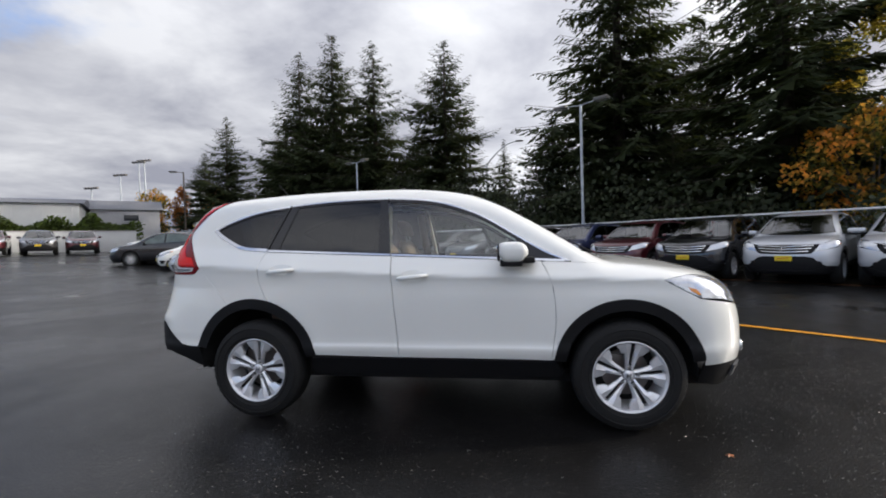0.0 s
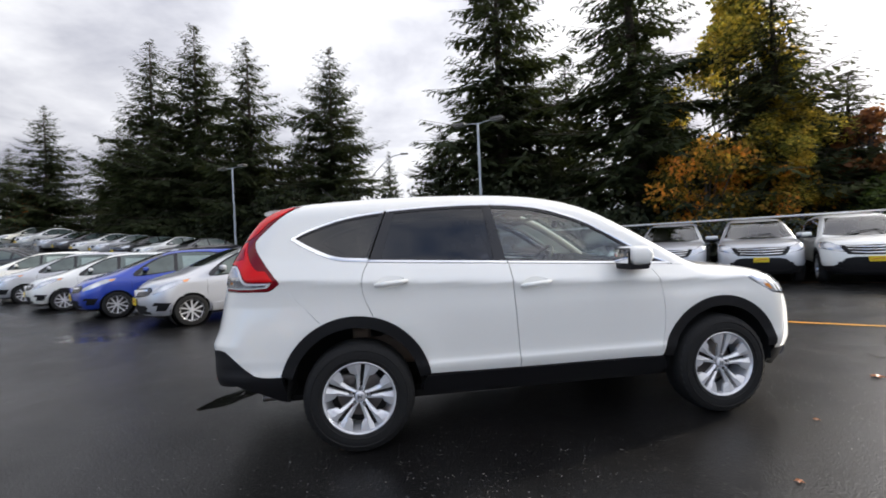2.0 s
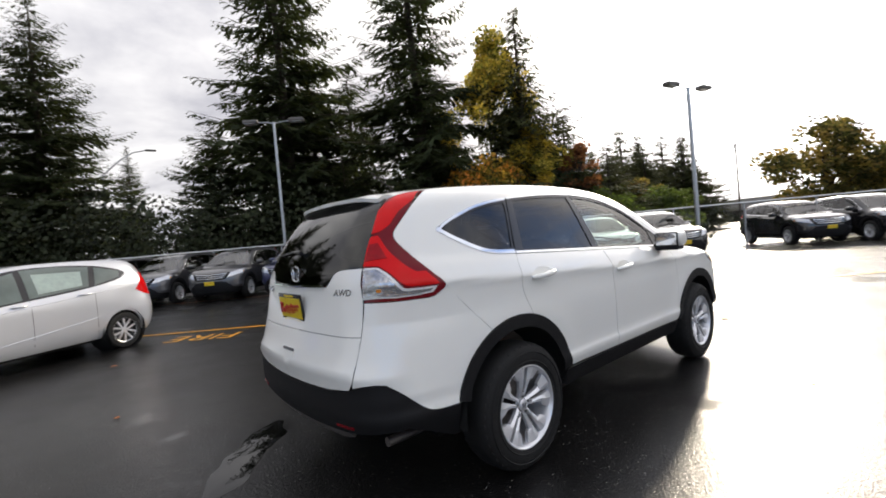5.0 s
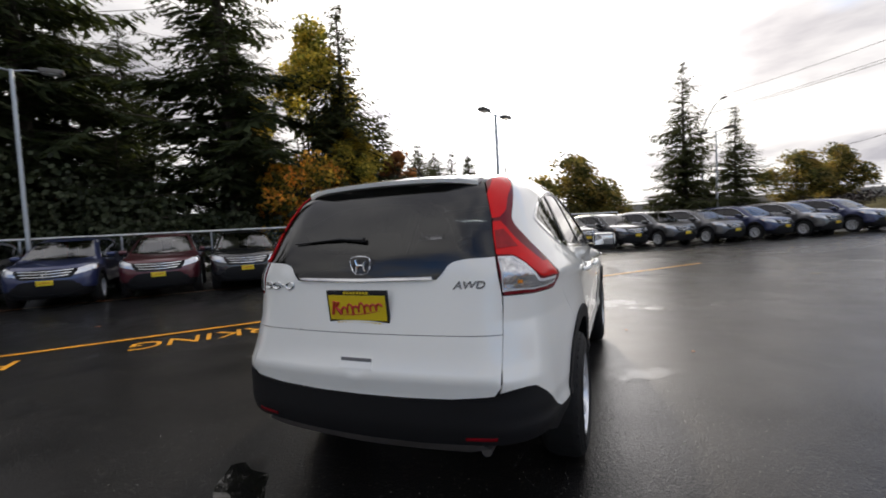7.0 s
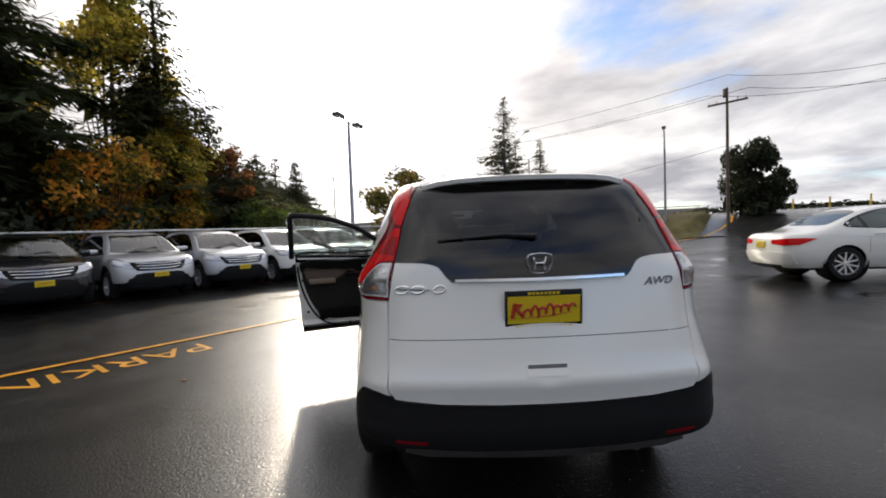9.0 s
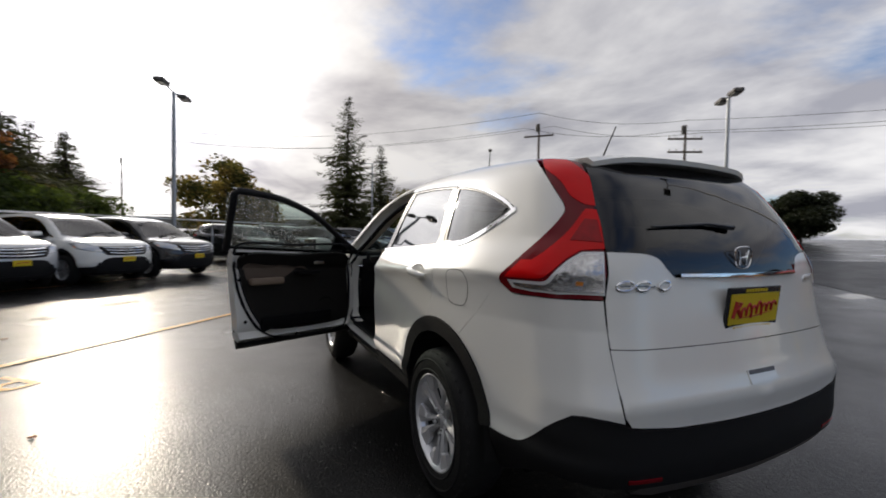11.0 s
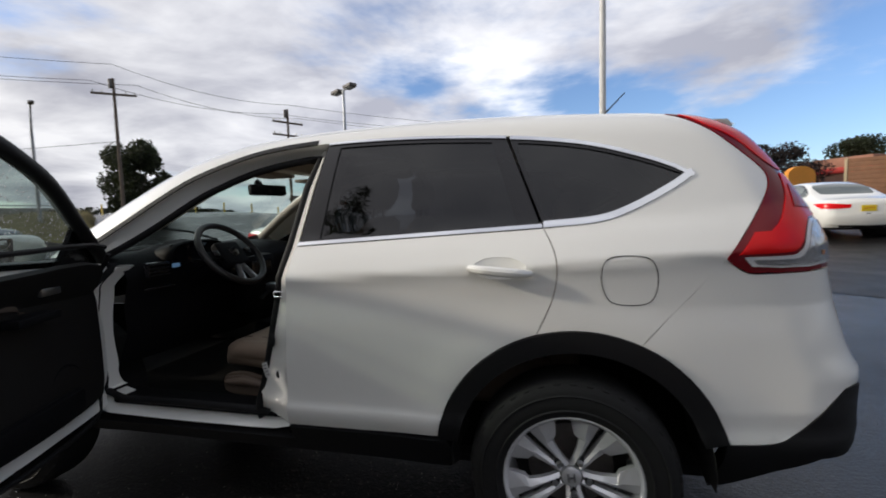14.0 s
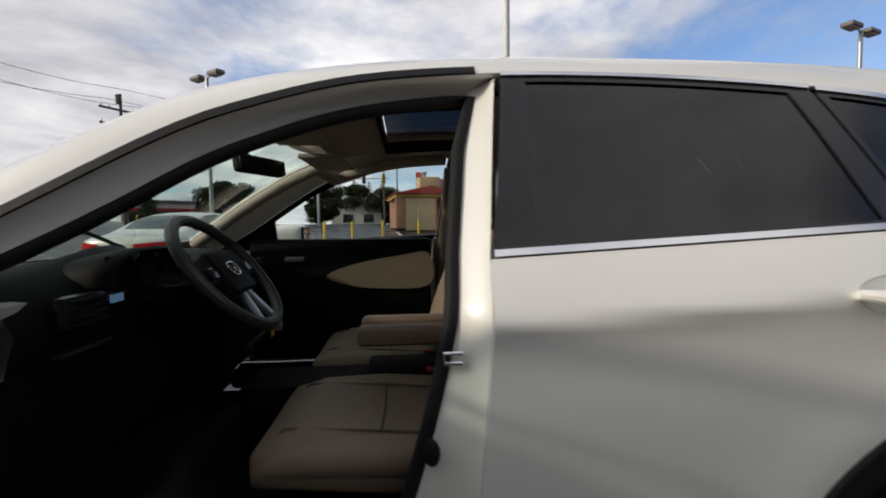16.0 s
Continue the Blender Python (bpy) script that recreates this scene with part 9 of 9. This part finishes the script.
def far_shops():
    s = thing("drive_in", "low far shop with a red band and orange sign board", "building", at=pose(-32.0, -46.0, 1.2, 0, 0, 25))
    box("wall", (0, 0, 1.5), (14, 7, 3.0), M["brick"], s, "brown wall", bevel=0.0)
    box("red_band", (0, 0, 3.0), (14.4, 7.4, 0.5), M["plate_red"], s, bevel=0.02)
    box("roof", (0, 0, 3.7), (12.5, 6.0, 0.9), M["brick"], s, "brown roof block", bevel=0.05)
    for k in range(6):
        box("window", (-5.5 + 2.0 * k, 3.53, 1.5), (1.5, 0.08, 1.5), M["window_dark"], s, bevel=0.01)
    o = thing("menu_board", "orange arched menu board on legs", "sign", at=pose(-16.4, -28.4, 0.9, 0, 0, 20) @ Matrix.Diagonal((0.72, 0.9, 1.0, 1.0)))
    bm = bmesh.new()
    extrude_outline(bm, [(-1.3, 0.9), (1.3, 0.9), (1.3, 2.2)] + [(1.3 * math.cos(a), 2.2 + 0.55 * math.sin(a)) for a in np.linspace(0.15, math.pi - 0.15, 10)] + [(-1.3, 2.2)], 0.35)
    part("board", bm, M["sign_orange"], o, "orange arched board")
    for x in (-1.0, 1.0):
        box("leg", (x, 0, 0.45), (0.15, 0.25, 0.9), M["grey_metal"], o, bevel=0.01)
    w = thing("white_shop", "long low white shop across the street", "building", at=pose(7.4, -72.0, 1.3, 0, 0, 0))
    box("wall", (0, 0, 1.6), (7.5, 9, 3.2), M["wall_white"], w, "white wall", bevel=0.0)
    box("roof", (0, 0, 3.3), (7.9, 9.6, 0.22), M["roof_grey"], w, "flat grey roof", bevel=0.02)
    for k in range(2):
        box("window", (-1.8 + 3.2 * k, 4.53, 1.2), (1.6, 0.08, 1.3), M["window_dark"], w, bevel=0.01)
    g = thing("grey_shop", "small pale low building beyond the drive", "building", at=pose(31.0, -56.0, 1.5, 0, 0, 35))
    box("wall", (0, 0, 1.4), (8.0, 6, 2.8), M["wall_white"], g, "pale wall", bevel=0.0)
    box("roof", (0, 0, 2.95), (8.4, 6.4, 0.3), M["roof_grey"], g, "flat grey roof", bevel=0.02)
    box("awning", (0, 3.25, 1.95), (7.6, 0.5, 0.35), M["plate_red"], g, "dull red awning band", bevel=0.03)
    for k in range(3):
        box("window", (-2.5 + 2.5 * k, 3.03, 1.0), (1.6, 0.08, 1.2), M["window_dark"], g, bevel=0.01)



def warehouse():
    w = thing("warehouse", "long white warehouse behind a hedge", "building", at=pose(-50.4, 19.6, 0.25, 0, 0, 45))
    box("wall", (0, 0, 2.5), (32, 10, 5.0), M["wall_white"], w, "white metal wall", bevel=0.0)
    bm = bmesh.new()
    gable(bm, -16, 16, -5, 5, 5.0, 5.8)
    part("roof", bm, M["roof_grey"], w, "low grey roof")
    for k in range(18):
        box("wall_rib", (-15.6 + 1.83 * k, -5.03, 2.5), (0.06, 0.05, 4.9), M["wall_white"], w, bevel=0.01)
    g = thing("grey_house", "small grey building with a shingle roof", "building", at=pose(-39.3, 35.6, 1.1, 0, 0, 45))
    box("wall", (0, 0, 2.05), (5.6, 5, 4.1), M["wall_grey"], g, "grey siding", bevel=0.0)
    bm = bmesh.new()
    gable(bm, -2.8, 2.8, -2.5, 2.5, 4.1, 5.2)
    part("roof", bm, M["roof_grey"], g, "grey shingle roof")
    wn = box("window", (0.4, -2.53, 3.3), (1.2, 0.08, 0.6), M["window_dark"], g, "dark window", bevel=0.01)
    box("window_sill", (0.4, -2.58, 2.96), (1.3, 0.10, 0.06), M["wall_white"], wn, bevel=0.01)
    lw = thing("low_wall", "low white retaining wall at the lot's edge", "wall", kind="structure", at=pose(-36.3, 21.1, 1.08, 0, 0, 57))
    box("wall_body", (0, 0, 0.70), (18, 0.25, 2.0), M["wall_white"], lw, "white painted wall", bevel=0.02)
    box("coping", (0, 0, 1.74), (18.1, 0.33, 0.08), M["concrete"], lw, bevel=0.015)
    scrub("hedge", [(-41.5, 14.6), (-34.9, 25.2), (-32.4, 29.2)], 1.0, 3.2, 20000, M["leaf_green"], "rough green hedge along the wall", 9, 0.30)
    for i, (x, y, hh) in enumerate(((-55.1, 53.7, 13.4), (-54.7, 54.3, 13.7), (-56.8, 52.1, 11.3), (-59.1, 49.6, 9.2))):
        m = thing("floodlight_mast", "slim floodlight mast beyond the buildings", "lamp post", "floodlight masts", at=pose(x, y, 0.9))
        tube("mast", [(0, 0, 0), (0, 0, hh)], [0.14, 0.09], M["galv"], m, segs=8)
        for k in range(4):
            box("floodlight", (-0.9 + 0.6 * k, 0, hh + 0.1), (0.4, 0.35, 0.3), M["lamp_head"], m, bevel=0.05)


def overpass():
    o = thing("overpass", "concrete highway overpass with a parapet", "bridge", at=pose(64.0, -14.0, -0.9, 0, 0, 74))
    box("deck", (15.5, 0, 3.1), (79, 9, 0.7), M["concrete"], o, "concrete deck", bevel=0.03)
    box("parapet", (15.5, 4.4, 3.85), (79, 0.25, 0.85), M["concrete"], o, "concrete parapet", bevel=0.02)
    tube("guard_rail", [(-24, 4.4, 4.55), (55, 4.4, 4.55)], 0.06, M["galv"], o, "steel guard rail", 6)
    for k in range(5):
        box("pier", (-20 + 18 * k, 0, 1.6), (1.0, 5.0, 3.4), M["concrete"], o, "concrete pier", bevel=0.05)
    # grass bank climbing to it, highest beside the drive
    def bank_z(x, y):
        u = (y + 3.0) / (2.2 if y < -3.0 else 9.5)
        w = Matrix.Rotation(radians(-28), 2) @ Vector((x, y))
        side = min(1.0, max(0.0, (0.707 * (w.x + 9.8) + 0.707 * (w.y - 0.9) - 0.5) / 1.4))      # the drive runs past one flank
        e = max(0.0, 1 - (x / 12) ** 2) * max(0.0, 1 - u * u) * side * side * (3 - 2 * side)
        return -0.3 + 1.75 * e ** 0.8 + 0.16 * noise.noise(Vector((x * 0.7, y * 0.7, 0))) + 0.10 * noise.noise(Vector((x * 2.0, y * 2.0, 3.0)))

    xs, ys = np.linspace(-12, 12, 49), np.linspace(-5.2, 6.6, 30)
    V, F = [], []
    for x in xs:
        for y in ys:
            V.append((x, y, bank_z(x, y)))
    n = len(ys)
    for i in range(len(xs) - 1):
        for j in range(n - 1):
            F.append((i * n + j, (i + 1) * n + j, (i + 1) * n + j + 1, i * n + j + 1))
    bank = link_mesh("grass_bank", V, F, M["grass"])
    bank.matrix_basis = pose(34.5, -20.0, 0.75, 0, 0, -28)
    tagged(bank, "sloping bank of rough autumn grass", "ground", kind="structure")
    rnd = random.Random(4)
    V, F = [], []
    for i in range(22000):
        x, y = rnd.uniform(-11.5, 11.5), rnd.uniform(-4.9, 6.2)
        z = bank_z(x, y) - 0.02
        if z < 0.0:
            continue
        a, h = rnd.uniform(0, 6.28), rnd.uniform(0.12, 0.34) * (1.0 + 1.2 * max(0.0, noise.noise(Vector((x * 0.9, y * 0.9, 7.0)))))
        w = 0.03
        c = len(V)
        V += [(x - w, y, z), (x + w, y, z), (x + 0.25 * h * math.cos(a), y + 0.25 * h * math.sin(a), z + h)]
        F.append((c, c + 1, c + 2))
    gr = link_mesh("grass", V, F, M["grass"], None, "", False)
    gr.matrix_basis = pose(34.5, -20.0, 0.75, 0, 0, -28)
    tagged(gr, "rough autumn grass on the bank", "grass", kind="stuff")


def traffic_signal():
    """A mast arm over the street with two signal heads."""
    t = thing("traffic_signal", "traffic signals on a long grey mast arm", "traffic light", at=pose(8.6, -43.0, 1.3, 0, 0, 180))
    tube("pole", [(0, 0, 0), (0, 0, 5.6)], [0.13, 0.10], M["galv"], t, segs=10)
    tube("mast_arm", [(0, 0, 4.6), (3.0, 0, 4.75), (7.2, 0, 4.8)], [0.08, 0.065, 0.045], M["galv"], t, segs=8)
    for x, m in ((4.6, "lamp_head"), (6.6, "bollard")):
        sg = box("signal_head", (x, 0, 4.75), (0.36, 0.26, 1.0), M[m], t, bevel=0.05)
        for k in range(3):
            lathe("signal_lens", [(0.0, 0.0), (0.10, 0.0), (0.12, 0.06), (0.125, 0.0)], M["window_dark"], sg, segs=12, m=pose(x, -0.14, 4.45 + 0.30 * k, 90, 0, 0))


def roadside_sign():
    r = thing("pole_sign", "tall square red sign on a post", "sign", at=pose(-2.0, -52.0, 1.3))
    tube("post", [(0, 0, 0), (0, 0, 5.6)], 0.11, M["galv"], r, segs=8)
    box("sign_panel", (0, 0, 6.0), (1.0, 0.25, 1.1), M["plate_red"], r, "square red panel", bevel=0.04)
    for k in range(2):
        box("sign_bar", (0, 0.14, 6.18 - 0.35 * k), (0.6, 0.03, 0.10), M["tan"], r, bevel=0.01)


def board_fence(a, b, h):
    """Brown board fence with paler posts, one bay after another."""
    f = thing("board_fence", "brown wooden board fence with pale posts", "fence")
    a, b = np.array(a), np.array(b)
    n = max(1, int(np.linalg.norm(b - a) / 2.4))
    turn = math.degrees(math.atan2(*(b - a)[::-1]))
    for i in range(n + 1):
        x, y = a + (b - a) * i / n
        box("post", (0, 0, h / 2), (0.12, 0.14, h + 0.10), M["tan"], f, "pale fence post", bevel=0.01, m=pose(x, y, rz(x, y), 0, 0, turn))
        if i < n:
            x, y = a + (b - a) * (i + 0.5) / n
            w = np.linalg.norm(b - a) / n - 0.12
            for k in range(12):
                box("board", (0, 0, h * (k + 0.5) / 12), (w, 0.03 + 0.012 * (k % 2), h / 12 - 0.008), M["fence_wood"], f, bevel=0.004, m=pose(x, y, rz(x, y), 0, 0, turn))


board_fence((-16.6, -24.6), (-25.0, -16.6), 2.7)
traffic_signal()
roadside_sign()
restaurant()
far_shops()
warehouse()
overpass()

# ---------------------------------------------------------------- litter on the asphalt


def fallen_leaf(x, y, turn, s):
    V, F = [(0, 0, 0.004)], []
    for k in range(10):
        r = (0.5 if k % 2 == 0 else 0.24) * s * (1.2 if k == 0 else 1)
        a = 2 * math.pi * k / 10
        V.append((r * math.cos(a), r * math.sin(a), 0.006 + 0.10 * s * (k % 2)))
    for k in range(10):
        F.append((0, 1 + k, 1 + (k + 1) % 10))
    ob = link_mesh("fallen_leaf", V, F, M["leaf_fallen"], None, "", False)
    ob.matrix_basis = pose(x, y, rz(x, y) + 0.002, 0, 0, turn)
    return tagged(ob, "brown autumn leaf lying on wet asphalt", "leaf", "fallen leaves")


for x, y, a, s in ((3.05, -0.55, 20, 0.12), (1.75, -1.15, 80, 0.05), (0.95, -1.75, 10, 0.05), (-2.9, 5.0, 60, 0.09), (0.2, 2.9, 15, 0.06), (-3.0, 2.4, 100, 0.06), (0.6, 7.2, 10, 0.10), (3.4, 4.2, 140, 0.07)):
    fallen_leaf(x, y, a, s)


def puddle(line, label):
    """A shallow still puddle: a smooth skin of water with a ragged outline. line: x, y, half width."""
    mid = curve_points([p[:2] for p in line], 8)
    half = np.interp(np.linspace(0, 1, len(mid)), np.linspace(0, 1, len(line)), [p[2] for p in line])
    d = np.gradient(mid, axis=0)
    nrm = np.stack([-d[:, 1], d[:, 0]], 1) / np.linalg.norm(d, axis=1)[:, None]
    V, F = [], []
    for (x, y), (nx, ny), h in zip(mid, nrm, half):
        a, c = (h * (1.0 + 0.5 * noise.noise(Vector((x * 6, y * 6, sd)))) for sd in (0.5, 7.5))
        for k in (-a, 0.0, c):
            V.append((x + nx * k, y + ny * k, rz(x, y) + (0.0045 if k == 0.0 else 0.001)))
    for i in range(len(mid) - 1):
        for j in (0, 1):
            F.append((3 * i + j, 3 * i + j + 1, 3 * i + j + 4, 3 * i + j + 3))
    return tagged(link_mesh("puddle", V, F, M["water"]), label, "puddle")


puddle([(-2.03, 1.08, 0.04), (-2.17, 0.93, 0.13), (-2.38, 0.66, 0.13), (-2.56, 0.42, 0.12), (-2.72, 0.24, 0.04)], "narrow still puddle running out from under the tail")


def grit():
    """Loose wet stone chips lying in drifts on the asphalt; their pale colour also stands in for sun glints."""
    rnd = random.Random(88)
    V, F = [], []
    while len(V) < 6 * 7500:
        x, y = rnd.uniform(-3.5, 4.5), rnd.uniform(-3.2, 4.2)
        if noise.noise(Vector((x * 0.55, y * 0.55, 4.0))) + 0.5 * noise.noise(Vector((x * 2.1, y * 2.1, 9.0))) < rnd.uniform(-0.25, 0.55):
            continue
        r, z, a0 = rnd.choice((0.0020, 0.0025, 0.003, 0.004)), rz(x, y), rnd.uniform(0, 6.3)
        k = len(V)
        for i in range(5):
            a = a0 + 1.2566 * i
            q = r * rnd.uniform(0.7, 1.3)
            V.append((x + q * math.cos(a), y + q * math.sin(a), z + 0.0005))
        V.append((x + rnd.uniform(-0.3, 0.3) * r, y + rnd.uniform(-0.3, 0.3) * r, z + r * rnd.uniform(0.7, 1.2)))
        F += [(k + i, k + (i + 1) % 5, k + 5) for i in range(5)]
    return tagged(link_mesh("grit", V, F, M["grit"], None, "", False), "loose pale stone chips, also in for sun glints on wet asphalt", "grit", kind="stuff")


grit()
